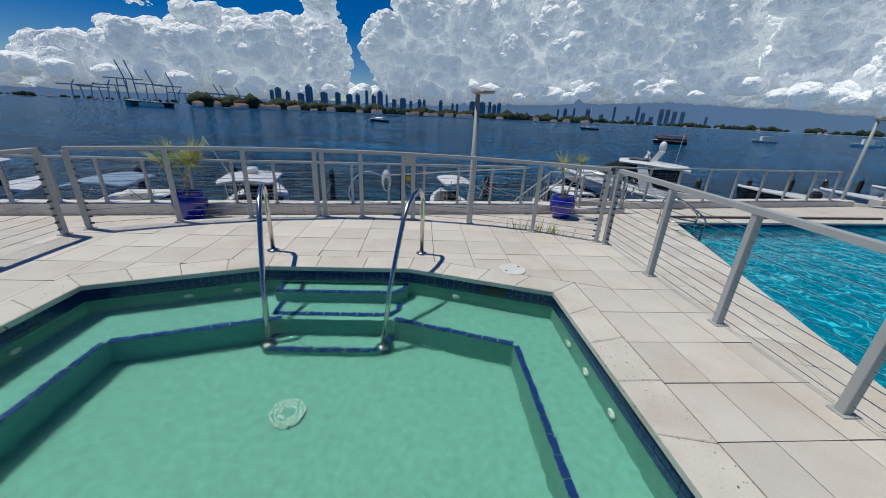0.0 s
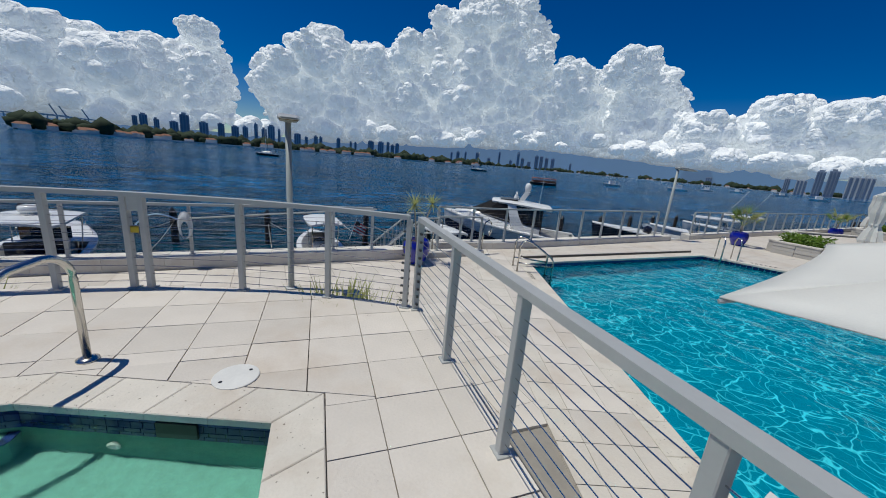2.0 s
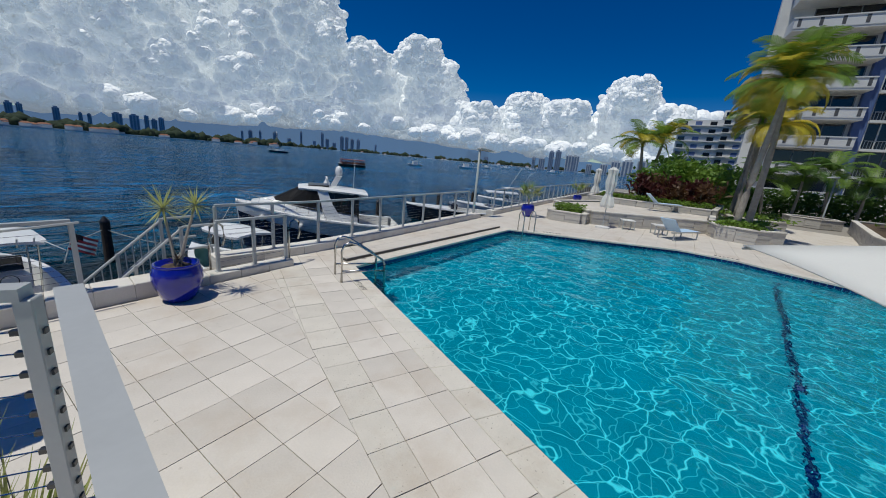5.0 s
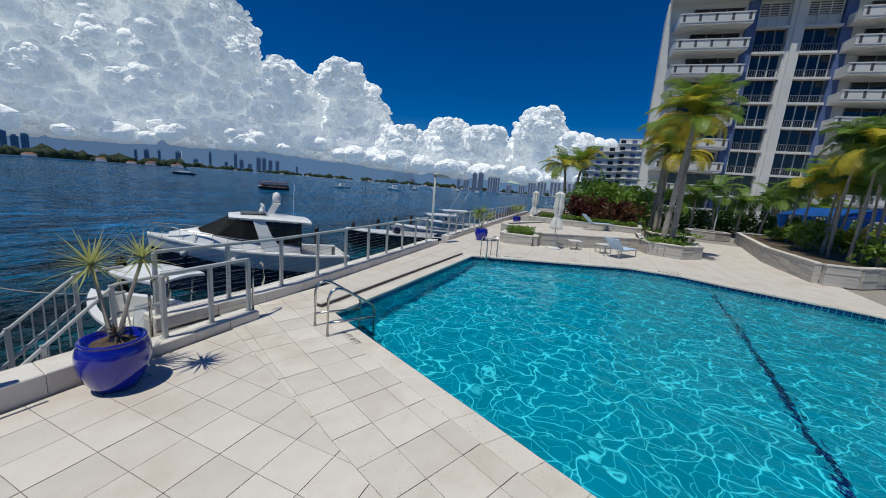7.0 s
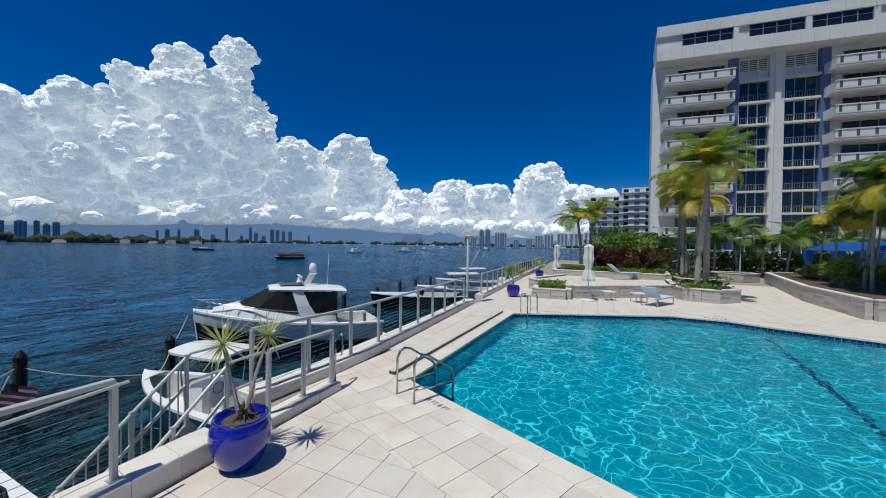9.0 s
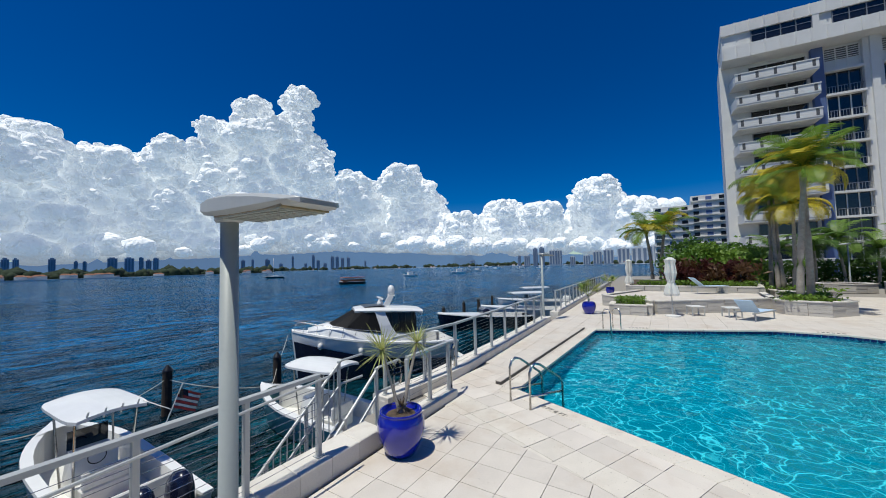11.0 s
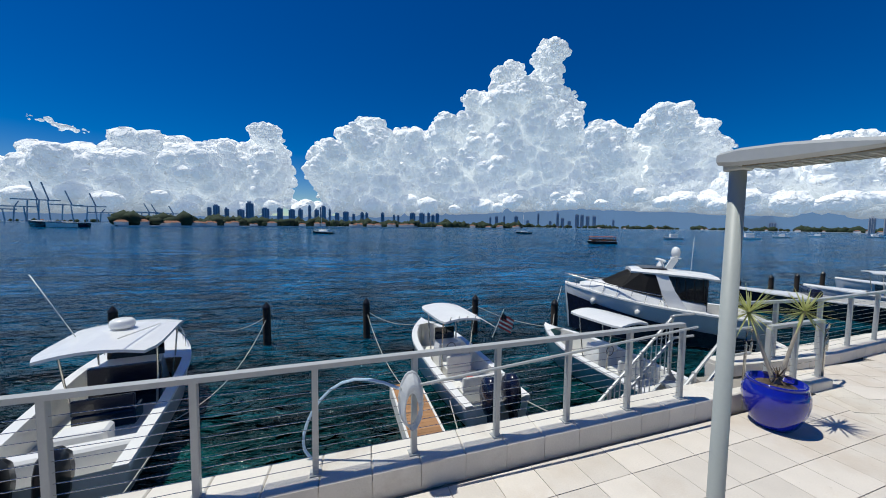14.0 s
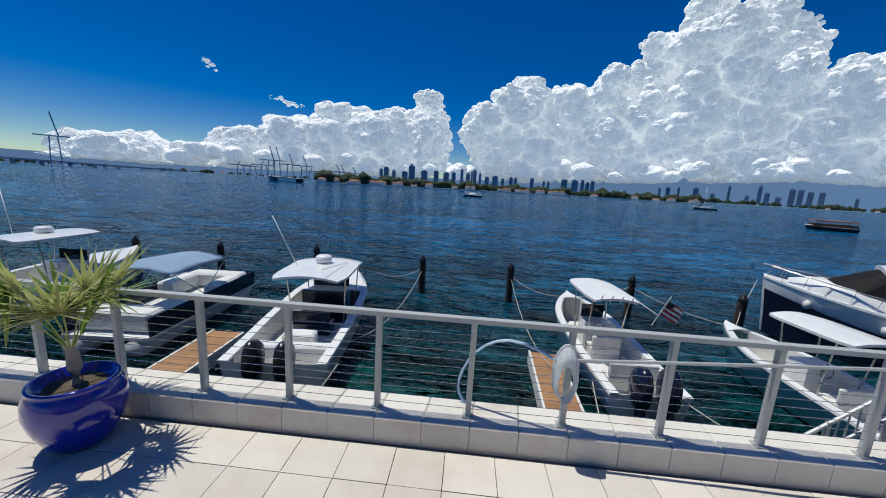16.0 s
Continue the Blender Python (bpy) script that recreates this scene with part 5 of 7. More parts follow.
outboard(bt, 0, -3.45, 0.5, WHITE2)
tagged(bt, "pale teal centre console boat with a white hardtop", "boat", "moored boats")

# motor yacht
bt = place_boat("motor_yacht", 13.2, 20.4, 60.5)
bt.scale = (0.95, 0.80, 1.03)
LY, BY = 10.6, 3.7
y_sheer = hull(bt, LY, BY, 1.45, 2.4, WHITE, WHITE2, 0.9, 0.3, 0.3, 0.42)
bm = B()
for s in (-1, 1):
    rows = []
    for i in range(17):
        f = 0.06 + 0.925 * i / 16
        w_, y, z1 = beam_at(f, BY, 0.42), -LY / 2 + LY * f, y_sheer(f)
        yb = y - 0.10 * LY * max(0, f - 0.6) / 0.4 * 0.55
        zu = 0.60 + 1.36 * f ** 1.6
        g = (zu - 0.12) / (z1 - 0.24)
        rows.append([(s * (w_ * 0.86 + 0.07), (y + yb) / 2 + 0.03, 0.10), (s * (w_ * (0.86 + 0.055 * g) + 0.07), (y + yb) / 2 * (1 - g / 2) + y * g / 2, (zu + 0.1) / 2), (s * (w_ * (0.86 + 0.11 * g) + 0.06), (y + yb) / 2 * (1 - g) + y * g + 0.03, zu)])
    loft(bm, rows, False)
part("hull_band", bm, NAVY, bt, "navy blue hull band")
bm = B()
rows = []
for y, w_, z0, z1 in ((-2.3, 1.50, 1.3, 2.0), (-0.5, 1.55, 1.4, 2.2), (1.0, 1.48, 1.6, 2.36), (2.2, 1.32, 1.8, 2.52), (3.1, 1.08, 2.0, 2.60), (4.3, 0.42, 2.25, 2.45)):
    rows.append([(-w_, y, z0), (-w_ * 0.94, y, z1 - 0.12), (-w_ * 0.8, y, z1), (0, y, z1 + 0.06), (w_ * 0.8, y, z1), (w_ * 0.94, y, z1 - 0.12), (w_, y, z0)])
loft(bm, rows)
bmesh.ops.recalc_face_normals(bm, faces=bm.faces)
part("deckhouse", bm, WHITE, bt, smooth=True)
base = [(-1.47, -0.1, 2.15), (-1.40, 0.9, 2.28), (-1.18, 2.1, 2.46), (-0.7, 2.85, 2.58), (0, 3.05, 2.64), (0.7, 2.85, 2.58), (1.18, 2.1, 2.46), (1.40, 0.9, 2.28), (1.47, -0.1, 2.15)]
high = [(-1.24, 0.1, 3.16), (-1.20, 0.55, 3.18), (-1.05, 1.0, 3.20), (-0.6, 1.32, 3.24), (0, 1.42, 3.27), (0.6, 1.32, 3.24), (1.05, 1.0, 3.20), (1.20, 0.55, 3.18), (1.24, 0.1, 3.16)]
bm = B()
loft(bm, [base, high], False)
bmesh.ops.solidify(bm, geom=bm.faces[:], thickness=0.02)
part("windscreen", bm, COVER, bt, "black mesh cover over the wrap-round windscreen")
for s in (-1, 1):
    bm = B()
    loft(bm, [[(s * 1.27, 0.28, 3.2), (s * 1.27, -0.35, 3.2), (s * 1.17, -0.35, 3.2), (s * 1.17, 0.28, 3.2), (s * 1.27, 0.28, 3.2)],
              [(s * 1.47, 0.02, 2.5), (s * 1.47, -0.7, 2.5), (s * 1.33, -0.7, 2.5), (s * 1.33, 0.02, 2.5), (s * 1.47, 0.02, 2.5)],
              [(s * 1.60, -0.25, 1.5), (s * 1.60, -1.5, 1.5), (s * 1.45, -1.5, 1.5), (s * 1.45, -0.25, 1.5), (s * 1.60, -0.25, 1.5)]])
    bmesh.ops.remove_doubles(bm, verts=bm.verts, dist=0.001)
    bmesh.ops.recalc_face_normals(bm, faces=bm.faces)
    part("side_pillar", bm, WHITE, bt)
    bm = B()
    loft(bm, [[(s * 1.38, -0.55, 2.2), (s * 1.25, -0.4, 3.12)], [(s * 1.38, -2.35, 2.0), (s * 1.25, -2.35, 3.08)]], False)
    bmesh.ops.solidify(bm, geom=bm.faces[:], thickness=0.03)
    w_ = part("side_window", bm, GLASS, bt)
    for k in range(4):
        bm = B()
        beam(bm, (s * 1.40, -0.85 - 0.45 * k, 2.1), (s * 1.27, -0.80 - 0.45 * k, 3.1), 0.04, 0.03)
        part("mullion", bm, BLACK, w_)
bm = B()
rows = []
for y, w_, z in ((-3.0, 1.22, 3.06), (-1.5, 1.36, 3.18), (0.0, 1.36, 3.26), (0.8, 1.22, 3.27), (1.46, 0.72, 3.25)):
    rows.append([(-w_, y, z), (-w_ * 0.75, y, z + 0.10), (0, y, z + 0.14), (w_ * 0.75, y, z + 0.10), (w_, y, z), (w_ * 0.95, y, z - 0.09), (-w_ * 0.95, y, z - 0.09), (-w_, y, z)])
loft(bm, rows)
bmesh.ops.recalc_face_normals(bm, faces=bm.faces)
part("roof", bm, WHITE, bt)
bm = B()
box(bm, -0.75, 0.75, -0.5, 0.85, 3.37, 3.43, bev=0.03)
part("sunroof", bm, BLACK, bt)
bm = B()
box(bm, -1.3, 1.3, -2.40, -2.32, 1.2, 3.05)
part("aft_bulkhead", bm, GLASS, bt, "dark aft windows")
bm = B()
beam(bm, (0.0, -0.75, 3.32), (0.0, -1.15, 3.9), 0.12, 0.34)
box(bm, -0.32, 0.32, -1.35, -0.95, 3.86, 3.93, bev=0.02)
part("radar_mast", bm, WHITE, bt)
bm = B()
lathe(bm, [(0.12, 0), (0.22, 0.05), (0.25, 0.22), (0.21, 0.40), (0.10, 0.49), (0.01, 0.51)], 18, (0.0, -1.15, 3.93))
part("satellite_dome", bm, WHITE, bt, smooth=True)
bm = B()
box(bm, -0.72, 0.72, -0.42, -0.28, 3.72, 3.83, bev=0.03)
lathe(bm, [(0.2, 3.36), (0.22, 3.5), (0.12, 3.66), (0.08, 3.74)], 14, (0, -0.35, 0))
part("radar_bar", bm, WHITE, bt)
rail_line(bt, "antenna", [(0.5, -2.2, 3.2), (0.55, -2.3, 4.9)], 0.012, WHITE2)
bm = B()
box(bm, -1.6, 1.6, -LY / 2 - 1.0, -LY / 2 + 0.1, 0.28, 0.38, bev=0.04)
part("swim_platform", bm, WHITE2, bt)
for s in (-1, 1):
    pts = [(s * beam_at(f, BY, 0.42) * 0.90, -LY / 2 + LY * f, y_sheer(f) + 0.52) for f in (0.50, 0.57, 0.64, 0.71, 0.78, 0.85, 0.92, 0.97)]
    rail_line(bt, "bow_rail", [(pts[0][0], pts[0][1] - 0.3, pts[0][2] - 0.5)] + pts + [(0, LY / 2 + 0.1, y_sheer(1.0) + 0.5)], 0.018)
    for q in pts:
        rail_line(bt, "stanchion", [(q[0] * 0.98, q[1] + 0.14, q[2] - 0.50), q], 0.012)
for f in (0.62, 0.84):
    bm = B()
    w_ = beam_at(f, BY, 0.42)
    lathe(bm, [(0.03, -0.16), (0.15, -0.10), (0.15, 0.10), (0.03, 0.16)], 12, (-w_ - 0.10, -LY / 2 + LY * f, y_sheer(f) - 0.45))
    part("fender", bm, WHITE2, bt, smooth=True)
tagged(bt, "white motor yacht with a navy hull and black covered windscreen", "yacht", "moored boats")

# pontoon boat under a pale blue cover
bt = place_boat("pontoon_boat", -13.1, 16.2, 11)
for x in (-0.85, 0.85):
    bm = B()
    tube(bm, [(x, -3.1, 0.1), (x, 2.5, 0.1), (x, 3.2, 0.22)], 0.32, 14, [1, 1, 0.35])
    part("float", bm, STEEL, bt, smooth=True)
bm = B()
box(bm, -1.25, 1.25, -3.0, 3.0, 0.42, 0.52)
part("platform", bm, WHITE2, bt)
for x in (-1.25, 1.25):
    bm = B()
    box(bm, x - 0.025, x + 0.025, -2.9, 2.9, 0.52, 1.1, bev=0.01)
    part("fence_panel", bm, NAVY, bt, "navy blue side panel")
bm = B()
box(bm, -1.25, 1.25, 2.88, 2.95, 0.52, 1.1)
part("fence_panel", bm, NAVY, bt, "navy blue front panel")
for x, y, w_, d in ((0, 2.3, 2.2, 0.7), (-0.9, 1.2, 0.6, 1.6), (0.9, 1.2, 0.6, 1.6), (0, -2.3, 2.2, 0.8)):
    bm = B()
    box(bm, x - w_ / 2, x + w_ / 2, y - d / 2, y + d / 2, 0.52, 1.15, bev=0.08)
    part("couch", bm, WHITE2, bt)
bm = B()
rows = [[(1.25 * g, y, 2.15 + 0.22 * (1 - g * g) - 0.06 * abs(y + 0.4)) for g in np.linspace(-1, 1, 9)] for y in np.linspace(-1.9, 1.2, 9)]
loft(bm, rows, False)
bmesh.ops.solidify(bm, geom=bm.faces[:], thickness=0.02)
part("bimini_cover", bm, LIGHTBLUE, bt, smooth=True)
for x in (-1.2, 1.2):
    for y in (-1.7, 1.0):
        rail_line(bt, "frame_tube", [(x, -0.4, 1.1), (x, y, 2.1)])
tagged(bt, "pontoon boat with a pale blue bimini cover and navy sides", "boat", "moored boats")

# sport boat at the end of the row
bt = place_boat("fishing_boat", -19.3, 16.2, 8)
hull(bt, 8.0, 2.7, 0.9, 1.4, WHITE, WHITE2, 0.4, 0.66, 0.22, 0.5)
hardtop(bt, -1.0, 1.0, -1.6, 1.4, 2.6, ((-0.6, -0.9), (0.7, 1.0)))
console(bt, 0, 0.75, 1.4, 0.9, 0.4, 1.0)
bm = B()
lathe(bm, [(0.26, 2.7), (0.28, 2.76), (0.27, 2.88), (0.2, 2.93)], 24)
part("radar_dome", bm, WHITE, bt, smooth=True)
rail_line(bt, "antenna", [(-0.8, -0.4, 2.6), (-2.2, 0.4, 4.6)], 0.012, WHITE2)
outboard(bt, 0.4, -4.1, 0.6, BLACK)
outboard(bt, -0.4, -4.1, 0.6, BLACK)
tagged(bt, "white hardtop sport boat with a radar dome", "boat", "moored boats")

# boats beyond the yacht
bt = place_boat("runabout", 27.5, 22.5, 48)
hull(bt, 8.5, 2.7, 1.0, 1.4, NAVY, WHITE2, 0.4, 0.55, 0.25, 0.45)
bm = B()
box(bm, -1.0, 1.0, -0.3, 0.3, 1.1, 1.75, bev=0.15)
part("cockpit_cover", bm, NAVY, bt)
tagged(bt, "dark-hulled runabout with a white deck", "boat", "moored boats")
for x, y, yaw in ((33.5, 21.5, 45), (41, 24, 48)):
    bt = place_boat("centre_console_boat", x, y, yaw)
    hull(bt, 9, 2.9, 1.0, 1.5, WHITE, WHITE2, 0.4, 0.7, 0.25, 0.5)
    hardtop(bt, -1.1, 1.1, -1.8, 1.4, 2.7, ((-0.6, -0.9), (0.7, 1.0)))
    console(bt, 0, 0.6, 1.2, 0.9, 0.4, 1.0)
    rail_line(bt, "antenna", [(-0.8, -0.4, 2.7), (-1.4, -1.6, 5.2)], 0.015, WHITE2)
    outboard(bt, 0.4, -4.6, 0.6, WHITE2)
    outboard(bt, -0.4, -4.6, 0.6, WHITE2)
    tagged(bt, "white hardtop centre console moored beyond the yacht", "boat", "moored boats")


# ---- boats out on the bay ----
def bay_boat(name, x, y, yaw, L, material, cabin, mast, label):
    b_ = empty(name, x, y, SEA, yaw)
    hull(b_, L, L * 0.28, L * 0.09, L * 0.13, material, WHITE2, 0.2, 0.6, 0.2)
    if cabin:
        bm = B()
        box(bm, -L * 0.1, L * 0.1, -L * 0.2, L * 0.15, L * 0.08, L * 0.08 + cabin, bev=0.1)
        part("cabin", bm, WHITE, b_)
    if mast:
        rail_line(b_, "mast", [(0, L * 0.05, 0.5), (0, L * 0.05, mast)], 0.09, WHITE2)
        rail_line(b_, "boom", [(0, L * 0.05, 2), (0, -L * 0.35, 2.1)], 0.12, WHITE2)
    return tagged(b_, label, "boat", "boats on the bay")


bay_boat("sailboat", -23.3, 206, 75, 11, NAVY, 1.2, 15, "small dark sailboat with bare mast at anchor")
bay_boat("sailboat", 116, 250, 80, 12, NAVY, 1.0, 14, "small dark sailboat with bare mast at anchor")
bay_boat("motor_boat", 150, 152, 70, 9, WHITE, 2.0, 0, "small white motor boat on the bay")
bay_boat("motor_boat", 208, 159, 60, 11, WHITE, 2.5, 0, "small white motor boat on the bay")
bay_boat("motor_boat", 288, 196, 40, 9, WHITE, 2.0, 0, "small white motor boat on the bay")
bay_boat("motor_boat", 363, 220, 30, 10, WHITE, 2.0, 0, "small white motor boat on the bay")
bay_boat("motor_boat", 420, 215, 60, 11, WHITE, 2.0, 0, "small white motor boat on the bay")
bay_boat("motor_boat", 380, 170, 50, 12, WHITE, 2.5, 0, "small white motor boat on the bay")
bay_boat("motor_yacht", -222, 319, 80, 40, NAVY, 1.6, 0, "long dark low motor yacht crossing the bay")
tb = empty("tour_boat", 76.4, 108.4, SEA, 70)
hull(tb, 9.2, 3.0, 0.9, 1.1, BLACK, WHITE2, 0.5, 0.85, 0.2, 0.6)
for i in range(6):
    for x in (-1.3, 1.3):
        bm = B()
        beam(bm, (x, -4 + 1.5 * i, 0.8), (x, -4 + 1.5 * i, 2.3), 0.12, 0.12)
        part("post", bm, ORANGE, tb)
for x in (-1.38, 1.38):
    bm = B()
    box(bm, x - 0.04, x + 0.04, -4.3, 3.6, 0.8, 1.6)
    part("side_panel", bm, ORANGE, tb)
bm = B()
box(bm, -1.5, 1.5, -4.4, 3.7, 2.3, 2.5, bev=0.05)
part("roof", bm, ORANGE, tb)
tagged(tb, "open-sided orange and black tour boat on the bay", "boat", "boats on the bay")

# ---- piles, docks, mooring lines ----
PILES = [(-20.2, 20.3), (-15.7, 20.9), (-11.2, 22.6), (-5.3, 22.4), (-0.9, 22.6), (4.5, 22.6), (8.1, 21.0), (20.5, 24.5), (25.5, 25.5), (30, 26.5), (33.5, 27), (38, 28)]
for i, (x, y) in enumerate(PILES):
    e = empty("mooring_pile", x, y, SEA, i * 40)
    bm = B()
    lean = 0.05 * math.sin(i * 2.1)
    tube(bm, [(0, 0, -1.5), (lean * 0.5, 0, 0.3), (lean, 0, 1.7)], 0.17, 12, [1.05, 1.0, 0.95])
    part("pole", bm, TIMBER, e)
    bm = B()
    lathe(bm, [(0.19, 1.7), (0.17, 1.75), (0.02, 1.95)], 14, (lean, 0, 0))
    part("cap", bm, BLACK, e, "black conical cap")
    tagged(e, "dark timber mooring pile with a black cap", "pile", "mooring piles")


def line(a, b, sag, label="pale mooring rope from pile to boat"):
    a, b = Vector(a), Vector(b)
    bm = B()
    tube(bm, [a.lerp(b, t) - Vector((0, 0, 4 * sag * t * (1 - t))) for t in np.linspace(0, 1, 10)], 0.014, 5)
    o = part("mooring_rope", bm, ROPE)
    return tagged(o, label, "rope", "mooring ropes")


for a, b, s in (((-5.3, 22.4, -2.6), (-7.0, 20.6, -2.6), 0.3), ((-5.3, 22.4, -2.7), (-5.6, 14.2, -3.0), 0.8), ((-0.9, 22.6, -2.6), (1.2, 20.4, -2.7), 0.25), ((-0.9, 22.6, -2.7), (0.3, 15.5, -3.4), 0.5),
                ((4.5, 22.6, -2.5), (1.7, 20.6, -2.7), 0.2), ((4.5, 22.6, -2.5), (7.0, 19.2, -2.8), 0.2), ((8.1, 21.0, -2.5), (9.3, 22.4, -1.6), 0.1), ((8.1, 21.0, -2.6), (7.0, 19.3, -2.8), 0.2),
                ((3.1, 14.3, -3.1), (4.6, 10.6, -2.4), 0.2), ((1.2, 14.4, -3.1), (1.0, 11.0, -3.4), 0.1), ((-5.1, 13.2, -3.0), (-4.6, 10.0, -2.6), 0.1), ((-11.2, 22.6, -2.6), (-8.2, 20.8, -2.6), 0.3)):
    line(a, b, s)


def pier(x, y0, y1, w_, yaw, label):
    e = empty("finger_pier", x, y0, SEA + 0.35, yaw)
    n = int((y1 - y0) / 0.145)
    for i in range(n):
        bm = B()
        box(bm, -w_ / 2, w_ / 2, i * 0.145, i * 0.145 + 0.137, 0, 0.035)
        part("plank", bm, PLANK, e)
    for s in (-1, 1):
        bm = B()
        box(bm, s * (w_ / 2 + 0.03) - 0.03, s * (w_ / 2 + 0.03) + 0.03, 0, y1 - y0, -0.5, 0.05)
        part("edge_beam", bm, WHITE2, e, "pale edge beam")
    return tagged(e, label, "pier", "finger piers")


pier(0.75, 9.3, 16.6, 0.85, 4, "narrow brown timber finger pier with pale edges")
pier(-8.9, 9.0, 15.0, 0.95, 9, "narrow brown timber finger pier with pale edges")

# ---- landing stair ----
st = empty("dock_stair", 4.3, kerb_y(4.3) + 0.45, DECK, 6.7)
N = 13
for i in range(N):
    bm = B()
    box(bm, -0.22 * (i + 1), -0.22 * i + 0.03, 0.02, 0.85, -0.185 * (i + 1) - 0.05, -0.185 * (i + 1))
    part("tread", bm, STEEL, st)
for y in (0.0, 0.88):
    bm = B()
    beam(bm, (0.1, y, -0.12), (-0.22 * N, y, -0.185 * N - 0.12), 0.04, 0.22)
    part("stringer", bm, STEEL, st)
    for h_ in (0.95, 0.55):
        bm = B()
        tube(bm, [(0.55, y, h_), (0.05, y, h_), (-0.22 * N, y, h_ - 0.185 * N)], 0.024, 8)
        part("handrail", bm, STEEL, st)
    for i in range(0, N + 1, 3):
        bm = B()
        beam(bm, (-0.22 * i, y, -0.185 * i - 0.1), (-0.22 * i, y, 0.95 - 0.185 * i), 0.045, 0.045)
        part("post", bm, STEEL, st)
for i in range(26):
    x = -0.11 * i
    bm = B()
    beam(bm, (x, 0.88, -0.84 * 0.11 * i + 0.02), (x, 0.88, 0.95 - 0.84 * 0.11 * i), 0.014, 0.014)
    part("picket", bm, STEEL, st)
tagged(st, "steel stair with pickets down from the sea wall to the dock", "stair")
bm = B()
box(bm, -4.2, -2.86, -0.1, 1.0, -2.46, -2.36)
ob = part("dock_platform", bm, STEEL)
ob.matrix_basis = st.matrix_basis.copy()
tagged(ob, "grey landing platform at the foot of the stair", "platform")
cable_fence("cable_railing", [(x, kerb_y(x) + 0.15) for x in (4.75, 5.4, 6.05)], DECK + 0.14, DECK + 1.05, "short aluminium cable railing on the landing step", "sea railings", cables=8)
for x, y in ((6.12, 9.62), (4.7, 9.75)):
    e = empty("grab_rail", x, y, DECK + 0.1, 10)
    rail_line(e, "rail", [(0, 0, 0), (0, 0, 0.6), (0.05, 0.02, 0.8), (0.2, 0.05, 0.86), (0.3, 0.08, 0.78), (0.32, 0.08, 0.55), (0.27, 0.07, 0.4)], 0.02)
    tagged(e, "bent steel grab rail at the landing", "handrail", "landing rails")

# ---- pool skimmer net hung on the sea railing ----
nt = empty("pool_net", -0.6, kerb_y(-0.6) + 0.10, DECK + 1.05, 6.7)
bm = B()
ring = [(0.11 * math.cos(a), -0.03, -0.20 + 0.26 * math.sin(a)) for a in np.linspace(0, math.tau, 22)]
tube(bm, ring, 0.012, 6)
part("hoop", bm, NET, nt)
bm = B()
rows = []
for i in range(8):
    f = i / 7
    rows.append([(0.11 * (1 - 0.45 * f) * math.cos(a) * (1 + 0.06 * math.sin(5 * a + i)), -0.03 - 0.16 * f * (1 - f) * 2 - 0.05 * f, -0.20 - 0.08 * f + 0.26 * (1 - 0.4 * f) * math.sin(a)) for a in np.linspace(0, math.tau, 18)])
loft(bm, rows, False)
part("net_bag", bm, NET, nt)
bm = B()
tube(bm, [(-0.1, -0.05, -0.08), (1.5, -0.07, 0.04), (3.7, -0.07, 0.18)], 0.016, 8)
part("pole", bm, STEEL, nt)
bm = B()
tube(bm, [(-0.1 - 0.85 * math.sin(t), 0.3 * math.sin(t), -0.1 + 0.12 * math.sin(3 * t) - 0.95 * (t / 2.4) ** 2) for t in np.linspace(0, 2.4, 16)], 0.014, 6)
part("hose", bm, LIGHTBLUE, nt)
tagged(nt, "white pool net with a long pole hung on the railing", "pool net")

# ---- pool fittings ----
lad = empty("pool_ladder", 6.45, 8.3, DECK, -18.7)
for y in (-0.25, 0.25):
    rail_line(lad, "rail", [(0, y, 0), (0, y, 0.62), (0.05, y, 0.74), (0.15, y, 0.78), (0.28, y, 0.74), (0.8, y, 0.40), (0.86, y, 0.3), (0.86, y, -0.9)], 0.024)
    rail_line(lad, "lower_rail", [(0.02, y, 0.22), (0.84, y, 0.16)], 0.02)
for z in (-0.3, -0.6):
    bm = B()
    box(bm, 0.8, 0.92, -0.24, 0.24, z, z + 0.04)
    part("rung", bm, CHROME, lad)
tagged(lad, "stainless steel stair rail at the pool's corner", "ladder", "pool rails")
lad = empty("pool_ladder", 15.1, 8.75, DECK, -120)
for y in (-0.25, 0.25):
    rail_line(lad, "rail", [(-0.25, y, 0), (-0.25, y, 0.62), (-0.15, y, 0.76), (0.05, y, 0.76), (0.12, y, 0.6), (0.14, y, -1.0)], 0.024)
tagged(lad, "stainless steel ladder at the pool's far edge", "ladder", "pool rails")
bm = B()
prism(bm, [(7.2, 9.12), (14.6, 9.66), (14.6, 9.80), (7.2, 9.26)][::-1], DECK, DECK + 0.06)
gt = tagged(part("pool_kerb", bm, mat("dark_kerb_face", (0.07, 0.065, 0.06), 0.6, vary=0.3)), "low dark-faced kerb with a pale top along the pool's seaward edge", "kerb", kind="structure")
bm = B()
prism(bm, [(7.2, 9.13), (14.6, 9.67), (14.6, 9.81), (7.2, 9.27)][::-1], DECK + 0.06, DECK + 0.075)
part("kerb_top", bm, STONE, gt)
pb = empty("pool_waterline_tiles")
for i in range(len(POOL)):
    for k in range(2):
        o = tile_row(pb, POOL[i], POOL[(i + 1) % len(POOL)], DECK - 0.22 + k * 0.085, DECK - 0.14 + k * 0.085, 0.15, 0.008, -1, TILE_BLUE, "waterline_strip")
        o["kind"] = "stuff"
tagged(pb, "dark blue glazed waterline tiles round the pool", "tile band")
fl_line = empty("pool_floor_line", 17.4, 1.33, -2.148)
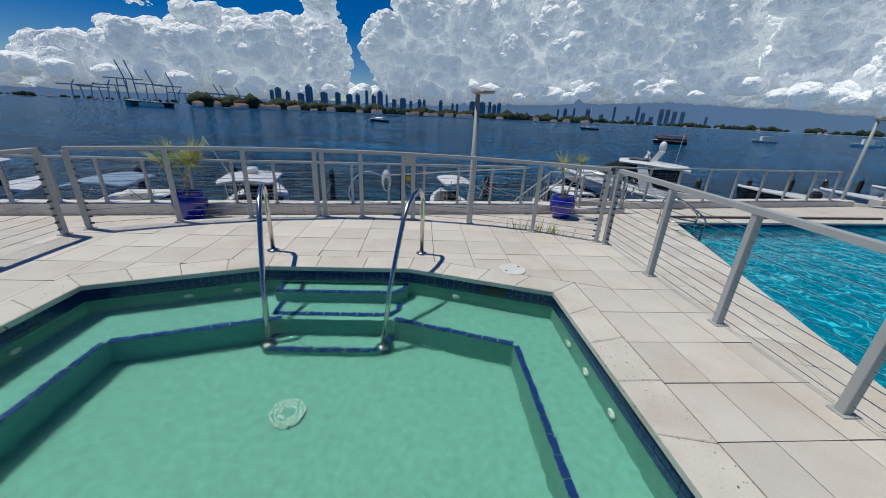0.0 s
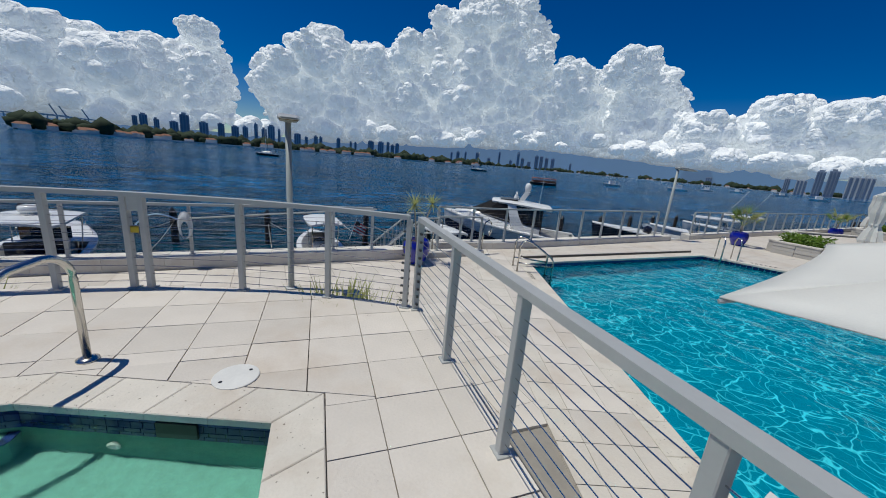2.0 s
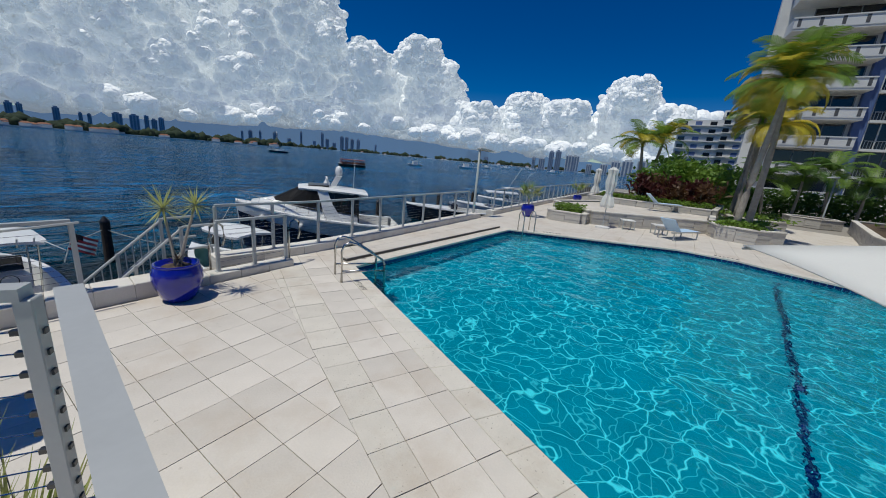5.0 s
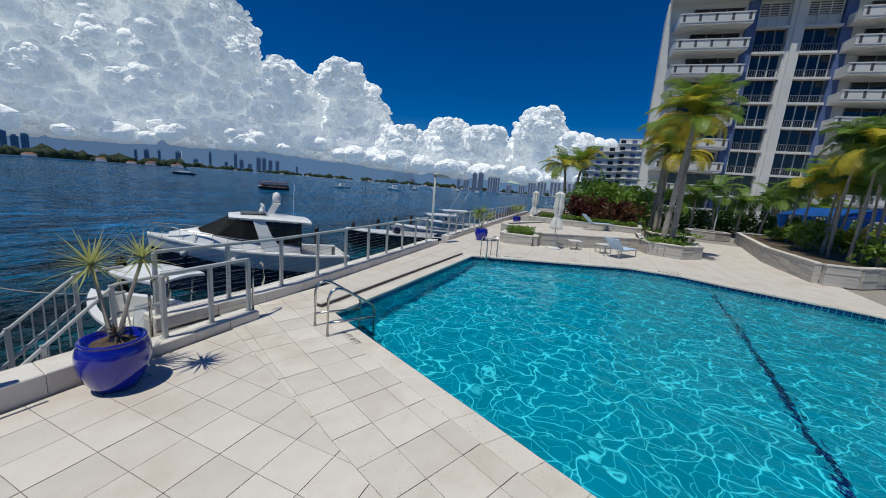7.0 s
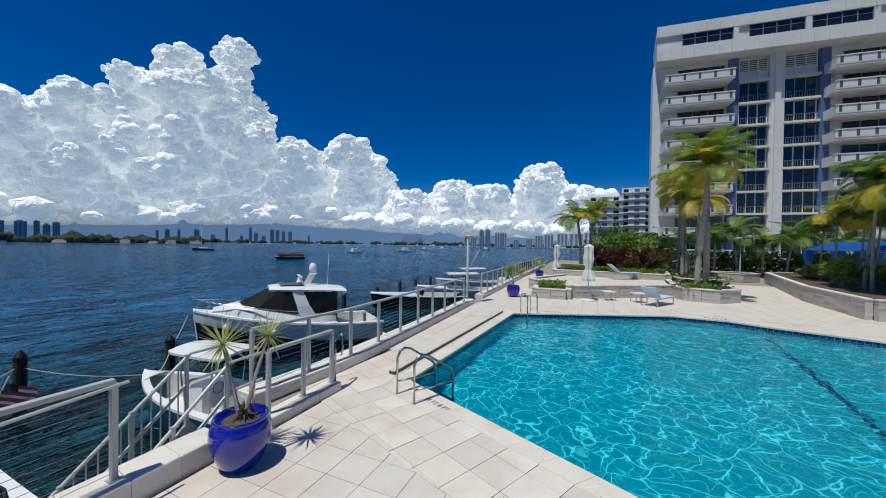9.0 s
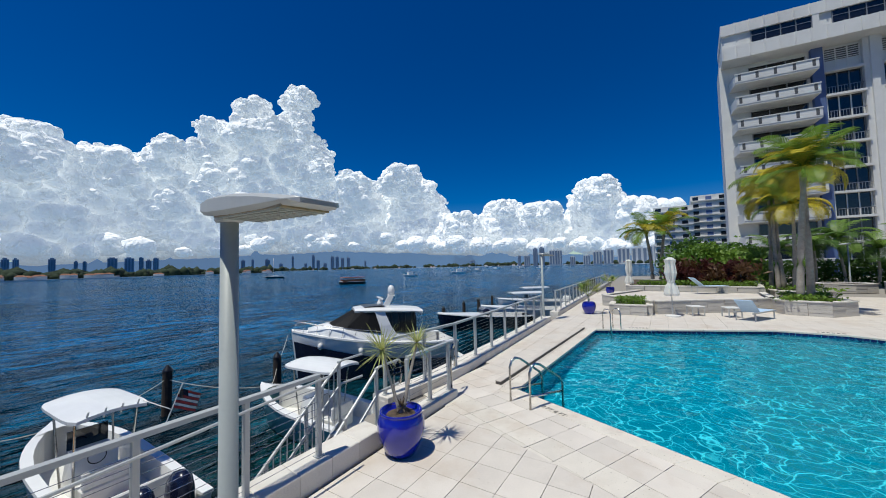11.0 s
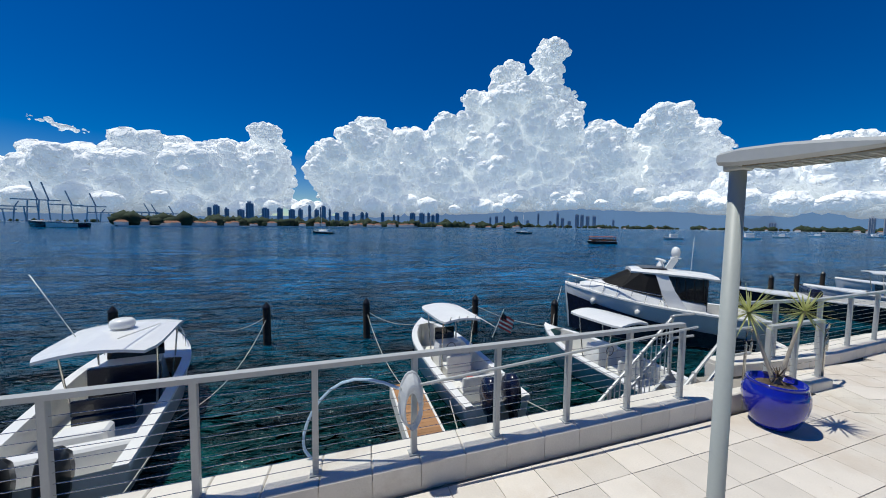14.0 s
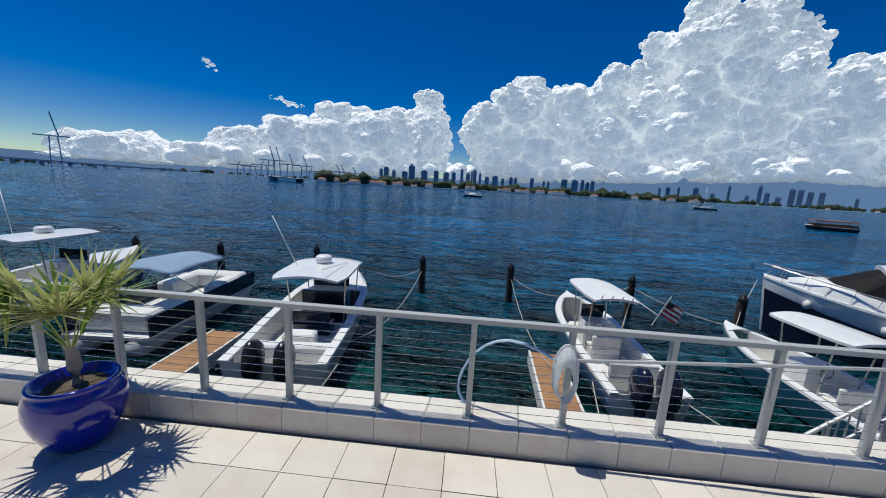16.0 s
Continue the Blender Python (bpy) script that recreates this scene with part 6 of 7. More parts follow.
for i in range(80):
    bm = B()
    box(bm, -0.15 * i - 0.143, -0.15 * i, -0.05, 0.05, 0, 0.006)
    part("tile", bm, TILE_BLUE, fl_line)
tagged(fl_line, "dark blue tile line across the pool floor", "tile line")


def words(text, x, y, z, size, yaw, label):
    c = bpy.data.curves.new("lettering", "FONT")
    c.body, c.size, c.extrude = text, size, 0.0008
    o = new("lettering", c)
    dg = bpy.context.evaluated_depsgraph_get()
    me = bpy.data.meshes.new_from_object(o.evaluated_get(dg))
    bpy.data.objects.remove(o)
    me.materials.clear()
    me.materials.append(LETTER)
    ob = new("depth_marking", me)
    ob.matrix_basis = pose(x, y, z, 0, 0, yaw)
    return tagged(ob, label, "lettering", "depth marks")


words("8 FT 8 FT", 6.60, 7.98, DECK + 0.0055, 0.13, -108.7, "black depth lettering on the pool coping")
for x, y, yaw in ((11.2, 9.52, 4), (15.6, 8.3, -61), (17.9, 3.0, -90)):
    o = empty("depth_marking", x, y, DECK + 0.005, yaw)
    for k in range(6):
        bm = B()
        box(bm, k * 0.12, k * 0.12 + 0.07, 0, 0.1, 0, 0.002)
        part("bar", bm, LETTER, o)
    tagged(o, "small black depth marks on the pool edge", "lettering", "depth marks")


# ---- far end of the pool deck: planters, furniture, palms ----
def block_ring(name, pts, h_, step, label, z=None, fill=None, t=0.22, course=0.15):
    """A planter of split-face block courses along the closed outline pts, filled with soil."""
    z = DECK if z is None else z
    cx, cy = sum(p[0] for p in pts) / len(pts), sum(p[1] for p in pts) / len(pts)
    e = empty(name, cx, cy, z)
    rows = round(h_ / course)
    for i in range(len(pts)):
        a, b = Vector(pts[i]) - Vector((cx, cy)), Vector(pts[(i + 1) % len(pts)]) - Vector((cx, cy))
        d = (b - a).normalized()
        nr = Vector((-d.y, d.x)) * t
        L = (b - a).length
        for r in range(rows):
            n = max(1, round(L / step))
            for k in range(n):
                s0 = L * (k + 0.01) / n
                s1 = L * (k + 0.99) / n
                j = 0.008 * math.sin(k * 3.7 + r * 2.1 + i)
                p0, p1 = a + d * s0 - nr * (j / t), a + d * s1 - nr * (j / t)
                bm = B()
                slab(bm, [tuple(p0), tuple(p1), tuple(p1 + nr), tuple(p0 + nr)], r * course + 0.006, (r + 1) * course)
                part("block", bm, BLOCK, e)
        bm = B()
        p0, p1 = a - d * 0.02 - nr * 0.15, b + d * 0.02 - nr * 0.15
        slab(bm, [tuple(p0), tuple(p1), tuple(p1 + nr * 1.25), tuple(p0 + nr * 1.25)], h_, h_ + 0.05)
        part("cap_stone", bm, KERB, e)
    if fill:
        bm = B()
        prism(bm, [tuple((Vector(p) - Vector((cx, cy))) * 0.97) for p in pts], 0.0, h_ - 0.04)
        part("soil", bm, fill, e)
    return tagged(e, label, "planter", "block planters")


def ngon(cx, cy, r, n, a0=0.0, sy=1.0):
    return [(cx + r * math.cos(a0 + k * math.tau / n), cy + sy * r * math.sin(a0 + k * math.tau / n)) for k in range(n)]


block_ring("block_planter", ngon(23.7, 2.4, 1.45, 6, 0.35), 0.6, 0.6, "six-sided grey block planter round the palms", fill=SOIL)
block_ring("block_planter", [(21.0, -2.4), (21.2, -3.4), (26, -8), (40, -8.5), (38, -3.2), (26.0, -2.1)][::-1], 0.75, 1.0, "long angled grey block planter with trees", fill=SOIL)
block_ring("block_planter", ngon(30.2, 2.0, 1.5, 6, 0.2), 0.6, 0.7, "six-sided grey block planter round the palms", fill=SOIL)
block_ring("block_planter", ngon(38.5, -1.2, 1.6, 6, 0.2), 0.6, 0.8, "six-sided grey block planter beside the path", fill=SOIL)
block_ring("block_terrace", [(20.3, 8.1), (23.9, 3.7), (27.5, 3.9), (27.5, 9.8), (23, 11.0)][::-1], 0.60, 0.8, "raised terrace with a grey block retaining wall", fill=STONE)
block_ring("block_planter", [(27.6, 3.9), (34, 3.9), (37, 12.2), (27.6, 10.6)][::-1], 0.9, 1.0, "grey block planter full of shrubs", fill=SOIL)
block_ring("hedge_box", [(19.4, 9.7), (19.6, 8.3), (20.9, 8.5), (20.7, 9.9)][::-1], 0.45, 0.7, "low grey block box with a clipped hedge", fill=SOIL)


def leaf_cloud(name, x, y, z, rx, ry, rz, n, size, material, label, seed, group, up=0.3, category="shrub", box_=False, long=2.2):
    """A bush of many small leaves in loose clumps."""
    rng = random.Random(seed)
    vs, fs = [], []
    clumps = [(rng.gauss(0, 0.5), rng.gauss(0, 0.5), rng.uniform(-0.6, 0.8)) for _ in range(14)]
    for i in range(n):
        if box_:
            p = Vector((rng.uniform(-1, 1) * rx, rng.uniform(-1, 1) * ry, rng.uniform(-1, 1) * rz))
        else:
            c = clumps[i % 14]
            p = Vector(((c[0] + rng.gauss(0, 0.26)) * rx, (c[1] + rng.gauss(0, 0.26)) * ry, max(-1, c[2] + rng.gauss(0, 0.22)) * rz))
        d = Vector((rng.gauss(0, 1), rng.gauss(0, 1), rng.gauss(up, 0.6))).normalized()
        s = d.cross(Vector((rng.gauss(0, 1), rng.gauss(0, 1), rng.gauss(0, 1)))).normalized()
        L, w_ = size * long * rng.uniform(0.6, 1.2), size * rng.uniform(0.35, 0.6)
        k = len(vs)
        vs += [tuple(p), tuple(p + d * L * 0.5 + s * w_), tuple(p + d * L - Vector((0, 0, 0.15 * L))), tuple(p + d * L * 0.5 - s * w_)]
        fs += [(k, k + 1, k + 2), (k, k + 2, k + 3)]
    me = bpy.data.meshes.new(name)
    me.from_pydata(vs, [], fs)
    me.materials.append(material)
    e = empty(name, x, y, z)
    o = new("leaves", me)
    o.parent = e
    o.location = (0, 0, rz)
    bm = B()
    for k in range(5):
        tube(bm, [(0.1 * math.cos(k * 1.3), 0.1 * math.sin(k * 1.3), -0.05), (0.5 * rx * math.cos(k * 1.3), 0.5 * ry * math.sin(k * 1.3), 1.2 * rz)], 0.02 + 0.01 * rz, 5)
    part("stem", bm, BARK, e)
    return tagged(e, label, category, group)


leaf_cloud("clipped_hedge", 20.15, 9.1, DECK + 0.38, 0.6, 0.6, 0.22, 1500, 0.06, LEAF, "clipped bright green hedge in the block box", 1, "hedges", box_=True, category="hedge")
leaf_cloud("low_planting", 23.7, 2.4, DECK + 0.5, 1.15, 1.0, 0.2, 1200, 0.09, LEAF, "low green ground cover under the palms", 2, "ground cover")
leaf_cloud("low_planting", 30.2, 2.0, DECK + 0.5, 1.2, 1.1, 0.2, 700, 0.1, LEAF, "low green ground cover under the palms", 3, "ground cover")
rb = random.Random(21)
for k in range(9):
    x, y = rb.uniform(28.6, 30.2), 4.5 + 0.44 * k
    r = rb.uniform(0.45, 0.7)
    leaf_cloud("ti_plant", x, y, DECK + 0.8, r, r, rb.uniform(0.45, 0.85), 260, 0.17, LEAF_RED if k % 3 else LEAF_BRONZE, "dark red strap-leaved ti plant in the block planter", 160 + k, "ti plants", up=1.2, long=2.8)
for k in range(16):
    x, y = 28.1 + rb.uniform(-0.1, 0.1), 4.2 + 0.38 * k
    leaf_cloud("low_shrub", x, y, DECK + 0.82, 0.3, 0.3, 0.2, 190, 0.07, LEAF, "low clipped green shrub along the planter edge", 190 + k, "edge shrubs")
for k in range(13):
    x, y = rb.uniform(31, 36), rb.uniform(4.4, 8.2)
    r = rb.uniform(0.8, 1.3)
    leaf_cloud("shrub", x, y, DECK + 0.8, r, r, rb.uniform(0.8, 1.35), 620, 0.18, LEAF_BRIGHT if k % 3 else LEAF, "bushy bright green shrub in the block planter", 60 + k, "planter shrubs", up=0.8, long=2.6)
for k in range(11):
    x, y = rb.uniform(38, 48), rb.uniform(4.4, 8.2)
    leaf_cloud("shrub", x, y, DECK, 1.5, 1.5, rb.uniform(1.5, 2.2), 650, 0.27, LEAF_DARK if k % 2 else LEAF_BRIGHT, "tall green shrub in front of the apartment building", 90 + k, "tall shrubs", up=0.5)
for k in range(11):
    x, y = 45 + 0.5 * k, 3.2 - 1.9 * k
    leaf_cloud("hedge", x, y, DECK, 1.2, 1.3, 1.1, 700, 0.2, LEAF_DARK, "dark green hedge along the foot of the apartment building", 210 + k, "foot hedges", up=0.4, category="hedge", box_=True)
for k in range(9):
    x, y = rb.uniform(22.5, 36), rb.uniform(-7.5, -3.8)
    leaf_cloud("shrub", x, y, DECK + 0.65, 1.0, 0.9, rb.uniform(0.35, 0.8), 500, 0.14, LEAF_YELLOW if k % 3 == 0 else LEAF, "yellow-green shrub in the long planter", 120 + k, "long planter shrubs", up=0.6)


def frond_mesh(name, L, leaf, droop, material, seed, n=30):
    """A feathered palm leaf along x, curving down."""
    rng = random.Random(seed)
    vs, fs = [], []
    p, d = Vector((0, 0, 0)), Vector((0.75, 0, 0.66))
    for i in range(n):
        f = i / n
        for s in (-1, 1):
            ll = leaf * (0.35 + 1.3 * math.sin(math.pi * min(1, f * 0.9 + 0.08))) * rng.uniform(0.85, 1.1)
            q = (d * 0.55 + Vector((0, s * 0.8, 0)) + Vector((0, 0, 0.22))).normalized()
            tip = p + q * ll - Vector((0, 0, 0.38 * ll))
            mid = p + q * ll * 0.55 - Vector((0, 0, 0.05 * ll))
            w_ = d * (0.022 + 0.006 * L / 2)
            k = len(vs)
            vs += [tuple(p - w_), tuple(p + w_), tuple(mid + w_), tuple(mid - w_), tuple(tip)]
            fs += [(k, k + 1, k + 2, k + 3), (k + 3, k + 2, k + 4)]
        k = len(vs)
        p2 = p + d * (L / n)
        u = Vector((0, 0.02 * (1.1 - f), 0))
        vs += [tuple(p - u), tuple(p + u), tuple(p2 + u), tuple(p2 - u)]
        fs += [(k, k + 1, k + 2, k + 3)]
        p = p2
        d = (d + Vector((0, 0, -droop / n * (0.5 + f)))).normalized()
    me = bpy.data.meshes.new(name)
    me.from_pydata(vs, [], fs)
    me.materials.append(material)
    return me


FRONDS = [frond_mesh("frond", 2.4, 0.55, 1.5, LEAF, 1), frond_mesh("frond", 2.2, 0.55, 2.2, LEAF_YELLOW, 2), frond_mesh("frond", 2.5, 0.55, 1.0, LEAF, 3), frond_mesh("frond", 2.0, 0.5, 1.9, LEAF_DARK, 4)]


def palm(x, y, z, h_, lean, n, mix, label, seed, s=1.0, r=0.09):
    rng = random.Random(seed)
    e = empty("palm_tree", x, y, z, rng.uniform(0, 360))
    bm = B()
    pts = [(lean * (t ** 1.7), 0.05 * math.sin(3 * t), h_ * t) for t in np.linspace(0, 1, 12)]
    tube(bm, pts, r, 10, [1.35 - 0.55 * t + (0.04 if i % 2 else 0) for i, t in enumerate(np.linspace(0, 1, 12))])
    part("trunk", bm, BARK, e, smooth=True)
    bm = B()
    tube(bm, [pts[-1], (pts[-1][0], pts[-1][1], h_ + 0.55 * s)], r * 0.8, 8, [1, 0.6])
    part("crownshaft", bm, LEAF, e)
    for k in range(n):
        o = new("frond", FRONDS[mix[k % len(mix)]])
        o.parent = e
        up = rng.uniform(-30, 44)
        o.matrix_basis = pose(pts[-1][0], pts[-1][1], h_ + 0.45 * s, 0, up, k * 137.5 + rng.uniform(-15, 15)) @ Matrix.Diagonal((s, s, s, 1))
    return tagged(e, label, "palm tree", "palms")


palm(23.5, 2.7, DECK + 0.5, 5.7, 0.5, 19, (0, 1, 2), "tall feather palm with green and yellow fronds in a planter", 5, 0.88, 0.11)
palm(24.0, 2.3, DECK + 0.5, 6.2, 0.3, 19, (0, 2, 1), "tall feather palm with green and yellow fronds in a planter", 9, 0.88, 0.11)
for k in range(4):
    palm(29.8 + 0.35 * k, 2.2 + 0.35 * math.sin(k * 2.0) + 0.35 * k, DECK + 0.5, 4.8 + 0.6 * k, 0.4, 13, (1, 0, 1), "slender feather palm with yellowing fronds in a planter", 30 + k, 0.9, 0.09)
palm(46.5, 11.9, DECK, 5.4, 0.5, 19, (1, 0, 2), "coconut palm on the promenade with yellow-green fronds", 41, 1.3, 0.16)
palm(47.8, 11.3, DECK, 6.0, 0.9, 19, (1, 0, 2), "coconut palm on the promenade with yellow-green fronds", 42, 1.3, 0.16)
for k, (x, y, h_) in enumerate(((23.6, -4.0, 4.4), (24.6, -4.8, 5.2), (25.4, -4.0, 4.8), (27.0, -4.3, 3.2), (28.5, -4.8, 3.6), (22.9, -4.6, 3.9), (30.5, -4.5, 3.4), (33, -4.6, 3.0), (26.0, -5.6, 5.6), (29.5, -6.3, 4.2), (32, -6.5, 4.0))):
    palm(x, y, DECK + 0.6, h_, 0.35 * math.sin(k * 2.3), 14, (3, 0, 3) if k % 3 else (0, 1, 3), "slender clumping palm in the long block planter", 50 + k, 0.85, 0.055)
for k in range(7):
    palm(42 + 0.9 * k, 1.5 - 1.9 * k, DECK, 2.6 + 0.5 * (k % 3), 0.4, 14, (3, 0, 3), "short bushy palm in front of the apartment building", 80 + k, 1.1, 0.09)


def closed_umbrella(x, y):
    e = empty("closed_umbrella", x, y, DECK)
    bm = B()
    tube(bm, [(0, 0, 0.05), (0, 0, 2.7)], 0.022, 8)
    part("pole", bm, STEEL, e)
    bm = B()
    lathe(bm, [(0.32, 0), (0.32, 0.06), (0.06, 0.09)], 20)
    part("base", bm, CONC, e)
    bm = B()
    n = 16
    rings = []
    for z, r in ((0.95, 0.23), (1.05, 0.26), (1.35, 0.2), (1.55, 0.12), (1.62, 0.13), (2.0, 0.2), (2.4, 0.16), (2.6, 0.19), (2.72, 0.06)):
        rings.append([(r * (1 + 0.25 * math.cos(k * math.pi)) * math.cos(k * math.tau / n), r * (1 + 0.25 * math.cos(k * math.pi)) * math.sin(k * math.tau / n), z) for k in range(n + 1)])
    loft(bm, rings, False)
    part("canopy", bm, CANVAS, e)
    bm = B()
    lathe(bm, [(0.13, 1.55), (0.14, 1.6), (0.13, 1.65)], 14)
    part("strap", bm, CANVAS, e)
    return tagged(e, "closed white canvas umbrella on a round base", "umbrella", "closed umbrellas")


closed_umbrella(19.7, 7.3)
closed_umbrella(29.2, 10.9)


def side_table(x, y, yaw):
    e = empty("side_table", x, y, DECK, yaw)
    bm = B()
    box(bm, -0.28, 0.28, -0.28, 0.28, 0.40, 0.44, bev=0.008)
    part("tabletop", bm, WHITE2, e)
    for a in (-0.25, 0.25):
        for b_ in (-0.25, 0.25):
            bm = B()
            beam(bm, (a, b_, 0), (a, b_, 0.4), 0.04, 0.04)
            part("leg", bm, STEEL, e)
    return tagged(e, "small square pale side table by the pool", "side table", "side tables")


side_table(20.6, 6.5, 30)
side_table(20.7, 5.2, 30)
lg = empty("sun_lounger", 20.35, 4.45, DECK, 155)
bm = B()
box(bm, -0.95, 0.35, -0.32, 0.32, 0.33, 0.37, bev=0.01)
part("bed", bm, LIGHTBLUE, lg, "pale grey-blue sling")
bm = B()
box(bm, -0.02, 0.75, -0.32, 0.32, -0.02, 0.02, bev=0.01)
o = part("backrest", bm, LIGHTBLUE, lg, "raised pale grey-blue sling")
o.matrix_basis = pose(0.33, 0, 0.36, 0, -42, 0)
for s in (-0.33, 0.33):
    bm = B()
    beam(bm, (-0.97, s, 0.34), (0.95, s, 0.34), 0.04, 0.05)
    part("frame_rail", bm, STEEL, lg)
    for x in (-0.8, 0.75):
        bm = B()
        beam(bm, (x, s, 0), (x, s, 0.33), 0.04, 0.04)
        part("leg", bm, STEEL, lg)
tagged(lg, "pale grey sling sun lounger with raised back by the pool", "sun lounger")
copy_thing(lg, pose(26.6, 6.2, DECK + 0.65, 0, 0, 120))

cb = empty("cabana", 37.5, -8.2, DECK, 5)
for x in (-4, 0, 4):
    for y in (-1.5, 1.5):
        bm = B()
        beam(bm, (x, y, 0), (x, y, 2.6), 0.1, 0.1)
        p_ = part("post", bm, STEEL, cb)
        bm = B()
        rings = [[(x + r * math.cos(a), y + r * math.sin(a), z) for a in np.linspace(0, math.tau, 9)] for z, r in ((0.1, 0.3), (1.0, 0.14), (1.3, 0.16), (2.5, 0.4))]
        loft(bm, rings, False)
        part("curtain", bm, CABANA, cb, "tied bright blue curtain")
bm = B()
loft(bm, [[(-4.3, -1.8, 2.55), (-4.3, 0, 3.2), (-4.3, 1.8, 2.55)], [(4.3, -1.8, 2.55), (4.3, 0, 3.2), (4.3, 1.8, 2.55)]], False)
bmesh.ops.solidify(bm, geom=bm.faces[:], thickness=0.05)
part("roof", bm, CABANA, cb)
tagged(cb, "bright blue canvas cabana behind the planter", "cabana")
lamp_post(41.0, -2.0, DECK + 3.6, 150, 1.2)

# ---- apartment building ----
ab = empty("apartment_building", 68.0, 4.95, DECK, -77.3)
FL = 3.35
LOUVRE = mat("grey_louvre", (0.10, 0.10, 0.10), 0.5, vary=0.3, scale=2)
RAILG = mat("grey_railing", (0.20, 0.21, 0.23), 0.5)


def bx(name, x0, x1, y0, y1, z0, z1, material, parent=None, label=""):
    bm = B()
    box(bm, x0, x1, y0, y1, z0, z1)
    return part(name, bm, material, parent or ab, label)


def splayed(name, x0, x1, y0, y1, z0, z1):
    """A storey-wide block whose seaward end is cut at a slant."""
    bm = B()
    prism(bm, [(x0, y0), (x1, y0), (x1, y1), (x0 + 0.17 * (y1 - y0), y1)], z0, z1)
    return part(name, bm, CONC, ab)


splayed("wall", 0.3, 60, 0.6, 6.0, 0, 32.0)
splayed("penthouse_band", 0.1, 60.6, -2.3, 6.1, 31.6, 33.5)
splayed("penthouse_wall", 0.2, 60.5, -2.0, 5.9, 33.5, 35.3)
splayed("roof_band", 0.1, 60.6, -2.3, 6.1, 35.3, 36.9)
for i in range(38):
    for z0, z1 in ((31.6, 33.5), (35.3, 36.9)):
        bx("rib", 0.15 + i * 1.6, 0.27 + i * 1.6, -2.42, -2.30, z0, z1, CONC)
for x in (3.6, 12.0, 19.2, 27.4, 35.6, 43.8):
    w_ = bx("window", x, x + 6.4, -2.08, -1.98, 33.55, 35.25, GLASS)
    for k in range(5):
        bx("mullion", x + 1.6 * k - 0.05, x + 1.6 * k + 0.05, -2.16, -2.07, 33.55, 35.25, RAILG, w_)
    bx("transom", x, x + 6.4, -2.14, -2.07, 34.5, 34.56, RAILG, w_)
    if x + 6.4 < 50:
        bx("pier", x + 6.45, x + 7.1, -2.26, -1.98, 33.5, 35.3, CONC)
for x0 in (15.5, 35.6, 55.6):
    bx("pillar", x0, x0 + 1.8, -0.1, 0.6, 0, 31.6, CONC)
    bx("pillar_flute", x0 + 0.55, x0 + 1.25, -0.4, -0.1, 0, 31.6, CONC)
for x0 in (10.5, 21.4, 30.6, 41.6, 50.8):
    bx("blue_panel", x0, x0 + 1.2, 0.0, 0.6, 0, 31.6, PAINT_BLUE, None, "blue-grey painted panel")
for k in range(9):
    z = 1.15 + k * FL
    top = k == 8
    for x0, x1 in ((11.8, 15.5), (17.3, 21.3), (31.9, 35.6), (37.4, 41.5), (52.0, 55.6)):
        bx("floor_slab", x0 - 0.1, x1 + 0.1, -0.3, 0.6, z - 0.15, z + 0.15, CONC)
        w_ = bx("window", x0 + 0.05, x1 - 0.05, 0.46, 0.55, z + (1.7 if top else 0.15), z + FL + (-0.1 if top else -0.15), LOUVRE if top else GLASS)
        for j in range(4):
            xx = x0 + 0.1 + (x1 - x0 - 0.2) * j / 3
            bx("mullion", xx - 0.06, xx + 0.06, 0.36, 0.47, z + 0.15, z + FL - 0.15, RAILG if k % 2 else CONC, w_)
        if top:
            for j in range(5):
                bx("slat", x0 + 0.1, x1 - 0.1, 0.34, 0.45, z + 1.75 + 0.3 * j, z + 1.83 + 0.3 * j, CONC, w_)
        else:
            r_ = bx("balustrade", x0 + 0.1, x1 - 0.1, -0.22, -0.17, z + 1.05, z + 1.12, RAILG)
            for j in range(int((x1 - x0) / 0.3)):
                bx("baluster", x0 + 0.15 + 0.3 * j, x0 + 0.19 + 0.3 * j, -0.22, -0.18, z + 0.15, z + 1.05, RAILG, r_)
    for x0, x1 in ((1.6, 10.2), (22.0, 30.3), (42.2, 50.6)):
        w_ = bx("window", x0 + 2.2, x1 - 0.1, 0.50, 0.58, z + 0.15, z + FL - 0.35, GLASS)
        for j in range(4):
            xx = x0 + 2.2 + (x1 - x0 - 2.4) * j / 3
            bx("mullion", xx - 0.05, xx + 0.05, 0.42, 0.51, z + 0.15, z + FL - 0.35, RAILG, w_)
        bal = bx("balcony", x0 - 0.2, x1 + 0.1, -2.4, 0.6, z - 0.2, z + 0.1, CONC)
        bx("parapet", x0 - 0.2, x1 + 0.1, -2.46, -2.30, z + 0.05, z + 1.12, CONC, bal)
        bx("coping", x0 - 0.26, x1 + 0.16, -2.54, -2.24, z + 1.12, z + 1.25, CONC, bal)
        for xs in (x0 - 0.2, x1 - 0.05):
            bx("side_parapet", xs, xs + 0.15, -2.3, 0.5, z + 0.1, z + 1.12, CONC, bal)
        # Dark blocks on the solid parapet, painted for the shade in open slots
        for j in range(5):
            xx = x0 + 0.3 + (x1 - x0 - 0.7) * j / 4
            bx("slot", xx - 0.17, xx + 0.17, -2.475, -2.45, z + 0.2, z + 1.08, LOUVRE, bal, "dark block in place of a shaded vertical slot")
tagged(ab, "white concrete apartment building with deep slotted balconies", "building")


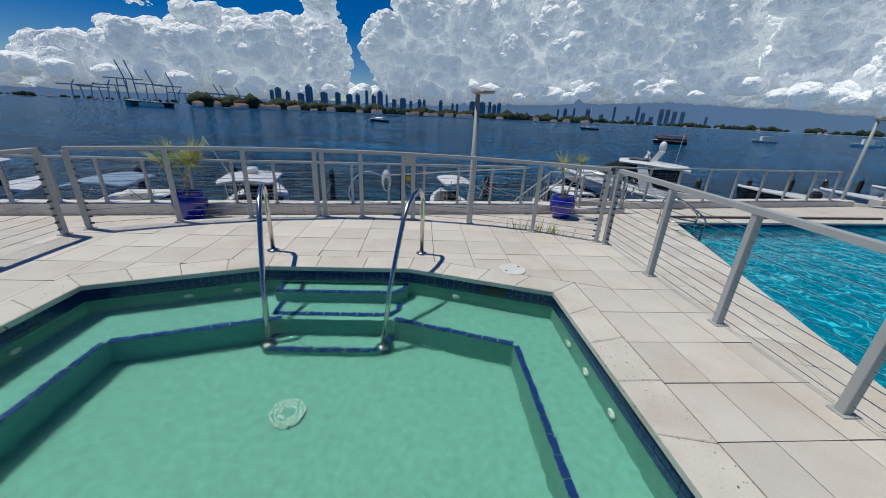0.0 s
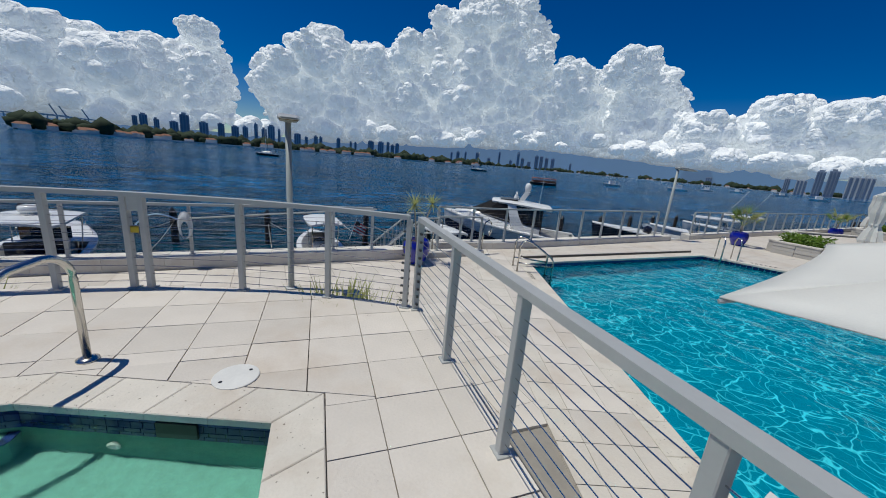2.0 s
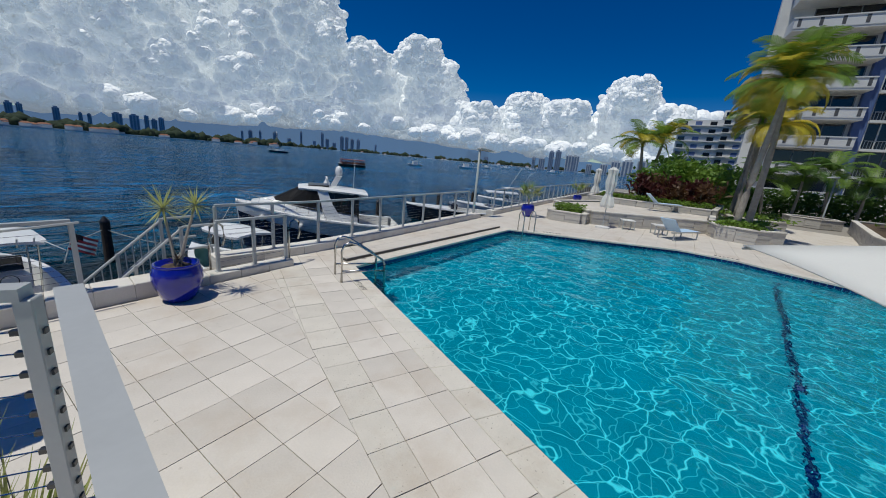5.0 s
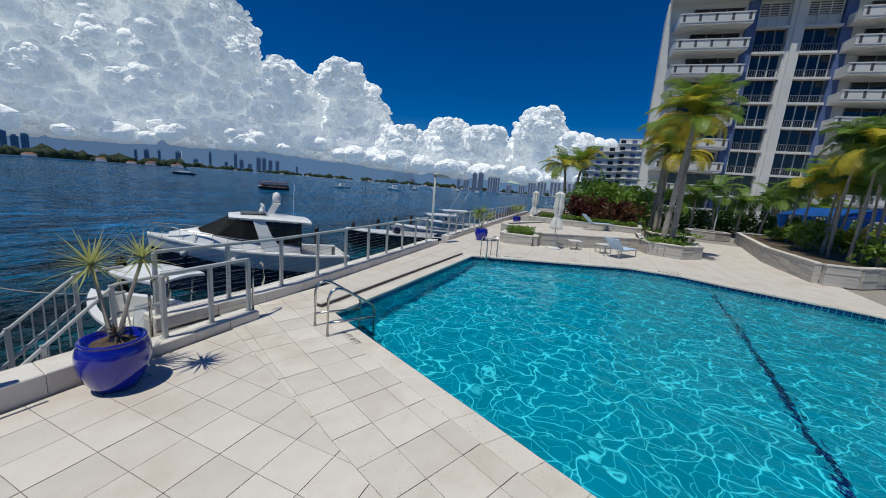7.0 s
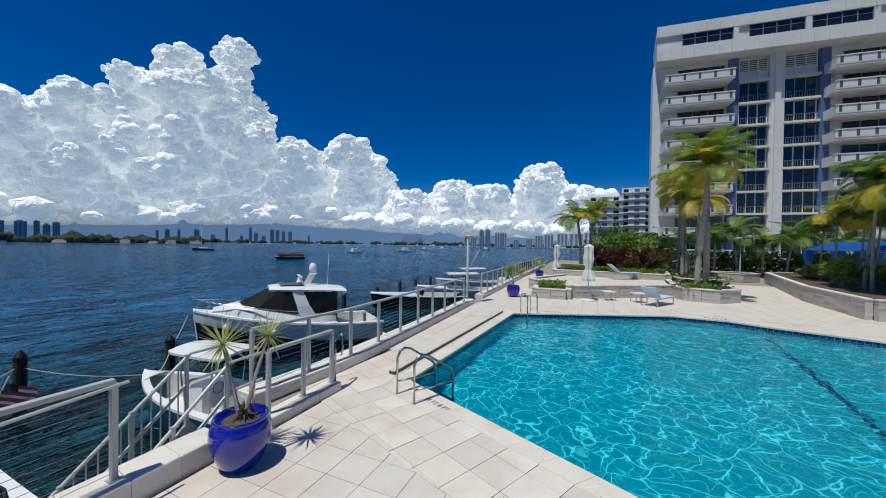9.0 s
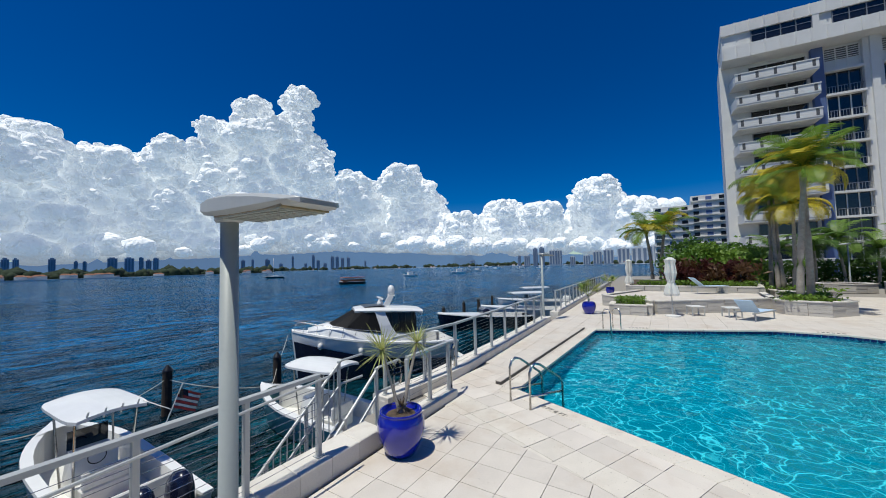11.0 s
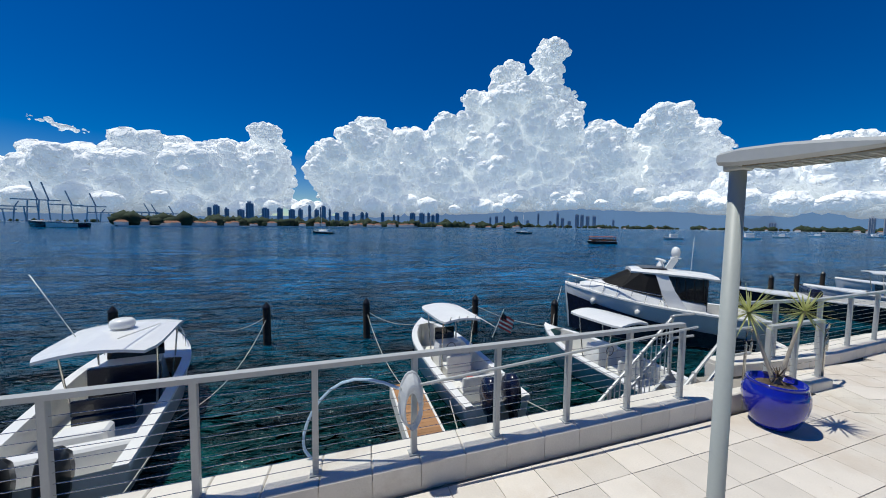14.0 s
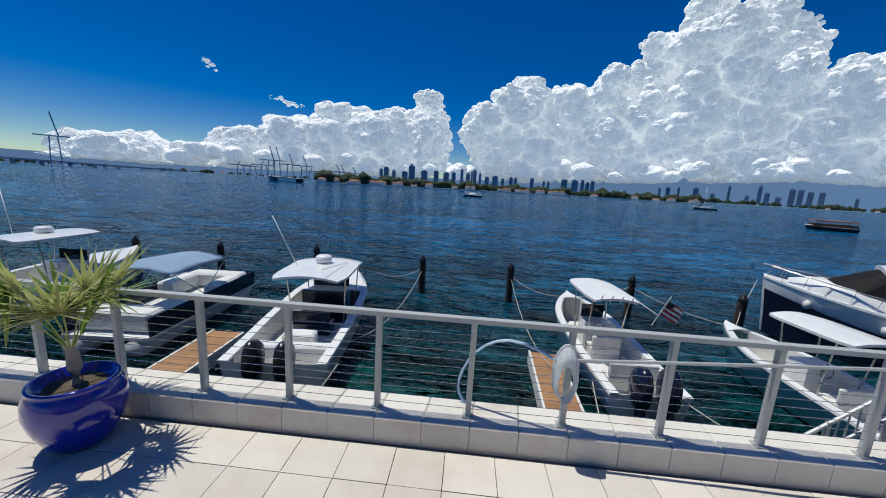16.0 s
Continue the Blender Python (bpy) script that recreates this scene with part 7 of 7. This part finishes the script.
def plain_tower(x, y, yaw, w_, d, h_, floors, bays, label):
    e = empty("apartment_building", x, y, DECK, yaw)
    bx("wall", -w_ / 2, w_ / 2, 0, d, 0, h_, CONC, e)
    for i in range(floors):
        z = h_ * (i + 0.3) / floors
        for j in range(bays):
            x0 = -w_ / 2 + w_ * (j + 0.15) / bays
            bx("window", x0, x0 + 0.45 * w_ / bays, -0.08, 0.02, z, z + 0.5 * h_ / floors, PAINT_BLUE if j % 2 else GLASS, e)
        bx("balcony", -w_ / 2, w_ / 2, -0.7, 0.0, z - 0.12 * h_ / floors, z - 0.02, CONC, e)
    return tagged(e, label, "building", "far buildings")


plain_tower(150, 19.5, -82, 12, 14, 22, 9, 3, "white balconied tower with blue glass further along the shore")
plain_tower(165, 9, -85, 12, 14, 27, 10, 3, "white balconied tower further along the shore")
plain_tower(120, 1.0, -86, 6, 14, 36, 12, 2, "slim pale tower behind the apartment building")
dk = empty("marina_dock", 62, 24, SEA, 10)
for i in range(6):
    bm = B()
    beam(bm, (i * 2.5, 0, -1), (i * 2.5, 0, 2.6), 0.3, 0.3)
    part("post", bm, TIMBER, dk)
bm = B()
box(bm, -1, 14, -2, 2, 1.1, 1.3)
part("deck_board", bm, TIMBER, dk)
tagged(dk, "dark timber dock on posts further along the shore", "dock")


# ---- grey control box hung on the pool side of the spa railing ----
cbx = empty("control_box", 2.86, 1.1, 0.40)
bm = B()
loft(bm, [[(x, y, z) for x, z in ((-0.09, 0.0), (-0.09, 0.34), (0.02, 0.40), (0.16, 0.36), (0.16, 0.0), (-0.09, 0.0))] for y in (-0.42, 0.26)])
bmesh.ops.remove_doubles(bm, verts=bm.verts, dist=0.0005)
bmesh.ops.recalc_face_normals(bm, faces=bm.faces)
part("housing", bm, STEEL, cbx)
bm = B()
box(bm, -0.105, -0.09, -0.40, 0.24, 0.02, 0.07)
box(bm, -0.105, -0.09, -0.40, 0.24, 0.29, 0.335)
box(bm, -0.105, -0.09, -0.40, -0.35, 0.07, 0.29)
box(bm, -0.105, -0.09, 0.19, 0.24, 0.07, 0.29)
part("bezel", bm, POLE, cbx)
bm = B()
box(bm, -0.098, -0.088, -0.34, 0.18, 0.075, 0.285)
part("panel", bm, LOUVRE, cbx, "dark recessed panel")
bm = B()
tube(bm, [(0.03, -0.3, 0.405), (0.03, -0.3, 0.43), (0.03, 0.15, 0.43), (0.03, 0.15, 0.405)], 0.012, 8)
part("handle", bm, CHROME, cbx)
for y in (-0.36, 0.2):
    bm = B()
    beam(bm, (0.0, y, 0.38), (-0.15, y, 0.53), 0.03, 0.03)
    part("bracket", bm, STEEL, cbx)
tagged(cbx, "grey metal control box with a dark panel on the railing", "control box")


# ---- paving, last ----
def paving(parent, cells, z, pieces, material, name="tile", gap=0.004, near=None, band=None):
    """Stone tiles: those in the near stretch are pieces, the others one sheet of tiles."""
    rest = B()
    count = 0
    for poly in cells:
        poly = shrink(poly, gap)
        c = (sum(p[0] for p in poly) / len(poly), sum(p[1] for p in poly) / len(poly))
        if near and near(*c) and count < pieces:
            bm = B()
            slab(bm, [(p[0] - c[0], p[1] - c[1]) for p in poly], -0.034, 0)
            o = part(name, bm, PITTED if band and band(*c) else material, parent)
            o.location = (c[0], c[1], z + 0.0012 * math.sin(count * 2.4))
            count += 1
        else:
            slab(rest, poly, z - 0.034, z)
    o = part(name + "_field", rest, material, parent)
    o["kind"] = "stuff"


def grid(x0, x1, y0, y1, px, py, ox, oy, ang=0.0):
    """Square cells of a grid through (ox, oy), turned by ang."""
    c, s = math.cos(ang), math.sin(ang)
    R = 1.5 * max(x1 - x0, y1 - y0)
    out = []
    n, m = int(R / px) + 1, int(R / py) + 1
    cx, cy = (x0 + x1) / 2, (y0 + y1) / 2
    u0, v0 = round(((cx - ox) * c + (cy - oy) * s) / px), round((-(cx - ox) * s + (cy - oy) * c) / py)
    box_ = [(x0, y0), (x0, y1), (x1, y1), (x1, y0)]
    for i in range(-n, n):
        for j in range(-m, m):
            a, b = (u0 + i) * px, (v0 + j) * py
            poly = [(ox + u * c - v * s, oy + u * s + v * c) for u, v in ((a, b), (a + px, b), (a + px, b + py), (a, b + py))]
            if max(p[0] for p in poly) < x0 or min(p[0] for p in poly) > x1 or max(p[1] for p in poly) < y0 or min(p[1] for p in poly) > y1:
                continue
            poly = inside(poly, box_)
            if len(poly) > 2 and abs(area(poly)) > 0.004:
                out.append(poly)
    return out


def coping(parent, ring, width, z0, z1, step, material, near=None):
    """Bullnosed stones round a basin."""
    outer = outset(ring, width)
    inner = outset(ring, -0.025)
    for i in range(len(ring)):
        a, b = Vector(inner[i]), Vector(inner[(i + 1) % len(ring)])
        c, d = Vector(outer[i]), Vector(outer[(i + 1) % len(ring)])
        n = max(1, round((b - a).length / step))
        for k in range(n):
            f, g = (k + 0.004) / n, (k + 0.996) / n
            poly = [tuple(a.lerp(b, f)), tuple(c.lerp(d, f)), tuple(c.lerp(d, g)), tuple(a.lerp(b, g))]
            bm = B()
            prism(bm, poly, z0, z1)
            bmesh.ops.bevel(bm, geom=[e_ for e_ in bm.edges if all(v.co.z > z1 - 0.001 for v in e_.verts)], offset=0.006, segments=1, affect="EDGES")
            part("coping_stone", bm, material, parent)


SPA_OUT = outset(SPA, 0.27)
cells = []
for poly in grid(-4.05, 2.86, -2.5, 5.4, 0.435, 0.435, 1.73, 3.43):
    poly = inside(poly, [(p[0], p[1]) for p in SPA_DECK])
    if len(poly) > 2:
        cells += outside(poly, outset(SPA_OUT, 0.004))
paving(floor_spa, cells, 0.0, 260, STONE, near=lambda x, y: y > -0.2)
coping(floor_spa, SPA, 0.27, -0.045, 0.003, 0.42, PITTED)

POOL_OUT = outset(POOL, 0.30)
SPLIT = [(4.0, 3.5), (5.55, 9.1)]     # where the two paving directions meet
sd = Vector((SPLIT[1][0] - SPLIT[0][0], SPLIT[1][1] - SPLIT[0][1])).normalized()
sn = (sd.y, -sd.x)
WALK = [(-13.5, -5), (-13.5, kerb_y(-13.5) - 0.01), (4.0, kerb_y(4.0) - 0.01), (4.2, 10.2), (6.2, 10.2), (40, kerb2_y(40) - 0.01), (40, -5)]
cells = []
for poly in grid(2.9, 8.5, -3, 11, 0.455, 0.455, 6.35, 8.13, -0.325):
    poly = half(poly, SPLIT[0], sn)
    if len(poly) > 2:
        cells += outside(poly, outset(POOL_OUT, 0.004))
cells = [inside(p, [(2.9, -3), (2.9, 9.25), (4.35, 10.2), (6.2, 10.2), (8.5, kerb2_y(8.5)), (8.5, -3)]) for p in cells]
for poly in grid(-9, 6.2, 3.4, 10.2, 0.455, 0.455, 0.2, 8.78, 0.1175):
    poly = half(poly, SPLIT[0], (-sn[0], -sn[1]))
    if len(poly) > 2:
        poly = half(poly, (0, kerb_y(0) - 0.05), (0.118, -1))
    if len(poly) > 2:
        cells += outside(poly, [(p[0], p[1]) for p in BED])
cells = [p for p in cells if len(p) > 2 and abs(area(p)) > 0.003]
far = []
for poly in grid(8.5, 34, -3, 14, 0.62, 0.62, 8.5, 9.9, 0.12):
    poly = half(poly, (7.08, kerb2_y(7.08)), (0.156, -1))
    if len(poly) > 2:
        far += outside(poly, outset(POOL_OUT, 0.004))
paving(floor_pool, cells + far, DECK, 300, STONE, near=lambda x, y: (-5 < x < 8 and y > 3), band=lambda x, y: 0 < (x - SPLIT[0][0]) * sd.y - (y - SPLIT[0][1]) * sd.x < 0.5)
coping(floor_pool, POOL, 0.30, DECK - 0.05, DECK + 0.003, 0.45, PITTED)
